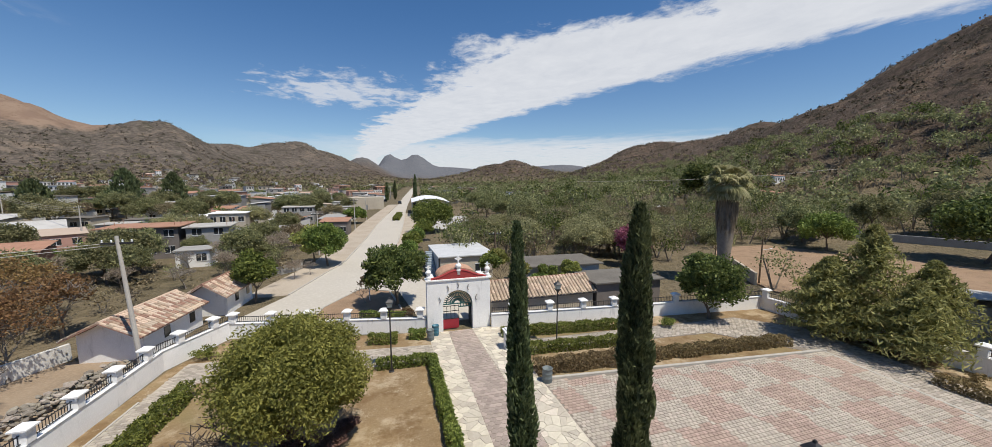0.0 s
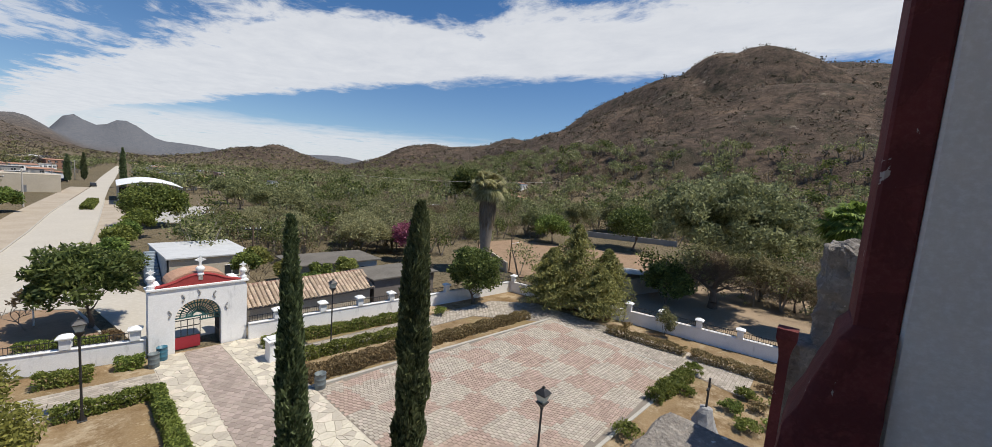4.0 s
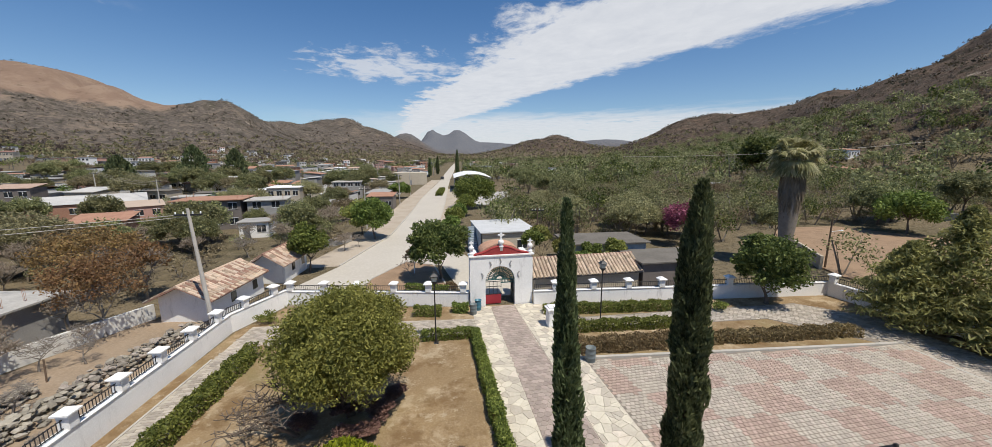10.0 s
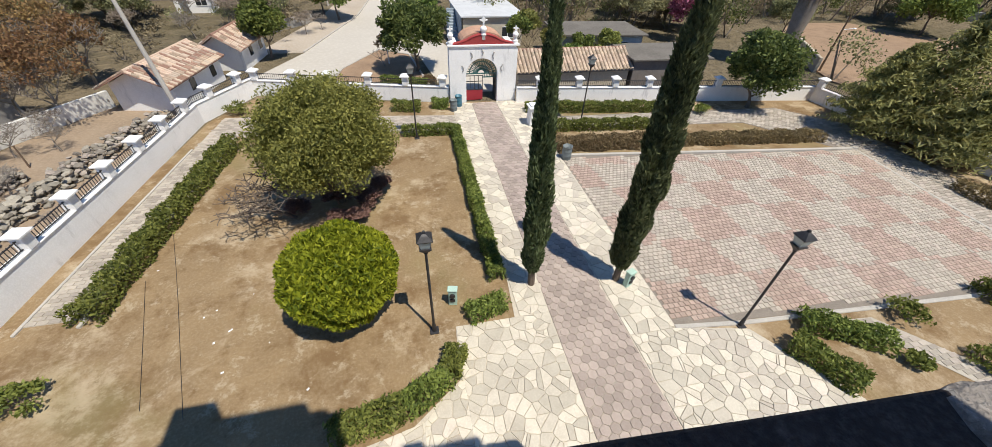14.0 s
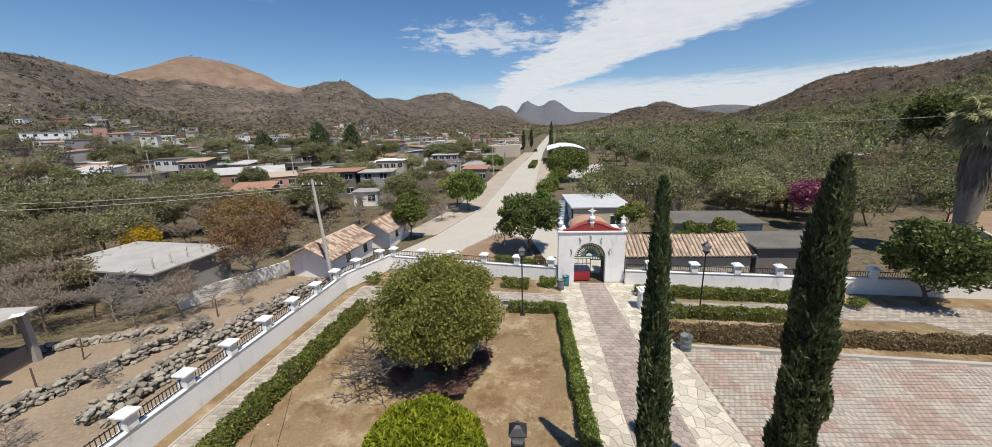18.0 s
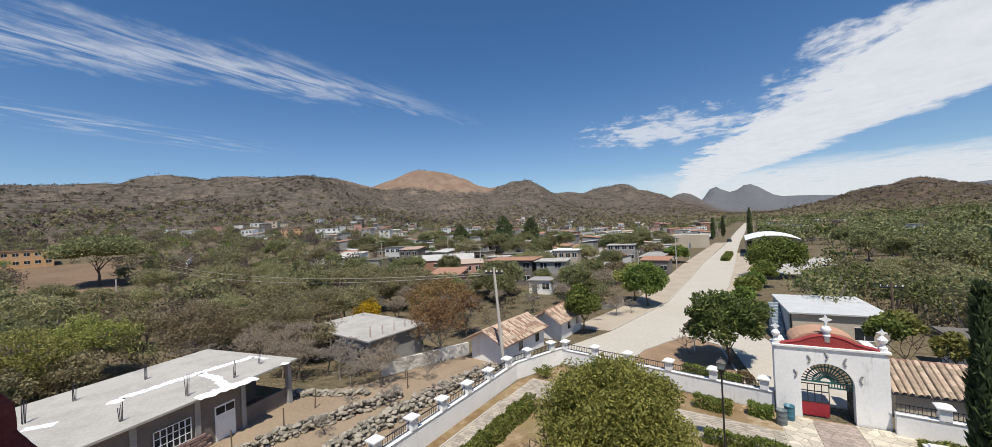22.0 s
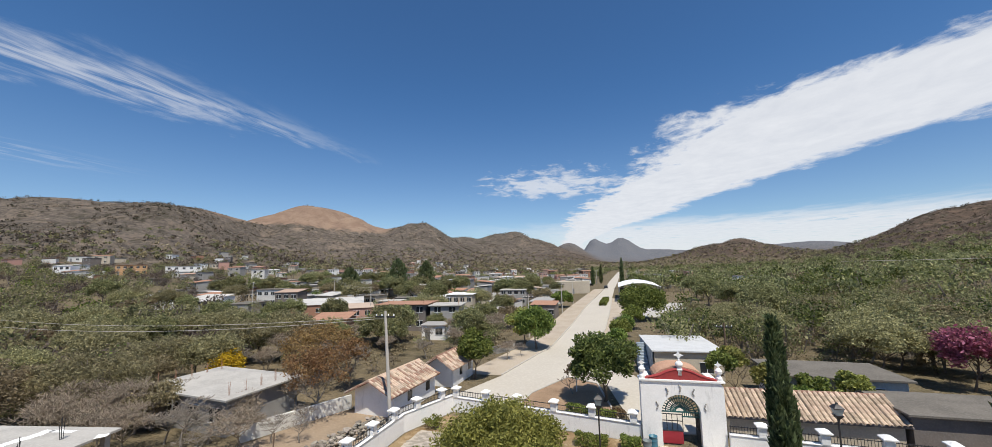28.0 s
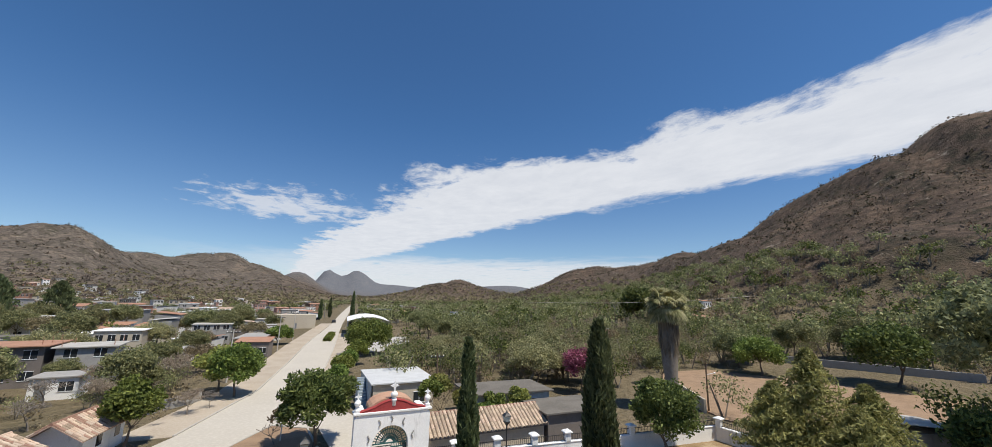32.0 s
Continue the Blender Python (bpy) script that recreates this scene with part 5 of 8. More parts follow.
box(bm, (-0.06, -0.05, 1.2), (0.06, 0.05, 3.0), 0.01)
box(bm, (-0.42, -0.045, 2.35), (0.42, 0.045, 2.47), 0.01)
part("cross_bars", bm, dark_iron, cross)

# scraps of paper and two cords lying on the dry grass
for k, (x, y) in enumerate([(-11.42, 14.30), (-7.52, 10.45), (-7.95, 9.97), (-5.99, 9.62), (-8.31, 11.55), (-4.35, 7.48), (-7.12, 12.17), (-8.68, 11.26), (-7.29, 8.66)]):
    bm = bmesh.new()
    w = 0.025 + 0.012 * (k % 3)
    bmesh.ops.create_grid(bm, x_segments=3, y_segments=3, size=w)
    for v in bm.verts:
        v.co = Vector((v.co.x * (2.2 if k in (0, 1) else 1.0), v.co.y * 0.7, 0.02 + 0.03 * noise.noise(v.co * 22 + Vector((k, 0, 0)))))
    bmesh.ops.solidify(bm, geom=bm.faces[:], thickness=0.003)
    alone("paper_scrap", bm, white_paint, "crumpled white scrap of paper on dry grass", "litter", group="litter on the lawn", at=(x, y, 0.015), rz=k * 47)
for pts in ([(-11.78, 16.86), (-10.78, 14.40), (-9.90, 12.18), (-8.78, 9.26), (-7.99, 7.21)], [(-11.68, 13.73), (-10.61, 10.94), (-9.41, 7.76)]):
    bm = bmesh.new()
    rings = []
    for i in range(len(pts) * 6 - 5):
        a, f = divmod(i, 6)
        p = Vector((*pts[a], 0.02)).lerp(Vector((*pts[min(a + 1, len(pts) - 1)], 0.02)), f / 6)
        rings.append([bm.verts.new(p + Vector((0.008 * math.cos(q * math.pi / 2), 0.0, 0.008 * math.sin(q * math.pi / 2)))) for q in range(4)])
    for u, v in zip(rings, rings[1:]):
        for q in range(4):
            bm.faces.new((u[q], u[(q + 1) % 4], v[(q + 1) % 4], v[q]))
    alone("cord", bm, dark_iron, "thin dark cord lying across the lawn", "cord", group="cords on the lawn")

# ---- houses ----
def tile_rows(name, L, run, rise, z, over, parent, step=0.26, mat=None, flip=1, x0=0.0):
    """One slope of a clay roof: half-round tiles in rows down the slope. x along the ridge, y outwards."""
    n = max(2, int(L / step))
    slope = math.hypot(run, rise)
    rows = max(2, int(slope / 0.42))
    V, F = [], []
    rng = np.random.default_rng(int(L * 100))
    for j in range(rows):
        o = len(V)
        for s, lift in ((j / rows, 0.0), ((j + 1.12) / rows, 0.035)):
            for q in range(5):
                w = math.pi * q / 4
                V.append((-step * 0.46 * math.cos(w), flip * run * s, z - rise * s + step * 0.42 * math.sin(w) + lift))
        for q in range(4):
            f = (o + q, o + q + 1, o + 6 + q, o + 5 + q)
            F.append(f if flip < 0 else f[::-1])
    me = raw("tile_course", V, F, mat or tile_stuff, smooth=False)
    for i in range(n):
        ob = new("tile_course", me)
        ob.parent = parent
        ob.location = (x0 + (i + 0.5) * L / n + rng.uniform(-0.02, 0.02), 0, rng.uniform(-0.02, 0.02))
        ob.rotation_euler = (0, 0, rng.uniform(-0.012, 0.012))


def tiled_house(at, rz, L, Wd, eave, ridge, label, wall=whitewash, group="tiled houses"):
    """A small house with a clay-tiled saddle roof; its gable looks along -x."""
    h = thing("tiled_house", at, label, "house", group, rz)
    bm = bmesh.new()
    t = 0.25
    box(bm, (0, -Wd / 2, -0.2), (L, -Wd / 2 + t, eave))
    box(bm, (0, Wd / 2 - t, -0.2), (L, Wd / 2, eave))
    for x in (0, L - t):
        v = [bm.verts.new((x + dx, y, z)) for dx in (0, t) for y, z in ((-Wd / 2 + t, -0.2), (Wd / 2 - t, -0.2), (Wd / 2 - t, eave), (0, ridge - 0.08), (-Wd / 2 + t, eave))]
        bm.faces.new(v[:5][::-1])
        bm.faces.new(v[5:])
        for i in range(5):
            bm.faces.new((v[i], v[(i + 1) % 5], v[5 + (i + 1) % 5], v[5 + i]))
    part("wall", bm, wall, h)
    rise = ridge - eave
    for sgn, nm in ((1, "roof_slope"), (-1, "roof_slope")):
        bm = bmesh.new()
        v = [bm.verts.new((x, y, z)) for x in (-0.85, L + 0.35) for y, z in ((0, ridge), (sgn * (Wd / 2 + 0.4), eave - rise * 0.8 / Wd), (sgn * (Wd / 2 + 0.4), eave - rise * 0.8 / Wd - 0.07), (0, ridge - 0.07))]
        for q in ((0, 1, 5, 4), (1, 2, 6, 5), (2, 3, 7, 6), (0, 3, 2, 1), (4, 5, 6, 7)):
            bm.faces.new([v[i] for i in q])
        bmesh.ops.recalc_face_normals(bm, faces=bm.faces)
        s = part(nm, bm, tile_stuff, h, "weathered clay roof slope")
        tile_rows("tiles", L + 1.2, Wd / 2 + 0.45, rise * (Wd / 2 + 0.45) / (Wd / 2), ridge + 0.03, 0.4, s, flip=sgn, x0=-0.85)
    bm = bmesh.new()
    tube(bm, (-0.85, 0, ridge + 0.04), (L + 0.35, 0, ridge + 0.04), 0.12, 0.12, 8)
    part("ridge_tiles", bm, tile_stuff, h)
    for x in (L * 0.3, L * 0.75):
        bm = bmesh.new()
        box(bm, (x, -Wd / 2 - 0.03, eave - 1.35), (x + 0.7, -Wd / 2 + 0.02, eave - 0.5), 0.02)
        part("window", bm, glass_dark, h, "small dark window opening")
    return h


def flat_house(at, rz, w, d, h, wall, roof, label, sheet=False, doors=1, windows=2, rods=0, storeys=1, lip=0.25, group="village houses", trim=None):
    """A plain block-built house with a slab or sheet roof; its front looks along -y."""
    t = thing("village_house", at, label, "house", group, rz)
    bm = bmesh.new()
    box(bm, (-w / 2, -d / 2, -0.6), (w / 2, d / 2, h), 0.01)
    part("wall", bm, wall, t)
    bm = bmesh.new()
    if sheet:
        v = [bm.verts.new((x, y, z)) for x in (-w / 2 - lip, w / 2 + lip) for y, z in ((-d / 2 - lip, h + 0.02), (d / 2 + lip, h + 0.02 + d * 0.12), (d / 2 + lip, h + 0.08 + d * 0.12), (-d / 2 - lip, h + 0.08))]
        for q in ((0, 1, 5, 4), (1, 2, 6, 5), (2, 3, 7, 6), (3, 0, 4, 7), (0, 3, 2, 1), (4, 5, 6, 7)):
            bm.faces.new([v[i] for i in q])
        bmesh.ops.recalc_face_normals(bm, faces=bm.faces)
    else:
        box(bm, (-w / 2 - lip, -d / 2 - lip, h), (w / 2 + lip, d / 2 + lip, h + 0.16), 0.015)
    part("roof", bm, roof, t)
    n = windows + doors
    for k in range(n * storeys):
        s, i = divmod(k, n)
        x = -w / 2 + w * (i + 0.5) / n
        door = s == 0 and i < doors
        z0, z1, ww = (0.0, 2.05, 0.95) if door else (0.95 + s * 2.7, 2.05 + s * 2.7, min(1.3, w / n * 0.6))
        if z1 > h - 0.1:
            continue
        bm = bmesh.new()
        box(bm, (x - ww / 2, -d / 2 - 0.03, z0), (x + ww / 2, -d / 2 + 0.05, z1), 0.01)
        o = part("door" if door else "window", bm, (trim or grey_metal) if door else glass_dark, t)
        if not door:
            bm = bmesh.new()
            for xa, xb, za, zb in ((x - ww / 2 - 0.05, x + ww / 2 + 0.05, z1, z1 + 0.06), (x - ww / 2 - 0.05, x + ww / 2 + 0.05, z0 - 0.07, z0), (x - 0.025, x + 0.025, z0, z1)):
                box(bm, (xa, -d / 2 - 0.06, za), (xb, -d / 2 - 0.031, zb))
            part("frame", bm, trim or white_paint, o)
    if rods:
        rng = np.random.default_rng(int(w * 31 + d * 7))
        for k in range(rods):
            bm = bmesh.new()
            x, y = (-1 if k % 2 else 1) * w * 0.44, d * (-0.42 + 0.84 * (k // 2) / max(1, rods // 2 - 1))
            for q in range(4):
                tube(bm, (x + 0.08 * (q % 2), y + 0.08 * (q // 2), h), (x + 0.08 * (q % 2) + rng.uniform(-0.06, 0.06), y + 0.08 * (q // 2), h + 0.16 + rng.uniform(0.7, 1.1)), 0.012, 0.012, 4)
            part("rebar", bm, rust_roof, t, "bundle of rusty reinforcing bars")
    return t


# along the west wall
tiled_house((-18.68, 32.25, 0), 81.5, 6.8, 4.2, 2.1, 3.1, "white lime-washed house with a weathered clay-tiled roof")
tiled_house((-15.95, 41.0, 0), 83, 5.2, 3.2, 2.2, 3.2, "small white house with a steep clay-tiled roof")
# behind the gate
barn = thing("tiled_house", (9.6, 33.9, 0), "long low building with a ribbed clay-tiled roof", "house", "tiled houses", 0.5)
bm = bmesh.new()
box(bm, (0, -1.15, -0.2), (10.6, 1.9, 1.55), 0.01)
part("wall", bm, tan_wall, barn)
bm = bmesh.new()
v = [bm.verts.new((x, y, z)) for x in (-0.25, 10.9) for y, z in ((0.9, 2.85), (-1.5, 1.6), (-1.5, 1.52), (0.9, 2.77))]
for q in ((0, 1, 5, 4), (1, 2, 6, 5), (2, 3, 7, 6), (0, 3, 2, 1), (4, 5, 6, 7)):
    bm.faces.new([v[i] for i in q])
bmesh.ops.recalc_face_normals(bm, faces=bm.faces)
# slope kept darker than the tiles to deepen the shade between ribs
s = part("roof_slope", bm, block_wall, barn, "weathered clay roof slope")
s.location = (0, 0.9, 0)
s.data.transform(Matrix.Translation((0, -0.9, 0)))
tile_rows("tiles", 11.1, 2.45, 1.28, 2.9, 0.3, s, step=0.34, mat=barn_tile, flip=-1, x0=-0.25)
bm = bmesh.new()
tube(bm, (-0.25, 0.9, 2.9), (10.9, 0.9, 2.9), 0.12, 0.12, 8)
part("ridge_tiles", bm, tile_stuff, barn)
flat_house((24.3, 34.8, 0), -2, 7.4, 4.6, 2.35, block_wall, dark_slab, "low brown building with a dark weathered slab roof", windows=0, doors=0, lip=0.35)
flat_house((20.6, 42.3, 0), -3, 9.0, 5.2, 2.7, pale_wall, dark_slab, "low house with a stained flat slab roof", windows=2, doors=0, lip=0.4)
flat_house((10.2, 51.0, 0), 1, 6.9, 8.8, 3.1, tan_wall, pale_roof, "tan and blue house with a pale grey-white roof", windows=1, doors=1, lip=0.3, trim=white_paint)
alone("painted_side", box(bmesh.new(), (-0.06, 0.2, 0), (0.06, 8.7, 3.05), 0.01), pale_blue, "pale blue painted side wall of the white-roofed house", "wall", at=(6.66, 46.6, 0), rz=1)
bm = bmesh.new()
w = new("outside_stair")
w.matrix_world = pose(6.1, 47.6, 0, 0, 0, 1)
tagged(w, "blue outside stair beside the white-roofed house", "stairs")
for k in range(12):
    bm = bmesh.new()
    box(bm, (-0.5, k * 0.32, -0.1), (0.4, k * 0.32 + 0.315, 0.26 * (k + 1)), 0.01)
    part("step", bm, pale_blue, w)
# unfinished slab-roofed house west of the wall
slab = thing("slab_house", (-28.05, 11.6, 0), "unfinished block house with a patched concrete slab roof", "house", rz=98.0)
SW, SD, SH = 15.0, 9.6, 3.15     # along the front, depth, height; the front looks along -y after the turn
bm = bmesh.new()
box(bm, (-SW / 2 + 3.6, -0.2, -0.3), (SW / 2, 0.05, SH), 0.01)
box(bm, (-SW / 2, 0.0, -0.3), (-SW / 2 + 3.6, 0.2, 1.15), 0.01)
box(bm, (-SW / 2, 3.4, -0.3), (-SW / 2 + 3.6, 3.6, SH), 0.01)
box(bm, (-SW / 2, SD - 0.2, -0.3), (SW / 2, SD, SH), 0.01)
box(bm, (SW / 2 - 0.2, 0.0, -0.3), (SW / 2, SD, SH), 0.01)
box(bm, (-SW / 2 + 3.5, 0.0, -0.3), (-SW / 2 + 3.7, SD, SH), 0.01)
part("wall", bm, block_wall, slab)
bm = bmesh.new()
box(bm, (-SW / 2 - 0.5, -0.6, SH), (SW / 2 + 0.3, SD + 0.3, SH + 0.16), 0.02)
part("roof_slab", bm, slab_roof, slab, "rough concrete roof slab")
for x in (-SW / 2 + 3.7, -SW / 2 + 6.6, -SW / 2 + 9.8, -SW / 2 + 13.0, SW / 2 - 0.3, -SW / 2):
    bm = bmesh.new()
    box(bm, (x - 0.16, -0.28, -0.3), (x + 0.16, 0.07, SH - 0.002), 0.01)
    part("column", bm, concrete, slab)
for x in (-SW / 2 + 7.0, -SW / 2 + 10.3):
    bm = bmesh.new()
    box(bm, (x, -0.24, 1.0), (x + 1.9, -0.14, 2.3))
    wdw = part("window", bm, glass_dark, slab)
    bm = bmesh.new()
    for k in range(7):
        box(bm, (x + k * 1.9 / 6 - 0.025, -0.29, 1.0), (x + k * 1.9 / 6 + 0.025, -0.245, 2.3))
    for k in range(4):
        box(bm, (x, -0.3, 1.0 + k * 1.3 / 3 - 0.025), (x + 1.9, -0.291, 1.0 + k * 1.3 / 3 + 0.025))
    part("grille", bm, white_paint, wdw, "white painted window grille")
bm = bmesh.new()
box(bm, (-SW / 2 + 4.3, -0.26, 0.0), (-SW / 2 + 5.6, -0.2, 2.2), 0.01)
dr = part("door", bm, white_paint, slab, "white sheet-metal door")
bm = bmesh.new()
for k in range(2):
    box(bm, (-SW / 2 + 4.36 + k * 0.62, -0.275, 1.65), (-SW / 2 + 4.9 + k * 0.62, -0.262, 2.1))
part("door_light", bm, glass_dark, dr)
bm = bmesh.new()
rngs = np.random.default_rng(4)
for x0, x1 in ((-SW / 2 + 5.9, SW / 2 - 0.2),):
    for row in range(4):
        x = x0 + (row % 2) * 0.3
        while x < x1 - 0.5:
            L = rngs.uniform(0.4, 0.7)
            box(bm, (x, -0.3 - rngs.uniform(0, 0.05), row * 0.24), (x + L, -0.2, row * 0.24 + 0.21), 0.03)
            x += L + 0.03
part("stone_facing", bm, pink_stone, slab, "course of rough pink facing stones")
bm = bmesh.new()
rngs = np.random.default_rng(5)
rods = [(-SW / 2 + 3.7, 0.4), (-SW / 2 + 6.6, 0.5), (-SW / 2 + 9.8, 0.6), (SW / 2 - 1.0, 0.5), (SW / 2 - 1.2, 3.0), (SW / 2 - 1.2, 5.4), (SW / 2 - 3.5, 6.0), (-SW / 2 + 5.5, 6.8), (-SW / 2 + 9, 7.2), (-SW / 2 + 1.2, 1.2)]
for x, y in rods:
    bm = bmesh.new()
    for q in range(4):
        tube(bm, (x + 0.1 * (q % 2), y + 0.1 * (q // 2), SH + 0.1), (x + 0.1 * (q % 2) + rngs.uniform(-0.08, 0.08), y + 0.1 * (q // 2), SH + rngs.uniform(0.9, 1.5)), 0.02, 0.02, 4)
    part("rebar", bm, dark_iron, slab, "bundle of bent reinforcing bars")
for o in slab.children_recursive:
    o.data.transform(Matrix.Diagonal((-1, 1, 1, 1)))
    o.data.flip_normals()


def slurry(pts, w, seed):
    """A ragged strip of spilt white cement along a line of points."""
    rng = np.random.default_rng(seed)
    V, F = [], []
    for (x0, y0), (x1, y1) in zip(pts, pts[1:]):
        L = math.hypot(x1 - x0, y1 - y0)
        ux, uy = (x1 - x0) / L, (y1 - y0) / L
        n, o = max(3, int(L / 0.22)), len(V)
        for i in range(n + 1):
            x, y = x0 + (x1 - x0) * i / n, y0 + (y1 - y0) * i / n
            a, c = w * rng.uniform(0.32, 0.62), w * rng.uniform(0.32, 0.62)
            V += [(x - uy * a, y + ux * a, SH + 0.166), (x + uy * c, y - ux * c, SH + 0.166)]
        F += [(o + 2 * i, o + 2 * i + 1, o + 2 * i + 3, o + 2 * i + 2) for i in range(n)]
    ob = part("slurry_patch", raw("slurry_patch", V, F, white_slurry), None, slab, "ragged white cement patch on the slab")
    ob.matrix_basis = pose(-29.4, 11.6, 0, 0, 0, 101.6).inverted()


slurry([(-34.3, 18.2), (-34.2, 14.3), (-33.8, 10.2), (-33.2, 9.6)], 0.75, 1)
slurry([(-34.0, 14.4), (-31.8, 14.6), (-29.7, 14.2)], 0.6, 2)
slurry([(-29.2, 15.9), (-29.0, 12.4)], 1.1, 3)
slurry([(-33.4, 6.2), (-32.7, 7.3)], 0.6, 4)
slurry([(-30.3, 18.2), (-29.9, 18.6)], 0.7, 5)
slurry([(-34.2, 18.1), (-32.6, 18.4)], 0.4, 6)
for k in range(5):
    pile = thing("tile_stack", (-33.6 - 0.75 * k, 5.0 + 0.12 * k, SH + 0.16), "leaning row of stacked red clay tiles on the slab", "roof tiles", "stacks of tiles", rz=8)
    for j in range(7):
        bm = bmesh.new()
        box(bm, (-0.28, 0, 0), (0.28, 0.045, 0.3), 0.012)
        o = part("tile", bm, brick_wall, pile)
        o.matrix_basis = pose(0.02 * (j % 3), 0.09 * j, 0.0, -14, 0, 0)
# grey slab house in the trees
flat_house((-32.6, 30.2, 0), -8, 10.5, 6.6, 2.75, concrete, slab_roof, "low house with a pale grey slab roof under trees", rods=10, windows=3, doors=1, lip=0.4)
alone("garden_wall", box(bmesh.new(), (0, -0.12, -0.2), (9.0, 0.12, 1.2), 0.02), pale_wall, "rough pale garden wall beside the trees", "wall", "structure", at=(-26.0, 25.6, 0), rz=62)
alone("garden_wall", box(bmesh.new(), (0, -0.12, -0.2), (14.0, 0.12, 1.1), 0.02), grey_wall, "grey block garden wall by the road", "wall", "structure", at=(-19.8, 48.5, 0), rz=52)

# ---- the village along the street and on the slopes ----
def on_land(x, y):
    return (x, y, float(land_z(x, y)) - 0.05)


flat_house(on_land(-25.3, 86.8), 24, 13.5, 6, 2.9, pale_wall, concrete, "long grey-white workshop with a blue sheet gate", doors=1, windows=2, lip=0.15, trim=blue_wall)
flat_house(on_land(-37.5, 77.5), 6, 10, 7, 5.2, block_wall, rust_roof, "two-storey unplastered house with balustrade", storeys=2, windows=3, doors=1, rods=6, lip=0.5)
flat_house(on_land(-28.6, 78.0), 8, 6, 6, 4.9, concrete, slab_roof, "unfinished two-storey house with a pale slab roof", storeys=2, windows=2, doors=0, rods=4, lip=0.4)
flat_house(on_land(-27.0, 67.5), 6, 4.2, 4, 2.5, whitewash, concrete, "small white outbuilding with a stained slab roof", windows=1, doors=1)
flat_house(on_land(-71, 97), 32, 18, 9, 2.9, brick_wall, sheet_metal, "long brick house with a pale sheet-metal roof", sheet=True, windows=3, doors=1)
flat_house(on_land(-58.5, 91), 34, 8, 6, 2.7, rose_wall, tile_stuff, "low house with a red-brown clay roof", sheet=True, windows=2, doors=1)
flat_house(on_land(-50, 70), 16, 7, 6, 3.0, brick_wall, rust_roof, "small red brick house with a rusty roof", sheet=True)
flat_house(on_land(-6, 175.5), 3, 14, 8, 5.0, tan_wall, tan_wall, "large plain tan hall beside the street", windows=0, doors=1, lip=0.02)
flat_house(on_land(-32, 208), -6, 15, 8, 5.4, grey_wall, pale_wall, "two-storey grey house with a tiled parapet", storeys=2, windows=4, doors=0)
flat_house(on_land(-27, 196.5), -4, 9, 6, 3.4, blue_wall, slab_roof, "small bright blue house", windows=2, doors=1)
flat_house(on_land(-16, 152), 6, 10, 5, 2.7, tan_wall, concrete, "low tan house with a stained slab roof", windows=2, doors=1)
flat_house(on_land(-12.4, 113), -3, 5.6, 13, 2.7, rose_wall, concrete, "rose-coloured corner house by the street",  windows=2, doors=1)
flat_house(on_land(-11.0, 132), -4, 6, 9, 3.2, pale_wall, concrete, "pale house on the street's edge", windows=2, doors=1)
flat_house(on_land(-56.5, 167), 4, 13, 8, 6.2, concrete, concrete, "tall unplastered concrete house", storeys=2, windows=3, doors=1, rods=4)
flat_house(on_land(-63.5, 139), 14, 6, 6, 4.8, whitewash, sheet_metal, "narrow white two-storey house", storeys=2, windows=2, doors=0, sheet=True)
flat_house(on_land(-45, 122), 12, 9, 6, 3.0, pale_wall, white_slurry, "off-white house with a white slab roof", windows=3, doors=1)
flat_house(on_land(-34, 118), -8, 8, 7, 3.0, tan_wall, concrete, "tan house with a grey slab roof", windows=2, doors=1, rods=4)
flat_house(on_land(-23, 124), 4, 8, 6, 4.9, grey_wall, slab_roof, "two-storey grey block house", storeys=2, windows=3, doors=1)
flat_house(on_land(-40, 146), -6, 10, 6, 3.0, whitewash, rust_roof, "white house with a rusty sheet roof", sheet=True, windows=3, doors=1)
# the sports shelter with the white roof
shelter = thing("market_shelter", on_land(17.4, 146.5), "open shelter with an arched white sheet roof", "shelter", rz=-4)
bm = bmesh.new()
for i in range(10):
    a, b = -6.5 + i * 1.3, -6.5 + (i + 1) * 1.3
    za, zb = 4.75 + 1.5 * math.cos(a / 6.5 * 1.4), 4.75 + 1.5 * math.cos(b / 6.5 * 1.4)
    va = [bm.verts.new((a, y, z)) for y, z in ((-14, za), (14, za), (14, za - 0.1), (-14, za - 0.1))]
    vb = [bm.verts.new((b, y, z)) for y, z in ((-14, zb), (14, zb), (14, zb - 0.1), (-14, zb - 0.1))]
    for k in range(4):
        bm.faces.new((va[k], va[(k + 1) % 4], vb[(k + 1) % 4], vb[k]))
bmesh.ops.recalc_face_normals(bm, faces=bm.faces)
part("roof", bm, white_paint, shelter, "arched white sheet roof")
for x in (-6.2, 6.2):
    for y in (-13, -4.5, 4.5, 13):
        bm = bmesh.new()
        tube(bm, (x, y, -0.5), (x, y, 5.05), 0.14, 0.14, 8)
        part("post", bm, grey_metal, shelter)
# added block in near-black, for the shade under the shelter roof
bm = bmesh.new()
box(bm, (-5.8, 6, -0.3), (5.8, 13, 3.2), 0.02)
part("back_room", bm, shade_void, shelter)
sheet_of("sports_court", [(10.5, 98), (27, 96), (28.5, 131), (11.5, 131.5)], 0.06, 0.2, slab_roof, "pale concrete sports court", "pavement")

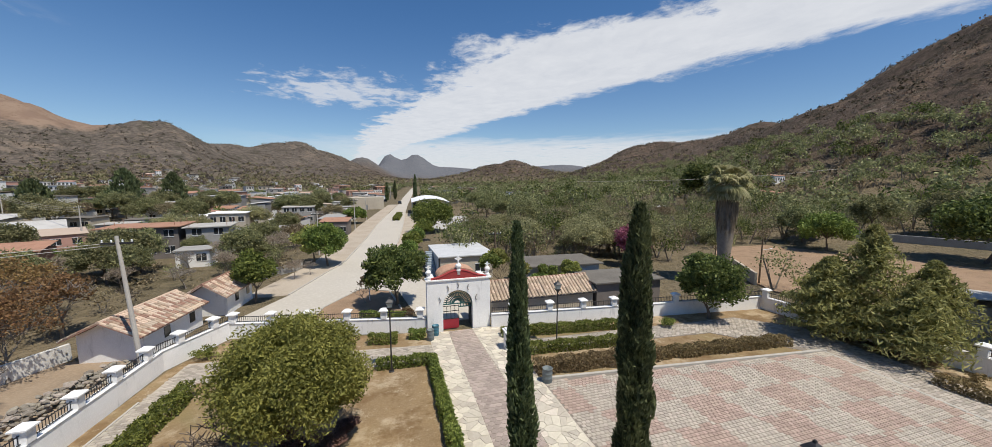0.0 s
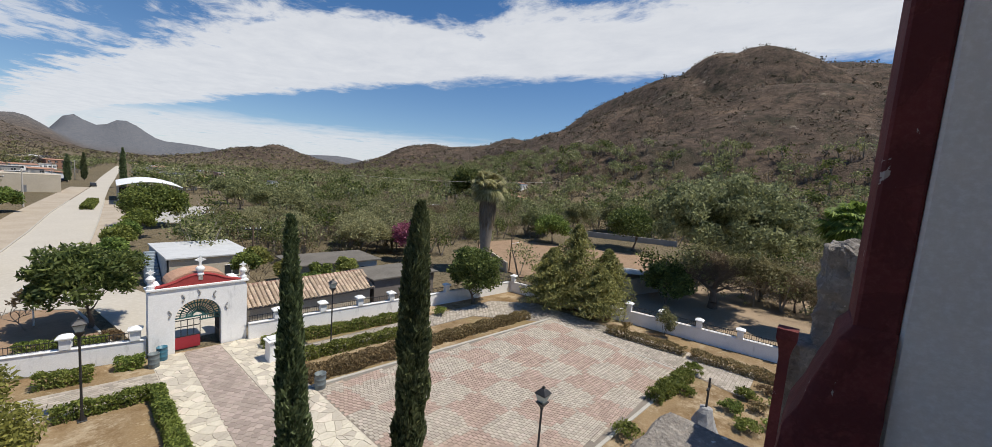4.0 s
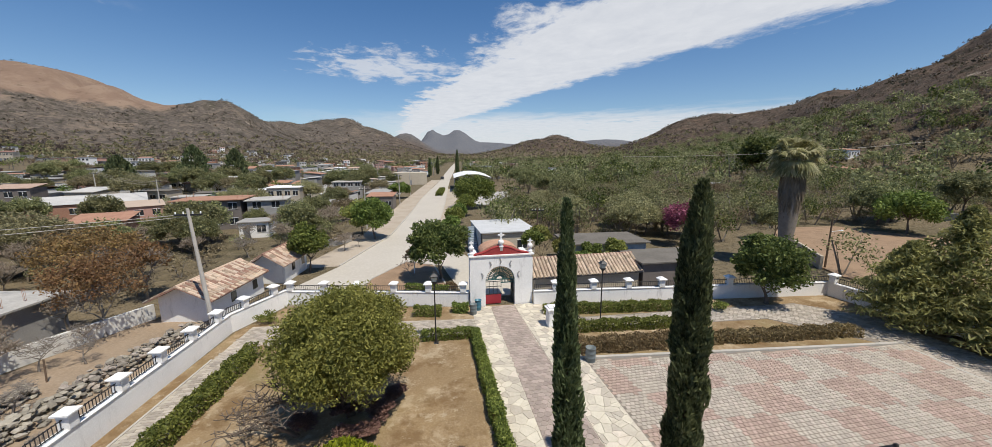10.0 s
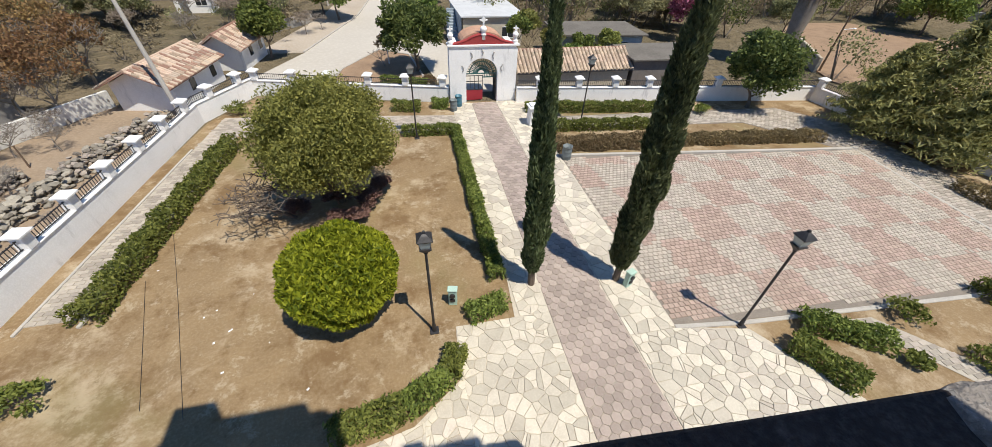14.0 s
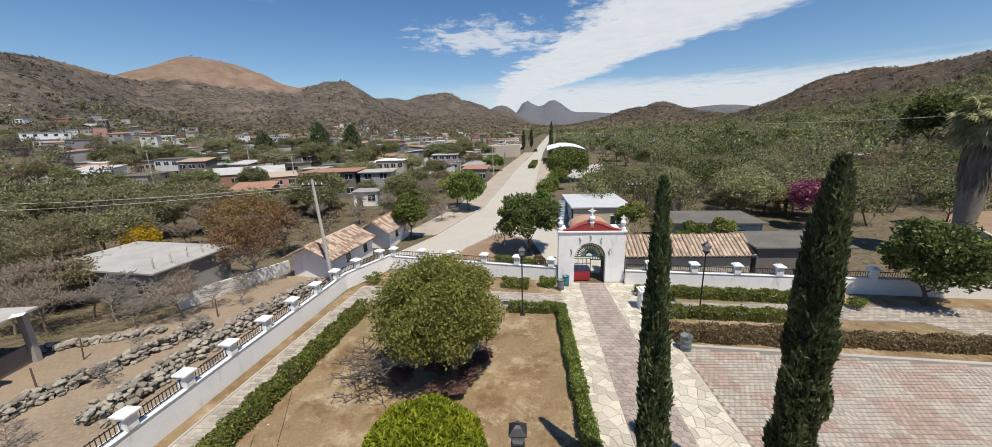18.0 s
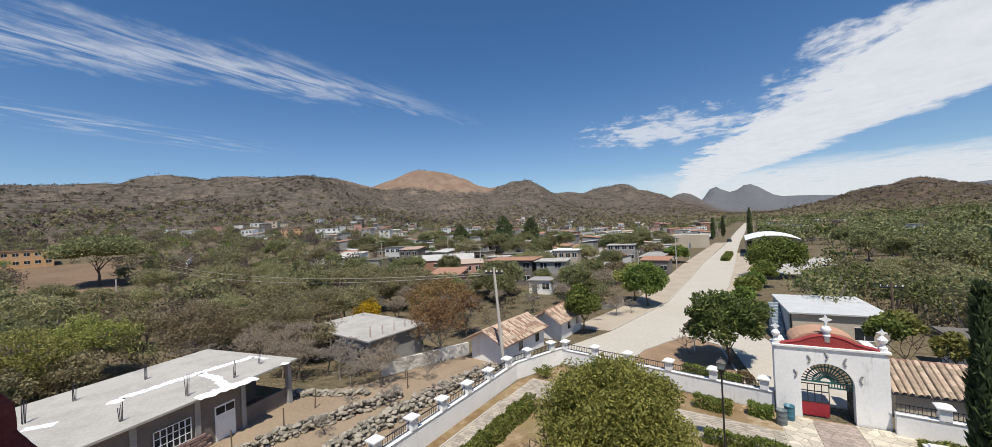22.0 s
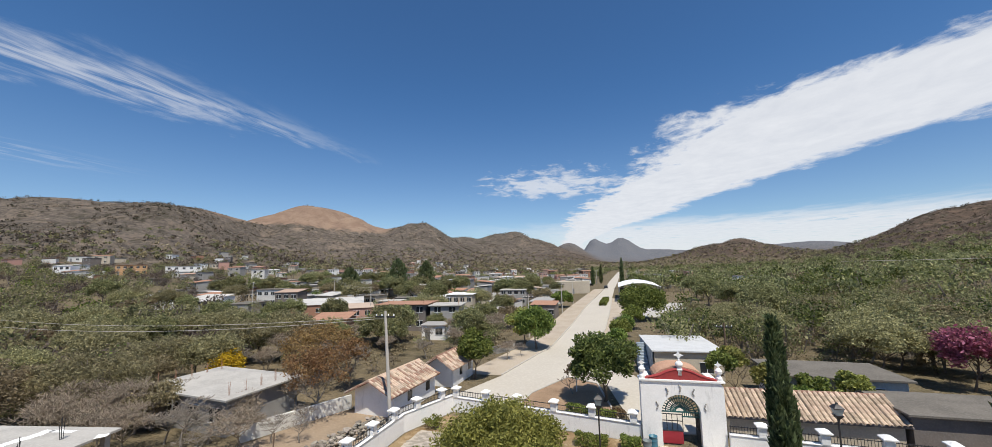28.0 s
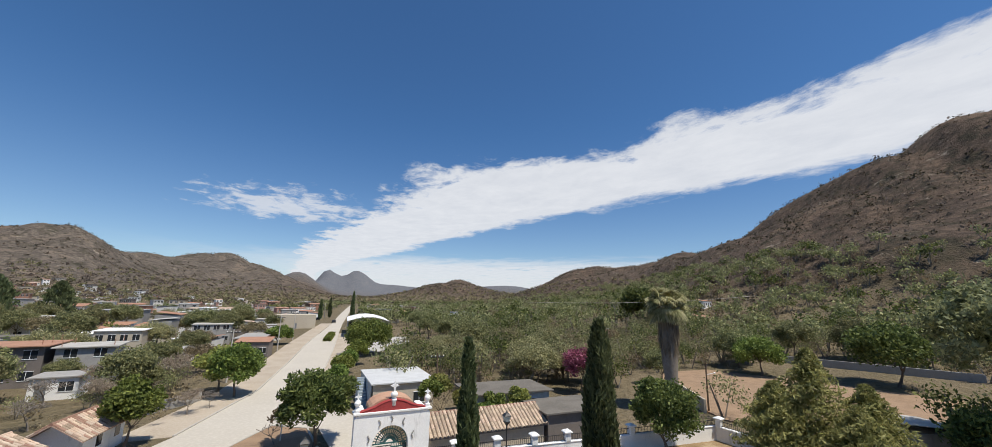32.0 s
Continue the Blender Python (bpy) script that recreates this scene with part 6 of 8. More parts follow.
walls = [tan_wall, grey_wall, pale_wall, brick_wall, whitewash, block_wall, tan_wall, pale_wall, pale_wall, concrete, rose_wall, whitewash]
roofs = [(slab_roof, False, "grey slab roof"), (rust_roof, True, "rusty sheet roof"), (tile_stuff, True, "clay-coloured roof"), (dark_slab, False, "dark slab roof"), (concrete, False, "stained slab roof"),  (sheet_metal, True, "pale sheet-metal roof"), (rust_roof, True, "rusty sheet roof"), (concrete, False, "stained slab roof"), (white_slurry, False, "white slab roof"), (dark_slab, False, "dark slab roof")]
tones = {"tan_wall": "tan", "grey_wall": "grey", "pale_wall": "off-white", "bare_block_wall": "bare block", "brick_wall": "red brick", "rose_wall": "rose", "blue_wall": "blue", "whitewash": "white", "concrete": "concrete"}
rng = np.random.default_rng(77)
placed = [(-25.3, 86.8, 9), (-37.5, 77.5, 7), (-28.6, 78, 5), (-27, 67.5, 4), (-71, 97, 12), (-58.5, 91, 6), (-50, 70, 6), (-6, 175.5, 9), (-32, 208, 10), (-27, 196.5, 7), (-16, 152, 7), (-11.4, 113, 8), (-11, 132, 6), (-56.5, 167, 9), (-63.5, 139, 5), (-45, 122, 6), (-34, 118, 6), (-23, 124, 6), (-40, 146, 7), (18, 146, 16), (22, 112, 18)]


def scatter_houses(count, pick, group):
    made = tries = 0
    while made < count and tries < 4000:
        tries += 1
        x, y = pick()
        axis = float(np.interp(y, [0, 147, 335, 560, 900], [-4, 5.5, 23, 45, 75]))
        w, d = rng.uniform(5, 10), rng.uniform(4.5, 7)
        if abs(x - axis) < 9 + w / 2 or any(math.hypot(x - a, y - b) < r + w * 0.6 for a, b, r in placed):
            continue
        placed.append((x, y, w * 0.6))
        wall = walls[rng.integers(len(walls))]
        roof, sh, words = roofs[rng.integers(len(roofs))]
        two = rng.random() < 0.25
        flat_house(on_land(x, y), rng.choice([0, 0, 90, -90]) + rng.uniform(-12, 12) if math.hypot(x, y) < 250 else rng.uniform(-40, 40), w, d, 5.4 if two else rng.uniform(2.6, 3.3), wall, roof, "%s village house with a %s" % (tones[wall.name], words), sheet=sh, windows=int(rng.integers(1, 4)), doors=1, storeys=2 if two else 1, rods=4 if rng.random() < 0.2 and not sh else 0, group=group)
        made += 1


scatter_houses(125, lambda: (rng.uniform(-150, -8), rng.uniform(92, 250)), "houses west of the street")
scatter_houses(165, lambda: (rng.uniform(-280, 14), rng.uniform(230, 620)), "houses on the lower slopes")
scatter_houses(44, lambda: (rng.uniform(-330, -150), rng.uniform(110, 330)), "houses on the lower slopes")
scatter_houses(30, lambda: (rng.uniform(12, 70), rng.uniform(165, 420)), "houses east of the street")
scatter_houses(4, lambda: (rng.uniform(90, 160), rng.uniform(110, 220)), "houses in the eastern woods")
flat_house(on_land(128, 99), 30, 12, 7, 3.0, brick_wall, rust_roof, "brick farmhouse with a rusty red roof", sheet=True)
for hx, hy, rz, w_, d_, st, wm, rf, words in ((-206, 40, 79, 12, 8, 2, orange_wall, rust_roof, "two-storey orange house above the brown field"), (-203, 26.5, 82, 7, 6, 1, whitewash, white_slurry, "low white house above the brown field"), (-249, 166, 56, 13, 8, 2, orange_wall, rust_roof, "two-storey orange house on the slope"), (-236, 185, 52, 17, 9, 2, whitewash, slab_roof, "large white two-storey house on the slope"), (-222, 172, 52, 9, 7, 1, pale_wall, slab_roof, "off-white house on the slope")):
    flat_house(on_land(hx, hy), rz, w_, d_, 5.4 if st == 2 else 3.2, wm, rf, words, windows=4, doors=1, storeys=st, group="houses on the lower slopes")
    placed.append((hx, hy, w_ * 0.7))
flat_house((95, 116, 0), -38, 8, 6, 2.9, block_wall, white_slurry, "dark-walled house with a bright white slab roof among trees", lip=0.4)
placed += [(95, 116, 9), (-38, 36.2, 7), (35.5, 45.5, 7)]
flat_house((50.6, 18.6, 0), 72, 4.2, 7.0, 2.1, grey_wall, sheet_metal, "low grey shed with a pale sheet roof behind the wall", sheet=True, windows=1, doors=1)


# ---- poles, wires ----
def pole(at, height, r, mat, label, lean=(0, 0), arm=True, name="utility_pole"):
    t = thing(name, at, label, "pole", "utility poles")
    bm = bmesh.new()
    tube(bm, (0, 0, -0.3), (lean[0], lean[1], height), r, r * 0.62, 10)
    part("shaft", bm, mat, t, smooth=False)
    if arm:
        bm = bmesh.new()
        box(bm, (lean[0] - 0.9, lean[1] - 0.05, height - 0.55), (lean[0] + 0.9, lean[1] + 0.05, height - 0.43))
        part("cross_arm", bm, dark_iron, t)
        for x in (-0.8, -0.3, 0.3, 0.8):
            bm = bmesh.new()
            lathe(bm, [(0.03, 0.0), (0.06, 0.04), (0.04, 0.09), (0.06, 0.13), (0.02, 0.18)], 8, (lean[0] + x, lean[1], height - 0.43))
            part("insulator", bm, white_paint, t)
    return t


pole((-15.95, 30.2, 0), 9.2, 0.17, pole_concrete, "pale concrete utility pole leaning beside the tiled house", (-0.75, 0.3))
mast = pole((44.0, 34.2, 0), 5.6, 0.12, pole_wood, "wooden street-lamp pole beside the ploughed plot", (0.1, 0), arm=False)
bm = bmesh.new()
tube(bm, (0.1, 0, 4.2), (1.0, -0.3, 4.35), 0.03, 0.03, 6)
lathe(bm, [(0.05, 0.0), (0.14, 0.03), (0.16, 0.08), (0.05, 0.14)], 8, (1.1, -0.33, 4.3))
part("lamp_head", bm, white_paint, mast)
for x, y, h in ((-10.4, 70, 7.5), (-6.6, 104, 8.0), (-4.6, 128, 8.0), (-0.5, 190, 8.5), (6, 250, 8.5), (-55, 92, 8), (-86, 120, 8), (-30, 140, 8), (-92, 92, 9), (-66, 150, 9), (-22, 200, 9), (14.8, 70, 5.5), (15.6, 52, 5.5)):
    pole(on_land(x, y), h, 0.14, pole_concrete if h > 6 else pole_wood, "slim utility pole over the village roofs")


def wire(name, a, b, sag, r=0.02):
    """A cable hanging between two points."""
    bm = bmesh.new()
    n = 14
    pts = [Vector(a).lerp(Vector(b), i / n) - Vector((0, 0, sag * 4 * (i / n) * (1 - i / n))) for i in range(n + 1)]
    rings = []
    side = (Vector(b) - Vector(a)).cross(Vector((0, 0, 1))).normalized() * r
    for p in pts:
        rings.append([bm.verts.new(p + side), bm.verts.new(p + Vector((0, 0, r))), bm.verts.new(p - side), bm.verts.new(p - Vector((0, 0, r)))])
    for u, v in zip(rings, rings[1:]):
        for i in range(4):
            bm.faces.new((u[i], u[(i + 1) % 4], v[(i + 1) % 4], v[i]))
    return alone(name, bm, pole_concrete, "thin pale overhead cable between poles", "cable", group="overhead cables")


wire("cable", (-92, 36, 8.2), (-16.7, 30.5, 8.75), 1.4)
wire("cable", (-92, 35, 7.6), (-16.7, 30.5, 8.6), 1.6)
wire("cable", (60, 110, 12), (150, 92, 16), 1.2, 0.04)
for k in range(3):
    wire("cable", (-55, 92.5, 7.6 - k * 0.4), (-86, 120, 9.4 - k * 0.4), 0.8)
pole((-96, 29.5, 1.8), 4.6, 0.16, pole_concrete, "pale lamp pole beside the western fields", arm=False)


# the verges of the street
def beside(line, lo, hi, near, wide):
    """A strip along a line of the street, between two distances."""
    inner = [(x + near, y) for x, y in line if lo <= y <= hi]
    return inner + [(x + wide, y) for x, y in inner[::-1]]


sheet_of("street_verge", beside(ROAD_L, 45, 200, -0.2, -4.6), 0.02, 0.1, verge_soil, "dusty earth verge beside the street", "verge")
sheet_of("street_verge", beside(ROAD_R, 60, 200, 0.2, 3.6), 0.02, 0.1, verge_soil, "dusty earth verge beside the street", "verge")
kerb([(x - 0.1, y) for x, y in ROAD_L if 44 < y < 200], 0.2, 0.15, label="pale concrete kerb of the street")
kerb([(x + 0.1, y) for x, y in ROAD_R[::-1] if 60 < y < 200], 0.2, 0.15, label="pale concrete kerb of the street")
globe = thing("globe_lamp", (-1.5, 41.4, 0.05), "white twin-globe lamp on a short pole", "lamp")
bm = bmesh.new()
tube(bm, (0, 0, 0), (0, 0, 2.6), 0.05, 0.04, 8)
tube(bm, (-0.45, 0, 2.45), (0.45, 0, 2.45), 0.025, 0.025, 6)
part("pole", bm, white_paint, globe)
for gx in (-0.45, 0.45):
    bm = bmesh.new()
    bmesh.ops.create_uvsphere(bm, u_segments=14, v_segments=10, radius=0.2, matrix=Matrix.Translation((gx, 0, 2.66)))
    lathe(bm, [(0.07, 0.0), (0.1, 0.05)], 10, (gx, 0, 2.45))
    part("globe", bm, white_paint, globe, "white opal globe", smooth=True)


def car(at, rz, paint, label):
    """A small parked car."""
    t = thing("parked_car", at, label, "car", "parked cars", rz)
    bm = bmesh.new()
    side = [(-2.0, 0.35), (-2.05, 0.8), (-1.75, 0.95), (-1.1, 1.02), (-0.6, 1.45), (0.7, 1.47), (1.25, 1.02), (1.95, 0.9), (2.05, 0.6), (2.0, 0.35)]
    a = [bm.verts.new((x, -0.8, z)) for x, z in side]
    b = [bm.verts.new((x, 0.8, z)) for x, z in side]
    bm.faces.new(a)
    bm.faces.new(b[::-1])
    for i in range(len(side)):
        j = (i + 1) % len(side)
        bm.faces.new((a[j], a[i], b[i], b[j]))
    part("body", bm, paint, t)
    for s_ in (-1, 1):
        bm = bmesh.new()
        box(bm, (-0.95, s_ * 0.81 - 0.01, 1.04), (1.05, s_ * 0.81 + 0.01, 1.4))
        part("window", bm, glass_dark, t)
        for x in (-1.25, 1.25):
            bm = bmesh.new()
            tube(bm, (x, s_ * 0.68, 0.33), (x, s_ * 0.86, 0.33), 0.33, 0.33, 14)
            w_ = part("wheel", bm, rubber, t)
            bm = bmesh.new()
            tube(bm, (x, s_ * 0.85, 0.33), (x, s_ * 0.875, 0.33), 0.2, 0.18, 12)
            part("rim", bm, grey_metal, w_)
    return t


car(on_land(9.4, 205), 84, car_dark, "dark small car parked along the street")
car(on_land(-0.2, 176), 86, car_white, "white small car parked along the street")
car(on_land(2.6, 228), 84, car_dark, "dark pickup-sized car parked by the houses")

# ---- trees near the churchyard ----
def fan_palm(at, height, crown, label, seed, skirt=True, fronds=46, width=0.55, leaf=leaf_palm):
    """A tall palm: thick trunk in a skirt of dead fronds, and a head of stiff fans."""
    rng = np.random.default_rng(seed)
    t = thing("fan_palm", at, label, "palm", "palms")
    bm = bmesh.new()
    prof = [(width * 0.75, -0.2), (width * 0.7, height * 0.3), (width * 0.85 if skirt else width * 0.4, height * 0.42), (width * 1.0 if skirt else width * 0.38, height * 0.7), (width * 0.7 if skirt else width * 0.36, height - 0.2)]
    lathe(bm, prof, 12)
    part("trunk", bm, bark_pale, t, smooth=True)
    vs = []
    for i in range(fronds):
        w, e = rng.uniform(0, 2 * math.pi), math.asin(rng.uniform(-0.82, 1.0))
        d = np.array([math.cos(w) * math.cos(e), math.sin(w) * math.cos(e), math.sin(e)])
        side = np.array([-math.sin(w), math.cos(w), 0.0]) + rng.normal(size=3) * 0.25
        side /= np.linalg.norm(side)
        hub = np.array([0, 0, height]) + d * crown * rng.uniform(0.35, 0.58)
        stalk = side * 0.02 * crown
        vs.append([np.array([0, 0, height]) - stalk, hub - stalk, hub + stalk, np.array([0, 0, height]) + stalk])
        for k in range(13):
            f = -1.25 + 2.5 * k / 12
            ray = d * math.cos(f) + side * math.sin(f)
            tip = hub + ray * crown * 0.46 * rng.uniform(0.85, 1.1) + np.array([0, 0, -0.12 * crown * (1.0 + abs(f))])
            nrm = side * math.cos(f) - d * math.sin(f)
            bend = hub + ray * crown * 0.27
            vs.append([hub, bend - nrm * 0.035 * crown, tip, bend + nrm * 0.035 * crown])
    part("fronds", quads("fronds", np.array(vs), leaf), None, t)
    if skirt:
        n = 900
        h = height * rng.uniform(0.42, 0.97, n)
        w = rng.uniform(0, 2 * math.pi, n)
        r = np.interp(h / height, [0.42, 0.7, 0.97], [0.62, 1.15, 1.0]) * width
        p = np.stack([np.cos(w) * r, np.sin(w) * r, h], 1)
        a = np.stack([np.cos(w) * 0.15, np.sin(w) * 0.15, -np.ones(n)], 1) * rng.uniform(0.4, 0.8, (n, 1))
        b = np.stack([-np.sin(w), np.cos(w), np.zeros(n)], 1) * 0.09
        part("dead_skirt", quads("dead_skirt", np.stack([p - a * 0.4, p - b, p + a, p + b], 1), leaf_straw), None, t, "skirt of hanging dead fronds")
    return t


fan_palm((40.2, 36.0, 0), 12.4, 3.0, "tall fan palm with a thick skirt of dead fronds", 3, width=1.05, fronds=95)
fan_palm((50.0, -2.6, 0), 11.4, 3.2, "dark green fan palm beyond the side wall", 5, skirt=False, width=0.7, fronds=80, leaf=leaf_garden)

tree("ficus_tree", (28.6, 26.6, 0), "dense dark green tree inside the white wall", 6.2, (2.9, 2.9, 2.9), leaf_dark, n=19000, clumps=100, size=0.15, base=0.22, seed=41, trunk=0.2, low=3.35, clump=0.26)
# the broad soft conifer
rng = np.random.default_rng(42)
con = thing("conifer_tree", (35.9, 18.9, 0), "broad soft grey-green conifer over the side wall", "tree")
part("trunk", limb_mesh("trunk", rng, 6.5, 0.9, bark, 0.2, 0.3, 5, 2), None, con)
n = 52000
lobe = rng.integers(0, 5, n)
lx, ly, lh, lr = (np.array(q)[lobe] for q in ((0, 2.6, -2.2, 0.8, -0.9), (0, -2.4, 1.6, 3.0, -3.2), (9.3, 6.8, 6.6, 6.2, 5.8), (3.8, 3.6, 3.4, 3.3, 3.3)))
h = rng.random(n) ** 0.85
arm = np.floor(rng.random(n) * 26)
w = rng.normal(size=n) * 0.16 + arm * 0.98 + lobe
r = lr * np.interp(h, [0, 0.12, 0.35, 0.7, 1], [0.6, 1.0, 0.95, 0.6, 0.08]) * (0.62 + 0.38 * np.sin(arm * 2.4 + h * 30)) * rng.random(n) ** 0.4
p = np.stack([lx + np.cos(w) * r, ly + np.sin(w) * r, 0.9 + h * (lh - 0.9) - 0.15 * r], 1)
part("crown", quads("crown", leaf_quads(rng, p, 0.21, 0.26, 0.4), foliage("conifer_leaf", (0.34, 0.36, 0.125), (0.13, 0.145, 0.052), (0.62, 0.60, 0.24))), None, con)

tree("mesquite_tree", (51.6, 8.6, 0), "wide spreading mesquite with fine grey-green leaves", 16.5, (8.4, 9.0, 6.4), leaf_mesquite, n=56000, clumps=330, size=0.24, base=0.6, seed=43, trunk=0.16, low=10.0, slim=0.42, clump=0.145, spread=1.25, forks=5, levels=4, droop=0.5, fill=0.75)
tree("mesquite_tree", (48.0, 12.9, 0), "low dark bushy tree behind the side wall", 6.4, (3.2, 3.0, 2.6), leaf_dark, n=7000, clumps=40, size=0.2, base=0.2, seed=44, low=2.6)
shrub((37.0, 9.6, 0), 1.1, 2.6, leaf_olive, 45, "wispy grey-green bush by the side wall", n=1800)
tree("mango_tree", (1.2, 38.9, 0), "round dark green tree in the garden before the gate", 6.6, (3.35, 3.35, 2.75), leaf_dark, n=17000, clumps=95, size=0.2, base=0.2, seed=46, trunk=0.28, low=3.9, clump=0.24, slim=0.42, fill=0.5)
tree("young_tree", (-1.8, 40.6, 0), "thin young tree with a pale trunk", 3.0, (0.9, 0.9, 0.8), leaf_dusty, bark_pale, n=350, clumps=12, size=0.13, base=0.07, seed=47)
hedge((-2.2, 36.2), (1.8, 35.0), 0.8, 0.6, leaf_hedge, 48, "low hedge in the garden before the gate")
shrub((2.0, 35.6, 0.05), 0.7, 0.6, leaf_hedge_dry, 49, "small ochre shrub before the gate")
tree("street_tree", (-13.0, 44.3, 0), "round bright green tree at the street's edge", 5.5, (2.15, 2.15, 2.15), leaf_garden, n=10000, clumps=50, size=0.17, base=0.15, seed=50, trunk=0.32, low=3.3)
tree("street_tree", (-7.9, 60.4, 0), "round dense green tree beside the street", 6.7, (3.0, 3.0, 2.8), leaf_garden, n=10000, clumps=50, size=0.2, base=0.18, seed=51, low=3.7)
tree("street_tree", (-10.0, 62.5, 0), "dusty olive street tree", 6.2, (3.6, 3.4, 2.3), leaf_fine, n=7000, clumps=40, size=0.24, base=0.18, seed=52, low=3.6)
for k, (x, y, hh, rr) in enumerate(((3.9, 59.5, 3.8, 1.5), (4.9, 65.5, 4.4, 1.8), (6.2, 72.0, 4.2, 1.7), (8.4, 80, 4.8, 2.2), (12.5, 66, 5.0, 2.6))):
    tree("street_tree", (x, y, 0), "leafy yellow-green tree along the street", hh, (rr, rr, rr * 0.85), leaf_hedge if k % 2 else leaf_garden, n=4200, clumps=40, size=0.17, base=0.12, seed=340 + k, low=hh * 0.58, group="street trees")
tree("street_tree", (11.8, 93, 0), "green tree beside the sports court", 8.4, (5.0, 5.0, 3.9), leaf_garden, n=12000, clumps=70, size=0.26, base=0.25, seed=53, low=4.4)
tree("street_tree", (-7.5, 118, 0), "clipped green street tree", 5.2, (3.4, 3.4, 2.3), leaf_garden, n=5000, clumps=40, size=0.3, base=0.2, seed=54, low=2.9)
tree("rust_tree", (-23.2, 30.6, 0), "half-bare tree with rust-coloured leaves", 6.4, (3.0, 3.0, 2.6), leaf_rust, bark_pale, n=4400, clumps=110, size=0.105, base=0.17, seed=55, trunk=0.28, low=4.2, clump=0.2, levels=4, fill=0.7)
tree("rust_tree", (-31.0, 41.0, 0), "wide half-bare tree with red-brown leaves", 6.4, (5.0, 4.5, 2.6), leaf_rust, bark_pale, n=5600, clumps=120, size=0.13, base=0.2, seed=56, low=4.0, clump=0.18, levels=4, fill=0.7)
tree("rust_tree", (-25.4, 38.6, 0), "thin tree with brown and green leaves", 5.6, (2.6, 2.6, 2.2), leaf_rust, bark_pale, n=3600, clumps=80, size=0.12, base=0.15, seed=57, low=3.6, clump=0.2, levels=4, fill=0.7)
shrub((-39.9, 37.5, 0), 2.0, 4.2, leaf_yellow, 58, "bush covered in orange-yellow bloom", n=2200, size=0.14)
tree("bougainvillea", (35.2, 47.4, 0), "tall bush covered in bright magenta bloom", 6.4, (2.7, 2.5, 2.9), leaf_magenta, n=5000, clumps=40, size=0.18, base=0.12, seed=59, low=3.6, category="shrub")
grey = thing("bare_tree", (-24.4, 24.4, 0), "leafless grey shrubby tree beside the stone wall", "tree", "bare trees")
part("trunk", limb_mesh("trunk", np.random.default_rng(60), 4.6, 0.95, bare_twig, 0.1, 0.32, 5, 4, rise=0.4, sides=4), None, grey)
for k, (x, y, hh) in enumerate(((14.5, 38.6, 3.6), (17.6, 38.2, 3.0), (20.5, 38.4, 3.2), (16.0, 36.9, 2.4), (12.6, 40.4, 4.6), (11.2, 39.4, 4.4))):
    tree("garden_tree", (x, y, 0), "small green garden tree behind the tiled roof", hh + 0.6, (1.35, 1.35, 1.15), leaf_garden if k % 2 else leaf_fine, n=2600, clumps=26, size=0.15, base=0.09, seed=70 + k, group="garden trees", low=hh - 0.7)
# slim cypresses along the street and by the eastern road
for k, (x, y, hh) in enumerate(((16.8, 198, 15.0), (3.4, 226, 11), (8.6, 246, 12))):
    cypress(on_land(x, y), hh, 0.95, 100 + k, "dark pencil cypress along the street", n=2600, size=0.3, group="street cypresses")
for k, (x, y, hh, rr) in enumerate(((-85, 165, 15, 4.5), (-74, 172, 14, 4.0), (-100, 150, 11, 4))):
    cypress(on_land(x, y), hh, rr, 110 + k, "dark conical conifer above the village roofs", n=2600, size=0.5, group="village conifers")

tree("orchard_tree", (85.5, 32.2, 0.1), "dark round orchard tree on the bare plot", 11.0, (6.2, 6.2, 4.4), leaf_dark, n=12000, clumps=60, size=0.26, base=0.28, seed=405, trunk=0.3, low=5.9)
tree("orchard_tree", (74.5, 46.5, 0.1), "leafy green orchard tree on the bare plot", 8.0, (4.4, 4.4, 3.2), leaf_garden, n=8000, clumps=50, size=0.22, base=0.2, seed=406, low=3.8)
tree("broad_tree", on_land(106, 106), "large dark green tree standing over the valley woods", 15.5, (7.0, 7.0, 5.6), leaf_dark, n=16000, clumps=60, size=0.42, base=0.45, seed=407, low=10.0)
# dark planting in the middle of the street
hedge((4.3, 122), (6.2, 140), 1.7, 1.1, leaf_hedge, 120, "planted strip in the middle of the street", dens=90, size=0.2)

# ---- prototypes, repeated through the village ----
def spread(proto, spots):
    for x, y, s, w in spots:
        z = float(land_z(x, y)) - 0.05
        copy_thing(proto, pose(x, y, z, 0, 0, w) @ Matrix.Scale(s, 4))


def spots(rng, n, xs, ys, lo=0.8, hi=1.25, clear=9.0):
    out = []
    while len(out) < n:
        x, y = rng.uniform(*xs), rng.uniform(*ys)
        axis = float(np.interp(y, [0, 147, 335, 560, 900], [-4, 5.5, 23, 45, 75]))
        if abs(x - axis) < clear or (-18 < x < 40 and y < 36) or (x < -27 and x > -43 and y < 22 and y > 2) or (4 < x < 29 and y < 50) or (-23 < x < -12 and y < 48) or (10 < x < 34 and 88 < y < 168):
            continue
        if -79.5 < math.degrees(math.atan2(x, y)) < -73 and 112 < math.hypot(x, y) < 200:
            continue
        if any(math.hypot(x - a, y - b) < r * 0.75 for a, b, r in placed):
            continue
        out.append((x, y, rng.uniform(lo, hi), rng.uniform(0, 360)))
    return out


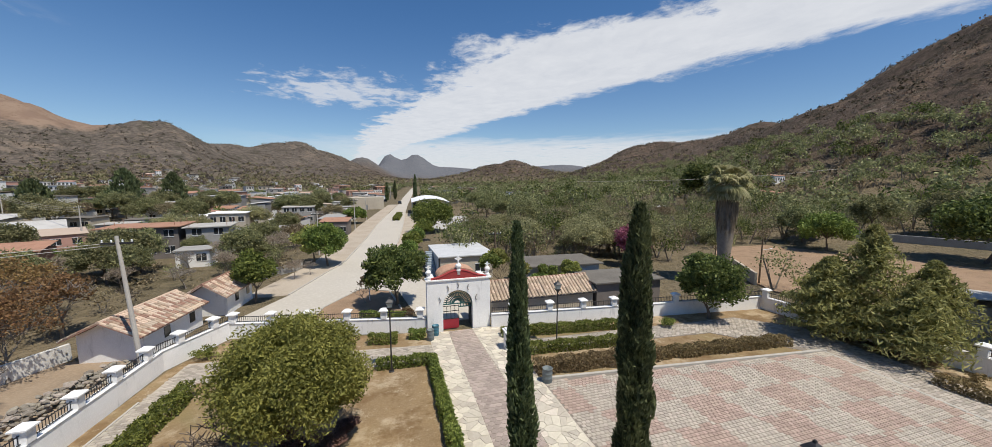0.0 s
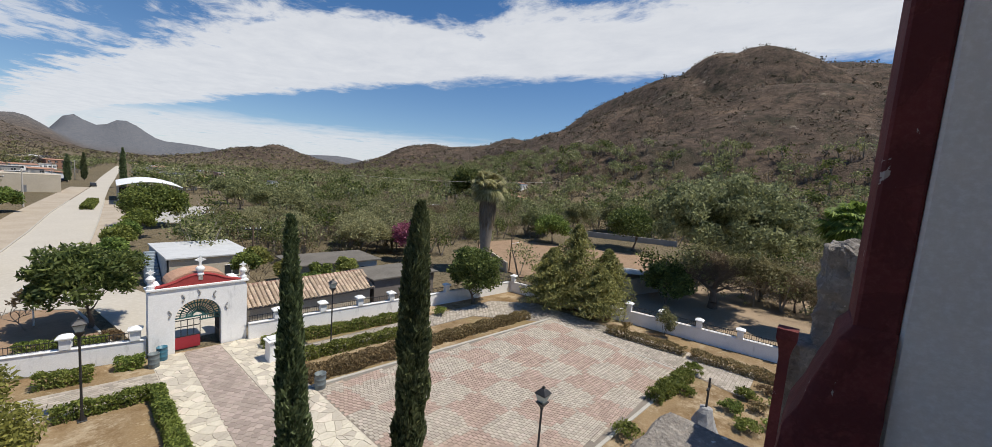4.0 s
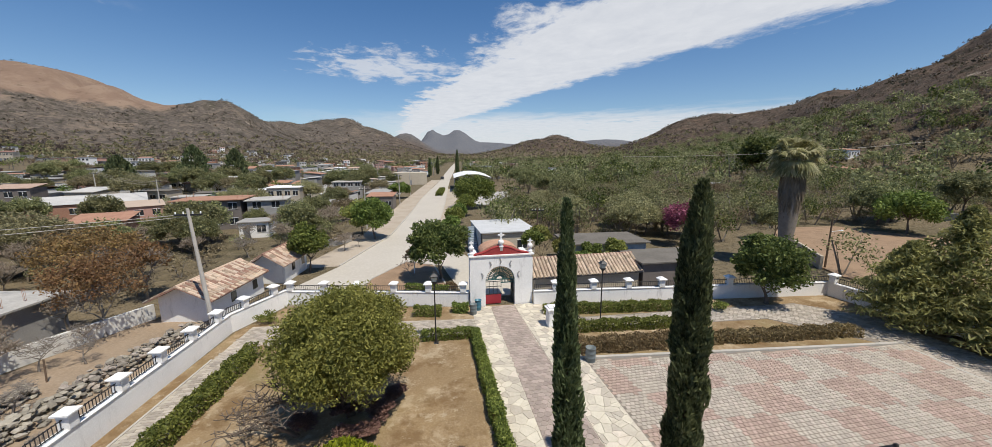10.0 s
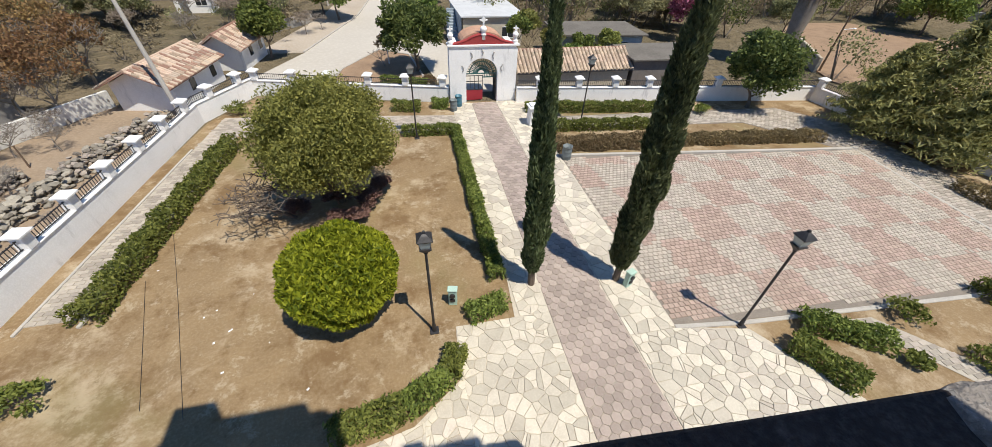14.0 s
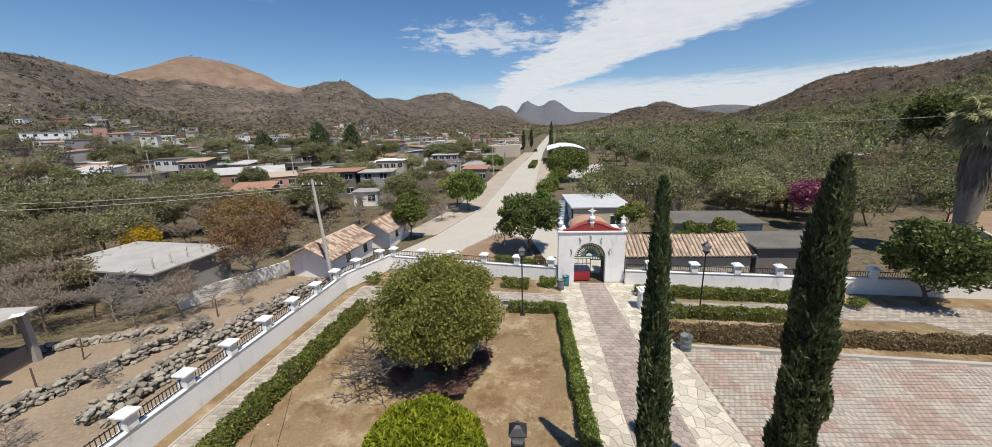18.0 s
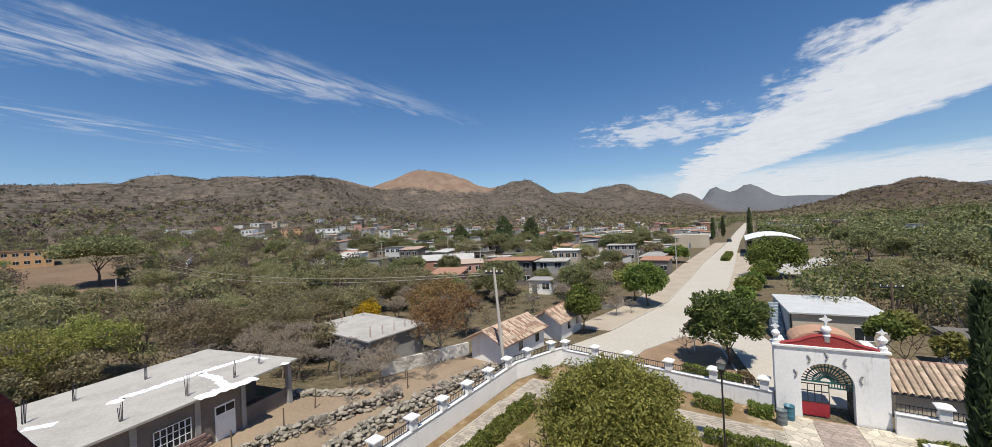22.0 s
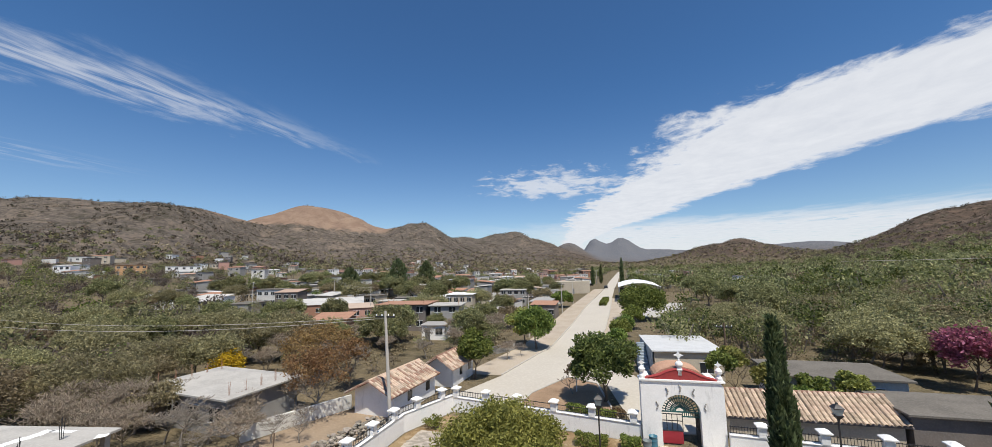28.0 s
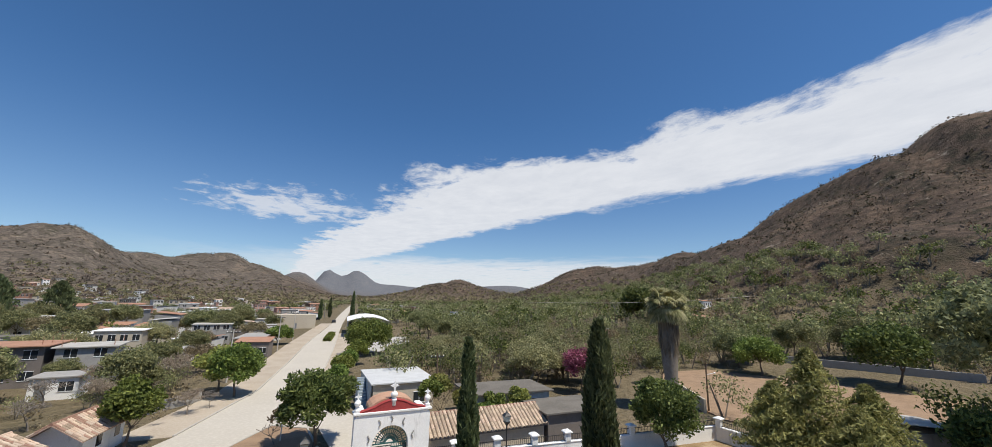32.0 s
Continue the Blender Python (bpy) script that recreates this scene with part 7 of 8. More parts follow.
rng = np.random.default_rng(900)
P = spots(rng, 1, (-60, -40), (40, 60))[0]
protos = {}
for key, args in {
    "green": ((-34, 62), "leafy green tree between village houses", 6.5, (3.4, 3.2, 2.6), leaf_olive, 11000, 80, 0.15),
    "olive": ((-46, 46), "dusty feathery tree on dry ground", 6.2, (4.0, 3.8, 2.3), leaf_thicket, 12000, 110, 0.13),
    "dusty": ((-40, 50), "grey-brown half-bare dry-season tree", 5.6, (3.4, 3.2, 2.2), leaf_dusty, 6000, 70, 0.14),
}.items():
    (x, y), label, hh, rad, leaf, nn, cl, sz = args
    protos[key] = tree("village_tree", (x, y, 0), label, hh, rad, leaf, n=nn, clumps=cl, size=sz, base=0.17, seed=200 + len(protos), group="village trees", levels=3, clump=0.26, fill=0.5)
twigs = thing("bare_tree", (-36.5, 24.5, 0), "leafless grey tree with fine twigs", "tree", "bare trees")
part("trunk", limb_mesh("trunk", np.random.default_rng(210), 6.4, 0.85, bare_twig, 0.15, 0.3, 5, 4, rise=0.5, sides=4), None, twigs)
twigs2 = thing("bare_tree", (-29, 23.8, 0), "leafless pale tree with crooked boughs", "tree", "bare trees")
part("trunk", limb_mesh("trunk", np.random.default_rng(211), 5.2, 1.0, bark_pale, 0.14, 0.32, 4, 4, rise=0.45, sides=4), None, twigs2)
spread(protos["green"], spots(rng, 26, (-80, -18), (45, 84), 0.6, 1.05) + spots(rng, 46, (-150, -12), (84, 210), 0.8, 1.35, clear=8.0))
spread(protos["olive"], spots(rng, 34, (-110, -32), (0, 60), 0.7, 1.2) + spots(rng, 20, (-140, -12), (84, 200), 0.8, 1.3) + spots(rng, 10, (24, 60), (38, 80), 0.7, 1.1))
spread(protos["dusty"], spots(rng, 16, (-95, -30), (4, 62), 0.7, 1.1) + spots(rng, 16, (-130, -12), (64, 180), 0.8, 1.2) + spots(rng, 10, (30, 75), (38, 90), 0.7, 1.1))
spread(twigs, spots(rng, 26, (-80, -25), (20, 66), 0.55, 1.0) + [(-15.5, 66, 1.1, 40), (-20, 58, 0.8, 100), (-11.0, 53.5, 0.6, 10), (-23, 66, 0.9, 200)])
spread(twigs2, spots(rng, 24, (-76, -25), (20, 62), 0.55, 1.0) + [(-22.5, 52.5, 0.8, 70), (-26, 62, 0.9, 150), (-9.4, 55.5, 0.55, 10)])


for k, (x, y, h_, leaf) in enumerate(((-46, 8, 7.2, leaf_fine), (-52, 14, 6.4, leaf_fine), (-44, 1.0, 6.0, leaf_fine), (-47, 21, 6.6, leaf_dusty), (-43, 27, 6.2, leaf_thicket), (-60, 9, 6.8, leaf_olive), (-48, 36, 6.0, leaf_thicket))):
    tree("thicket_tree", (x, y, 0), "spreading feathery tree behind the slab-roofed house", h_, (4.6, 4.4, 2.9), leaf, bark_pale, n=17000, clumps=130, size=0.125, base=0.2, seed=300 + k, group="thicket trees", levels=4, clump=0.24, fill=0.6, slim=0.35, low=h_ * 0.56)
spread(twigs, [(-41, 24, 1.0, 10), (-38.5, 21.5, 0.9, 80), (-34.5, 22.0, 0.8, 150), (-48, 26, 1.1, 220), (-36, 25.5, 0.9, 300), (-55, 24, 1.1, 40), (-27.5, 27.5, 0.7, 60)])
spread(protos["olive"], [(61, 5, 1.1, 90), (59, -4, 0.9, 200), (72, 12, 1.1, 10), (16, 70, 0.8, 0), (22, 75, 0.8, 90), (28, 71, 0.8, 200), (20, 82, 0.8, 300), (26, 84, 0.8, 40)])
spread(protos["green"], [(50.5, 47, 0.9, 10), (78, 53, 1.2, 120), (84, 55, 1.1, 30), (99, 54, 1.3, 60), (108, 46, 1.4, 150), (109, 36, 1.3, 210), (33, 88, 1.2, 0), (37, 98, 1.3, 70), (34.5, 108, 1.2, 140), (33.5, 122, 1.3, 220), (35, 140, 1.3, 300)])
spread(protos["dusty"], [(66, 12, 1.0, 130), (59, 1, 0.9, 220), (54, -7, 0.8, 20), (69, 3, 1.1, 100)])
spread(twigs2, [(-21.6, 12.5, 0.42, 30), (-22.2, 17.0, 0.4, 130), (-21.0, 21.5, 0.5, 250), (-21.4, 26.5, 0.5, 10), (-22.8, 29.0, 0.55, 80), (-23.5, 26.0, 0.6, 300), (-17.4, 18.5, 0.25, 200), (-23.0, 20.0, 0.35, 100)])
spread(twigs2, [(-43.5, 19.5, 1.0, 50), (-39.5, 27.5, 0.9, 120), (-52, 30, 1.1, 190), (-31.5, 24.4, 0.75, 260), (-46, 33, 1.0, 330), (-26.4, 22.8, 0.6, 20)])

# the bare brown field on the western rise
FV, FF = [], []
for i in range(25):
    for k in range(13):
        r_, a_ = 122 + 3.4 * i, radians(-80 + 0.62 * k + 0.4 * math.sin(i * 0.9))
        x_, y_ = r_ * math.sin(a_), r_ * math.cos(a_)
        FV.append((x_, y_, float(land_z(x_, y_)) + 0.22 + 0.08 * math.sin(i * 1.7 + k)))
for i in range(24):
    FF += [(i * 13 + k, i * 13 + k + 1, i * 13 + k + 14, i * 13 + k + 13) for k in range(12)]
alone("dry_field", raw("dry_field", FV, FF, field_soil, smooth=True), None, "bare brown field beyond the western trees", "field", "structure")
tree("umbrella_tree", on_land(-144, 40.6), "wide dark flat-crowned tree in the brown field", 13.5, (10.0, 9.6, 4.4), leaf_olive, n=22000, clumps=110, size=0.34, base=0.5, seed=401, trunk=0.36, low=9.4, flat=0.5)
copy_thing(twigs2, pose(-150, 62, float(land_z(-150, 62)), 0, 0, 30) @ Matrix.Scale(1.9, 4))
copy_thing(twigs, pose(-96, 27, float(land_z(-96, 27)), 0, 0, 30) @ Matrix.Scale(0.8, 4))
sheet_of("bare_yard", [(39.6, -14), (37.6, 28), (47, 22), (62, 24), (70, 10), (66, -14)], 0.0, 0.1, soil, "sunlit bare earth behind the side wall", "ground")
alone("field_wall", box(bmesh.new(), (0, -0.2, -0.3), (40, 0.2, 1.4), 0.03), pale_wall, "long pale wall behind the brown field", "wall", "structure", at=(-172, 74, 5.2), rz=-25)

# ---- woods and scrub, too many to count ----
def wood(name, rng, P, sizes, per, leaf, label, leaf_size, tall=0.8, trunk=True):
    """A wood as one mesh: clumped crowns over thin stems."""
    n = len(P)
    z = land_z(P[:, 0], P[:, 1])
    s = sizes[:, None, None]
    u = rng.normal(size=(n, 10, 3))
    u /= np.linalg.norm(u, axis=2)[..., None]
    u[..., 2] = np.where(u[..., 2] < -0.3, -u[..., 2], u[..., 2])
    c = u * (1 - 0.8 * rng.random((n, 10, 1)) ** 1.5) * 0.72
    k = rng.integers(0, 10, (n, per))
    w = rng.normal(size=(n, per, 3))
    w *= (rng.random((n, per, 1)) ** 0.4 * 0.48) / np.linalg.norm(w, axis=2)[..., None]
    p = (np.take_along_axis(c, k[..., None].repeat(3, 2), 1) + w) * s * np.array([1, 1, tall])
    p += np.stack([P[:, 0], P[:, 1], z + sizes * (tall + 0.1)], 1)[:, None]
    flat = p.reshape(-1, 3)
    q = leaf_quads(rng, flat, 1.0, 0.55) - flat[:, None]
    V = [q * (leaf_size * sizes).repeat(per)[:, None, None] + flat[:, None]]
    I = [np.zeros(n * per, int)]
    if trunk:
        a0 = np.stack([P[:, 0], P[:, 1], z - 0.2], 1)
        for t in range(3):
            w = P[:, 0] + t * 1.1
            d = np.stack([np.cos(w), np.sin(w), 0 * w], 1) * (0.045 * sizes)[:, None]
            b0 = a0 + np.stack([np.cos(3 * w) * 0.45, np.sin(3 * w) * 0.45, 1.3 + 0 * w], 1) * sizes[:, None]
            V.append(np.stack([a0 - d, a0 + d, b0 + d * 0.4, b0 - d * 0.4], 1))
            I.append(np.ones(n, int))
    return alone(name, quads(name, np.concatenate(V), [leaf, bark_pale], np.concatenate(I)), None, label, "trees", "stuff")


HOUSES = np.array(placed)


def clear_of(x, y):
    """Where trees may stand: off the street, the yards and the houses."""
    axis = np.interp(y, [0, 147, 335, 560, 900], [-4, 5.5, 23, 45, 75])
    ok = (np.abs(x - axis) > 11) | (y > 560)
    for xa, xb, ya, yb in ((-20, 42, -10, 38), (-45, -20, 2, 36), (10, 34, 86, 168), (4, 31, 30, 52), (38, 54, -12, 22), (43, 101, 18, 54), (-24, -11, 36, 50)):
        ok &= ~((x > xa) & (x < xb) & (y > ya) & (y < yb))
    az = np.degrees(np.arctan2(x, y))
    r0 = np.hypot(x, y)
    ok &= ~((az > -79.5) & (az < -73) & (r0 > 112) & (r0 < 200))
    for a, b, r in HOUSES:
        ok &= ~((np.abs(x - a) < r) & (np.abs(y - b) < r))
    return ok


def field(rng, n, near, far, test, lean=1.0, half=2.0):
    """n places between two distances, thinning out with distance by lean."""
    out, have = [], 0
    while have < n:
        r = (near ** lean + rng.random(20000) * (far ** lean - near ** lean)) ** (1 / lean)
        a = rng.uniform(-half, half, 20000)
        x, y = r * np.sin(a), r * np.cos(a)
        ok = clear_of(x, y)
        x, y = x[ok], y[ok]
        ok = test(x, y, land_z(x, y))
        out.append(np.stack([x[ok], y[ok]], 1))
        have += int(ok.sum())
    return np.concatenate(out)[:n]


rng = np.random.default_rng(500)
EAST, WEST = lambda x, y, z: (x > 8) & (z < 38), lambda x, y, z: (x < -12) & (z < 60)
FARWEST = lambda x, y, z: (x < -50) & (y < -0.9 * x) & (y > -0.05 * x - 20) & ~((np.abs(x + 104) < 26) & (np.abs(y - 30) < 9))
for nm, side, leaf, n, near, far, lo, hi, per, ls, words in (
    ("east_wood", EAST, leaf_olive, 380, 48, 150, 1.8, 4.2, 520, 0.05, "olive-green woodland near the churchyard"),
    ("east_dry_wood", EAST, leaf_dusty, 220, 48, 150, 1.4, 3.2, 380, 0.052, "dusty dry-season thicket near the churchyard"),
    ("east_green_wood", EAST, leaf_dark, 170, 48, 160, 1.8, 4.6, 520, 0.055, "dark green leafy trees near the churchyard"),
    ("valley_wood", EAST, leaf_olive, 1700, 130, 620, 2.2, 5.0, 120, 0.12, "olive-green woodland filling the valley"),
    ("valley_dry_wood", EAST, leaf_dusty, 800, 140, 480, 1.8, 4.0, 100, 0.12, "grey-brown dry-season woodland in the valley"),
    ("valley_green_wood", EAST, leaf_dark, 460, 140, 520, 2.0, 5.4, 120, 0.12, "dark green leafy trees in the valley"),
    ("west_wood", WEST, leaf_olive, 130, 50, 150, 1.1, 2.6, 420, 0.055, "green trees between the nearer houses"),
    ("west_dry_wood", WEST, leaf_dusty, 170, 46, 170, 1.0, 2.4, 320, 0.055, "dry grey-brown trees between the nearer houses"),
    ("west_green_wood", WEST, leaf_garden, 150, 60, 230, 1.2, 2.9, 280, 0.075, "dark green trees between the nearer houses"),
    ("slope_wood", WEST, leaf_olive, 430, 140, 560, 1.4, 3.3, 110, 0.12, "green trees between the farther houses"),
    ("slope_green_wood", WEST, leaf_garden, 380, 140, 560, 1.5, 3.4, 110, 0.12, "dark green trees between the farther houses"),
    ("far_west_wood", FARWEST, leaf_olive, 420, 60, 330, 1.8, 4.2, 200, 0.085, "green trees over the western fields"),
    ("far_west_grey_wood", FARWEST, leaf_grey, 420, 60, 330, 1.6, 3.6, 200, 0.085, "bare grey trees over the western fields"),
    ("slope_dry_wood", WEST, leaf_dusty, 330, 140, 620, 1.2, 2.8, 100, 0.12, "dry trees between the farther houses"),
):
    P = field(rng, n, near, far, side, 1.25)
    wood(nm, rng, P, rng.uniform(lo, hi, n), per, leaf, words, ls)
for nm, side, leaf, n, near, far, words in (("east_brush", EAST, leaf_dusty, 1500, 44, 170, "low dry brush under the eastern trees"), ("east_green_brush", EAST, leaf_olive, 1100, 44, 170, "low green brush under the eastern trees"), ("west_brush", WEST, leaf_dusty, 1300, 40, 170, "low dry brush between the western trees"), ("west_grey_brush", WEST, leaf_grey, 500, 40, 170, "low leafless brush between the western trees")):
    P = field(rng, n, near, far, side, 1.2)
    wood(nm, rng, P, rng.uniform(0.5, 1.35, n), 60, leaf, words, 0.13, tall=0.75, trunk=False)
FAR = lambda x, y, z: z < 45
for nm, leaf, n, words in (("far_wood", leaf_olive, 2600, "far olive-green trees over the valley floor"), ("far_dry_wood", leaf_dusty, 2800, "far dusty trees over the valley floor"), ("far_grey_wood", leaf_grey, 2000, "far leafless thicket over the valley floor")):
    P = field(rng, n, 380, 1150, FAR, 1.3)
    wood(nm, rng, P, rng.uniform(1.8, 4.4, n), 26, leaf, words, 0.26, trunk=False)


gx, gy = np.meshgrid(np.linspace(-930, -570, 60), np.linspace(690, 1070, 60))
CREST = float(land_z(gx, gy).max())


def scrub(name, rng, n, leaf, label, lo, hi, per=9):
    """Bushes over the hillsides, as one mesh, thick in the gullies."""
    def test(x, y, z):
        patch = np.sin(x * 0.019 + 2 * np.sin(y * 0.011)) * np.sin(y * 0.023 + 1.5 * np.sin(x * 0.013)) + 0.5 * np.sin(x * 0.05 + y * 0.043)
        tan = (np.hypot(x + 744, y - 868) < 270) & (z + 0.09 * (x + 754) > 118) & (z < CREST - 6)
        return (z > 9) & ~tan & (rng.random(len(x)) < np.clip(0.55 + 0.55 * patch, 0.12, 1))
    P = field(rng, n, 130, 1500, test, 1.25)
    z = land_z(P[:, 0], P[:, 1])
    s = rng.uniform(lo, hi, n) * np.clip(np.hypot(P[:, 0], P[:, 1]) / 420, 0.65, 0.95)
    u = rng.normal(size=(n, per, 3)) * np.array([0.45, 0.45, 0.3]) * s[:, None, None]
    c = (np.stack([P[:, 0], P[:, 1], z + s * 0.35], 1)[:, None] + u).reshape(-1, 3)
    q = (leaf_quads(rng, c, 1.0, 0.6) - c[:, None]) * np.repeat(s, per)[:, None, None] * 0.34 + c[:, None]
    return alone(name, quads(name, q, leaf), None, label, "scrub", "stuff")


rng = np.random.default_rng(600)
scrub("hill_scrub", rng, 30000, leaf_grey, "grey leafless scrub over the dry hillsides", 1.3, 3.2, 8)
scrub("hill_bushes", rng, 5000, leaf_brown, "dusty bushes over the dry hillsides", 1.3, 3.0)
scrub("hill_green", rng, 9000, leaf_hill, "dark green bushes on the hillsides", 1.6, 3.6, 12)

# ---- paving of the churchyard: beds first, then the single stones ----
sheet_of("path_bed", [(2.9, 5.0), (9.5, 4.2), (9.5, 30.6), (3.4, 30.6), (3.4, 11)], 0.02, 0.1, mortar, "pale mortar bed under the flagstones", "pavement")
sheet_of("apron_bed", [(0.85, 9.0), (3.1, 8.9), (9.3, 7.4), (12.4, 6.7), (14.4, 3.4), (14.4, 0.8), (-3.6, 1.2), (-3.4, 5.0), (-1.0, 5.5), (0.7, 6.8)], 0.017, 0.1, mortar, "pale mortar bed before the church", "pavement")
sheet_of("plaza_bed", [(9.4, 7.35), (30.1, 5.9), (31.5, 18.6), (9.4, 21.0)], 0.018, 0.1, dark_joint, "sandy bed of the paved square", "pavement")
sheet_of("walk_bed", [(-15.0, 12.0), (-13.05, 12.0), (-11.6, 27.0), (-0.6, 25.95), (3.4, 25.8), (3.4, 28.4), (-1.0, 28.9), (-13.3, 30.2), (-13.8, 25.2)], 0.015, 0.1, joint_stuff, "sandy bed of the paved walk", "pavement")
sheet_of("east_walk_bed", [(9.5, 25.2), (26, 23.9), (30, 19.2), (30.3, 5.7), (29.4, 2.0), (34.4, 2.0), (34.6, 22.5), (31, 26.2), (9.5, 27.2)], 0.014, 0.1, dark_joint, "sandy bed of the side walk", "pavement")
sheet_of("garden_walk_bed", [(16.9, 6.3), (18.0, 6.2), (21.6, 1.8), (20.0, 1.8)], 0.016, 0.1, joint_stuff, "sandy bed of a narrow garden path", "pavement")

rng = np.random.default_rng(5)
path = thing("stone_path", (0, 0, 0), "path of hexagonal pavers between strips of pale flagstones", "path", kind="structure")
# hexagons
S = 0.36
hexes = []
for j in range(-2, 92):
    for i in range(10):
        x, y = 4.62 + (i + 0.5 * (j % 2)) * S, 3.6 + j * S * 0.866
        left, right = np.interp(y, [4.4, 30.6], [4.62, 5.1]), np.interp(y, [4.4, 30.6], [7.45, 7.12])
        if left - S * 0.5 < x < right + S * 0.5 and y < 30.7:
            one = [(x + (S / math.sqrt(3) - 0.012) * math.sin(k * math.pi / 3), y + (S / math.sqrt(3) - 0.012) * math.cos(k * math.pi / 3)) for k in range(6)]
            one = clip_poly(clip_poly(one, -1.0, 0.0183, 0.0183 * 4.4 - 4.62), 1.0, 0.0126, 7.45 + 0.0126 * 4.4)
            if len(one) >= 3 and poly_area(one) > 0.015:
                hexes.append(one)
pieces("hex_paver", hexes, 0.0, 0.05, 0.012, hex_stuff, path, 300, (6.0, 6.0), "hex_pavers", "rest of the hexagonal pavers")


# strips of flagstone on both sides of the path, and the apron before the church
ZONES = [
    [(3.45, 9.0), (4.66, 9.0), (5.06, 30.6), (3.45, 30.6)],
    [(7.46, 7.32), (9.42, 7.32), (9.42, 30.6), (7.14, 30.6)],
    [(0.85, 1.2), (4.54, 1.2), (4.66, 9.0), (0.85, 9.0)],
    [(-0.6, 1.2), (0.85, 1.2), (0.85, 6.9), (-0.6, 5.6)],
    [(-3.4, 1.2), (-0.6, 1.2), (-0.6, 5.6), (-2.6, 5.2)],
    [(7.52, 1.2), (14.2, 1.2), (14.0, 3.4), (12.2, 6.72), (9.4, 7.3), (7.48, 7.3)],
]
flags = []
for k, zone in enumerate(ZONES):
    flags += crazy_paving(rng, zone, 0.58 if k < 2 else 0.46, 0.022)
pieces("flagstone", flags, 0.0, 0.055, 0.015, flag_stuff, path, 300, (5.0, 7.5), "flagstones", "rest of the pale flagstones")

# brick square, in a chequer of red and grey fields
plaza = thing("paved_square", (0, 0, 0), "square paved with red and grey blocks in a chequer", "plaza", kind="structure")
B = 0.25
blocks, tone = [], []
for i in range(90):
    for j in range(66):
        x, y = 9.5 + (i + 0.5) * B + 0.5 * B * (j % 2), 5.7 + (j + 0.5) * B
        lo, hi = np.interp(x, [9.4, 30], [7.5, 6.05]), np.interp(x, [9.4, 31.5], [20.9, 18.7])
        if lo + 0.15 < y < hi - 0.15 and x < np.interp(y, [6, 18.6], [29.9, 31.2]):
            b = B / 2 - 0.014
            blocks.append([(x - b, y - b), (x + b, y - b), (x + b, y + b), (x - b, y + b)])
            u, v = (x - 9.4) * 0.985 + (y - 7) * 0.07, (y - 7.2) + (x - 9.4) * 0.07
            wob = 0.3 * noise.noise(Vector((x * 0.6, y * 0.6, 3))) + 0.3 * noise.noise(Vector((x * 2.9, y * 2.9, 8)))
            tone.append(0 if (int((u + wob) // 2.5) + int((v + wob) // 2.5)) % 2 == 0 else 1)
pieces("paving_block", blocks, 0.0, 0.05, 0.012, [plaza_red, plaza_grey], plaza, 300, (11.0, 9.0), "paving_blocks", "rest of the red and grey paving blocks", tone)
kerb([(9.45, 7.35), (12.4, 7.0), (30.1, 5.85)], 0.2, 0.06)
kerb([(9.45, 21.05), (31.4, 18.7)], 0.22, 0.16)
kerb([(30.1, 5.85), (31.3, 18.6)], 0.2, 0.05)

# grey blocks of the walks
walk_side = thing("side_walk", (0, 0, 0), "walk of worn grey paving blocks", "path", kind="structure")
B = 0.4


def inside(x, y, poly):
    c = False
    for (x0, y0), (x1, y1) in zip(poly, poly[1:] + poly[:1]):
        if (y0 > y) != (y1 > y) and x < (x1 - x0) * (y - y0) / (y1 - y0) + x0:
            c = not c
    return c


west_poly = [(-14.95, 12.1), (-13.1, 12.1), (-11.65, 26.9), (-0.6, 25.95), (3.4, 25.85), (3.4, 28.3), (-1.0, 28.8), (-13.2, 30.1), (-13.75, 25.2)]
east_poly = [(9.5, 25.3), (26, 24.0), (30.4, 19.4), (30.5, 5.9), (29.6, 2.1), (34.3, 2.1), (34.5, 22.4), (30.9, 26.0), (9.5, 27.0)]
gar_poly = [(16.95, 6.2), (17.95, 6.15), (21.5, 1.9), (20.1, 1.9)]
blocks = []
for poly, (xa, ya, xb, yb) in ((west_poly, (-15, 12, 3.5, 30.2)), (east_poly, (9.5, 2, 34.8, 27.2)), (gar_poly, (16.5, 1.8, 22, 6.4))):
    for i in range(int((xb - xa) / B) + 1):
        for j in range(int((yb - ya) / (B * 0.55)) + 1):
            x, y = xa + (i + 0.5 + 0.5 * (j % 2)) * B, ya + (j + 0.5) * B * 0.55
            if inside(x, y, poly):
                b, d = B / 2 - 0.014, B * 0.275 - 0.014
                blocks.append([(x - b, y - d), (x + b, y - d), (x + b, y + d), (x - b, y + d)])
pieces("walk_block", blocks, 0.0, 0.04, 0.01, walk_stuff, walk_side, 300, (-13.5, 13.0), "walk_blocks", "rest of the grey walk blocks")
kerb([(-13.0, 11.6), (-11.6, 26.4)], 0.15, 0.1)
kerb([(-15.05, 11.6), (-13.85, 25.4)], 0.12, 0.08)


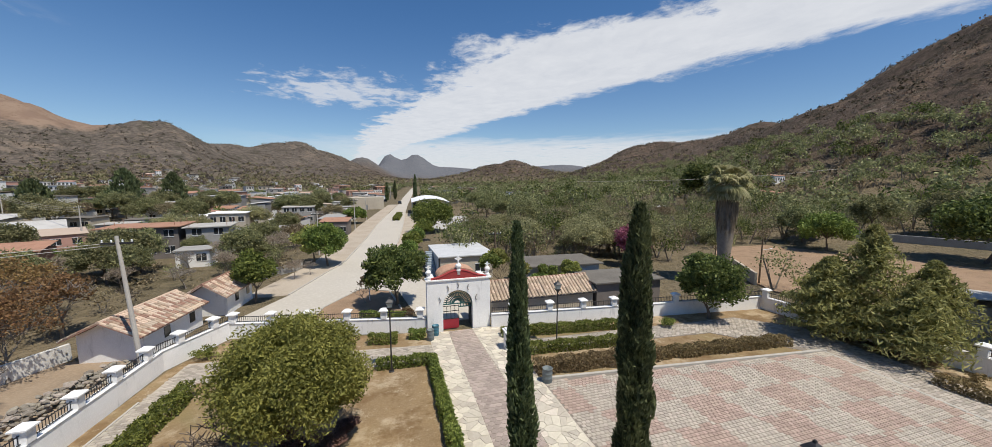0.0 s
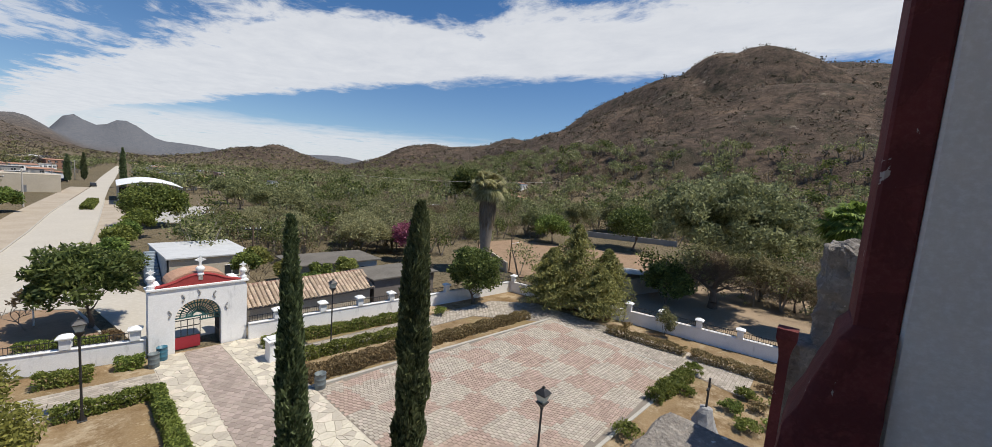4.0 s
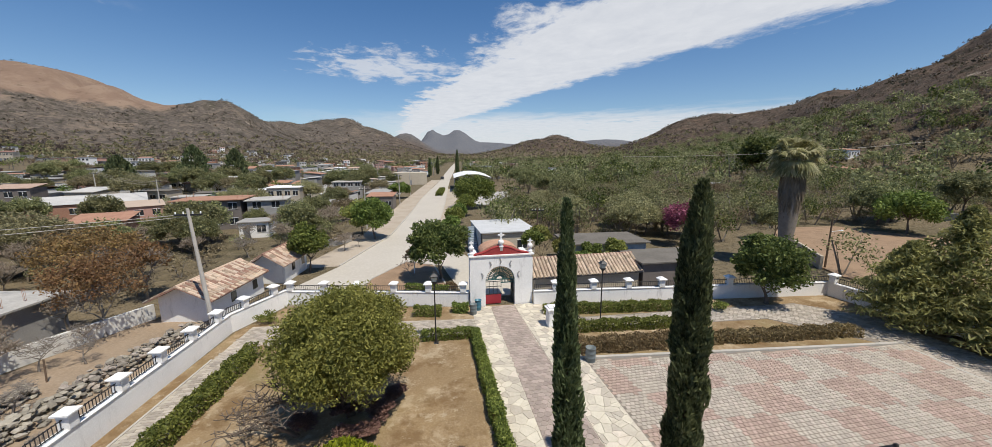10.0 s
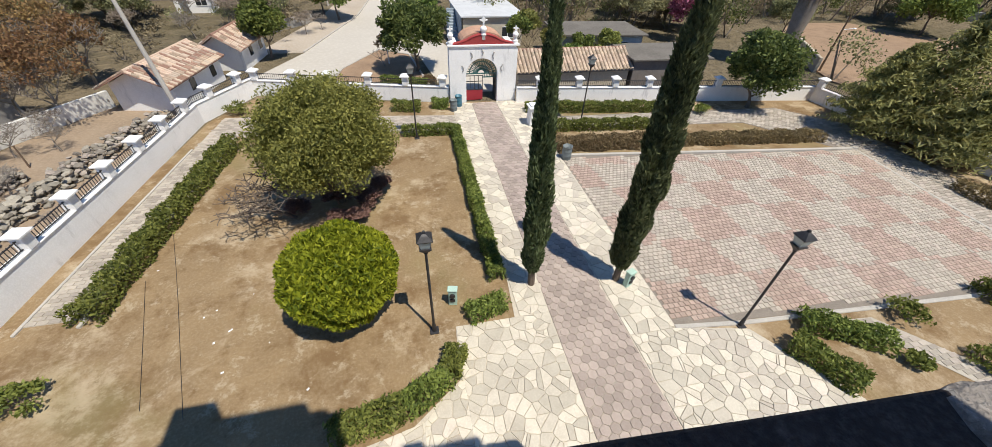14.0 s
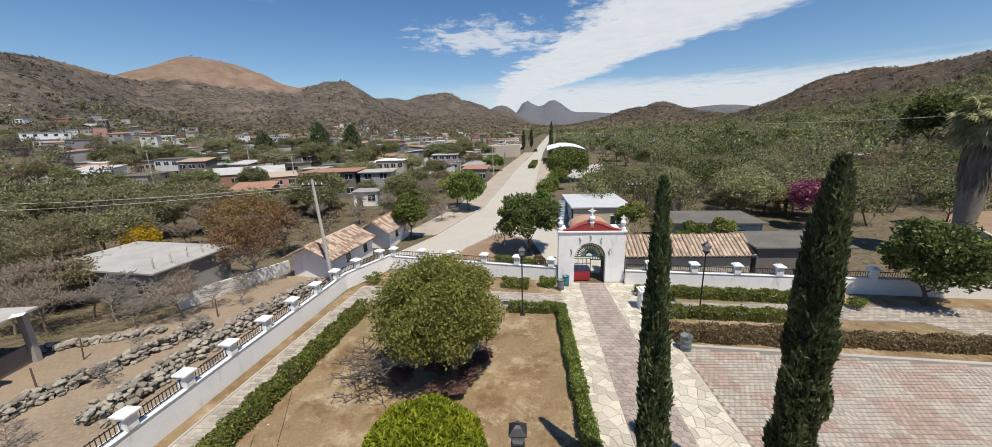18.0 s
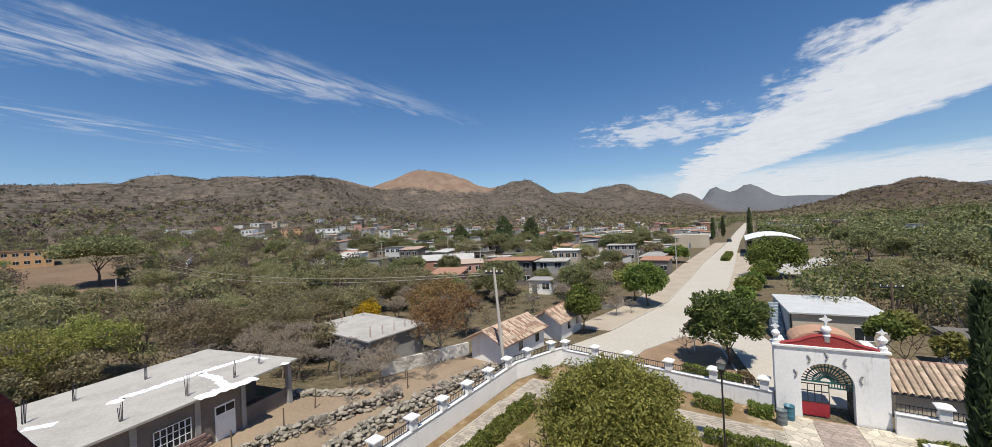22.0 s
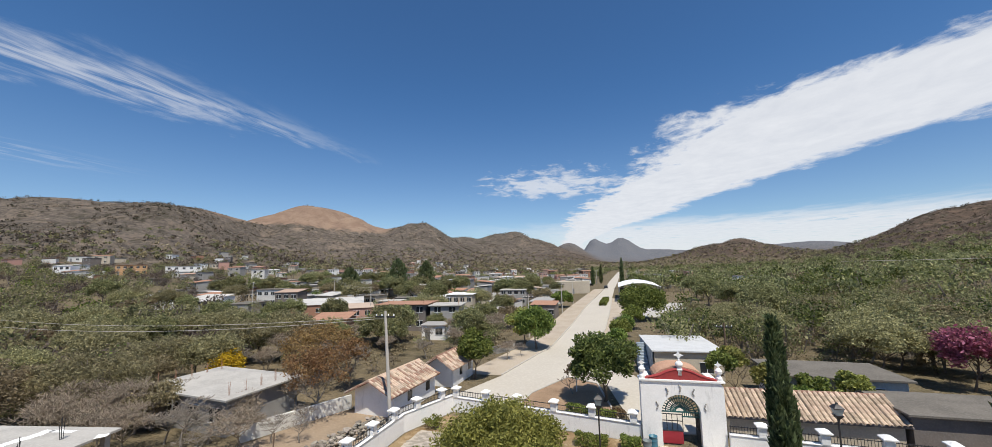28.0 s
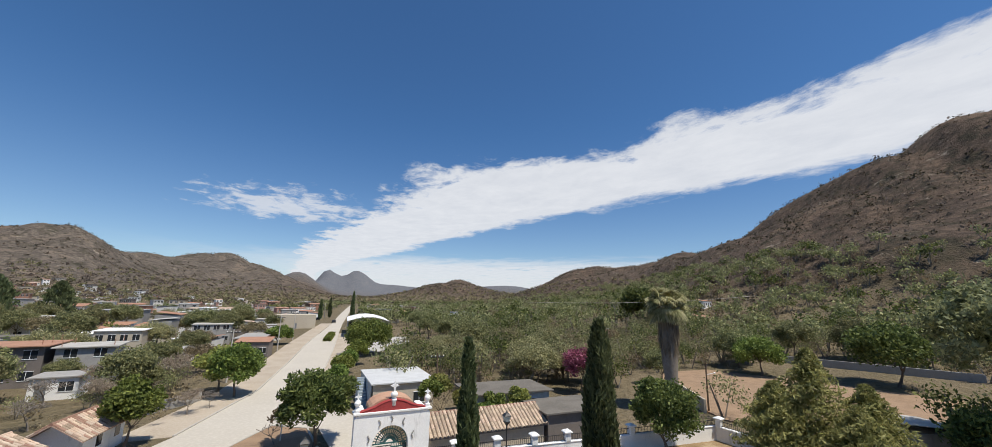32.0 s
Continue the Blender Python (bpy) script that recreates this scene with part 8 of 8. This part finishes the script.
# ---- dry-stone walls west of the churchyard ----
def stone_wall(name, pts, h, w, seed, label, size=0.34):
    t = thing(name, (0, 0, 0), label, "stone wall")
    rng = np.random.default_rng(seed)
    shapes = []
    for k in range(8):
        bm = bmesh.new()
        bmesh.ops.create_icosphere(bm, subdivisions=1, radius=0.5)
        for v in bm.verts:
            v.co = Vector((v.co.x * 1.25, v.co.y, v.co.z * 0.62)) * (1 + 0.4 * noise.noise(v.co * 2.2 + Vector((k * 5, 0, 0))))
        shapes.append(solid("stone", bm, rubble))
    spots = []
    for (x0, y0), (x1, y1) in zip(pts, pts[1:]):
        L = math.hypot(x1 - x0, y1 - y0)
        ux, uy = (x1 - x0) / L, (y1 - y0) / L
        rows = max(1, int(h / (size * 0.5)))
        for r in range(rows):
            n = int(L / (size * 0.8))
            for i in range(n):
                for side in (-1, 0.15, 1):
                    if rng.random() < 0.12 + 0.25 * r / rows:
                        continue
                    s = (i + rng.random()) / n * L
                    o = side * w * 0.5 * (1 - 0.45 * r / rows) * rng.uniform(0.4, 1.1)
                    spots.append((x0 + ux * s - uy * o, y0 + uy * s + ux * o, (r + 0.5) * size * 0.5 * rng.uniform(0.8, 1.1)))
    spots.sort(key=lambda p: math.hypot(p[0] + 10, p[1] - 10))
    V, F = [], []
    for k, p in enumerate(spots):
        m = pose(*p, rng.uniform(-25, 25), rng.uniform(-25, 25), rng.uniform(0, 360)) @ Matrix.Scale(size * rng.uniform(0.75, 1.35), 4)
        if k < 300:
            ob = new("stone", shapes[k % 8])
            ob.parent = t
            ob.matrix_basis = m
        else:
            me = shapes[k % 8]
            o = len(V)
            V += [m @ v.co for v in me.vertices]
            F += [tuple(o + i for i in q.vertices) for q in me.polygons]
    if V:
        ob = new("stones", raw("stones", V, F, rubble))
        ob.parent = t
        tagged(ob, "rest of the tumbled stones", kind="stuff")
    return t


stone_wall("stone_wall", [(-25.2, 8.0), (-24.5, 15.5), (-22.3, 20.8), (-21.6, 23.5)], 0.75, 0.9, 1, "tumbled dry-stone wall of rounded field stones")
stone_wall("stone_wall", [(-19.9, 14.0), (-19.5, 21.0), (-18.6, 26.5), (-17.3, 30.6)], 0.75, 1.7, 2, "collapsed heap of a dry-stone wall beside the white wall", size=0.34)
stone_wall("stone_wall", [(-30.5, 19.8), (-27.0, 21.4), (-24.2, 22.6)], 0.4, 0.8, 3, "low line of field stones")
for k, (x, y) in enumerate(((-25.6, 13.2), (-25.4, 16.3), (-22.0, 24.6), (-26.2, 19.2))):
    bm = bmesh.new()
    tube(bm, (0, 0, -0.1), (0.08 * (k - 1.5), 0.05, 1.4), 0.05, 0.04, 6)
    alone("fence_stake", bm, pole_wood, "crooked wooden fence stake", "stake", group="fence stakes", at=(x, y, 0))
# dry yard west of the wall and the ploughed plots to the east
sheet_of("dirt_yard", [(-30, -4), (-17.2, -4), (-15.0, 29.5), (-17, 33), (-22.5, 33), (-26, 24), (-30, 20)], -0.005, 0.1, soil, "bare pale earth yard beside the slab house", "ground")
sheet_of("ploughed_plot", [(42.5, 31), (48, 46), (60, 55), (92, 53), (98, 31), (78, 17), (60, 15), (47, 20)], 0.12, 0.2, clod, "bare ploughed earth behind the wall", "field")
alone("plot_wall", box(bmesh.new(), (0, -0.15, -0.3), (27, 0.15, 2.1), 0.02), grey_wall, "grey block wall at the end of the ploughed plot", "wall", "structure", at=(101.5, 27, 0), rz=111)
alone("plot_wall", box(bmesh.new(), (0, -0.15, -0.3), (9, 0.15, 1.5), 0.02), tan_wall, "low tan wall beside the ploughed plot", "wall", "structure", at=(43.2, 34.0, 0), rz=58)
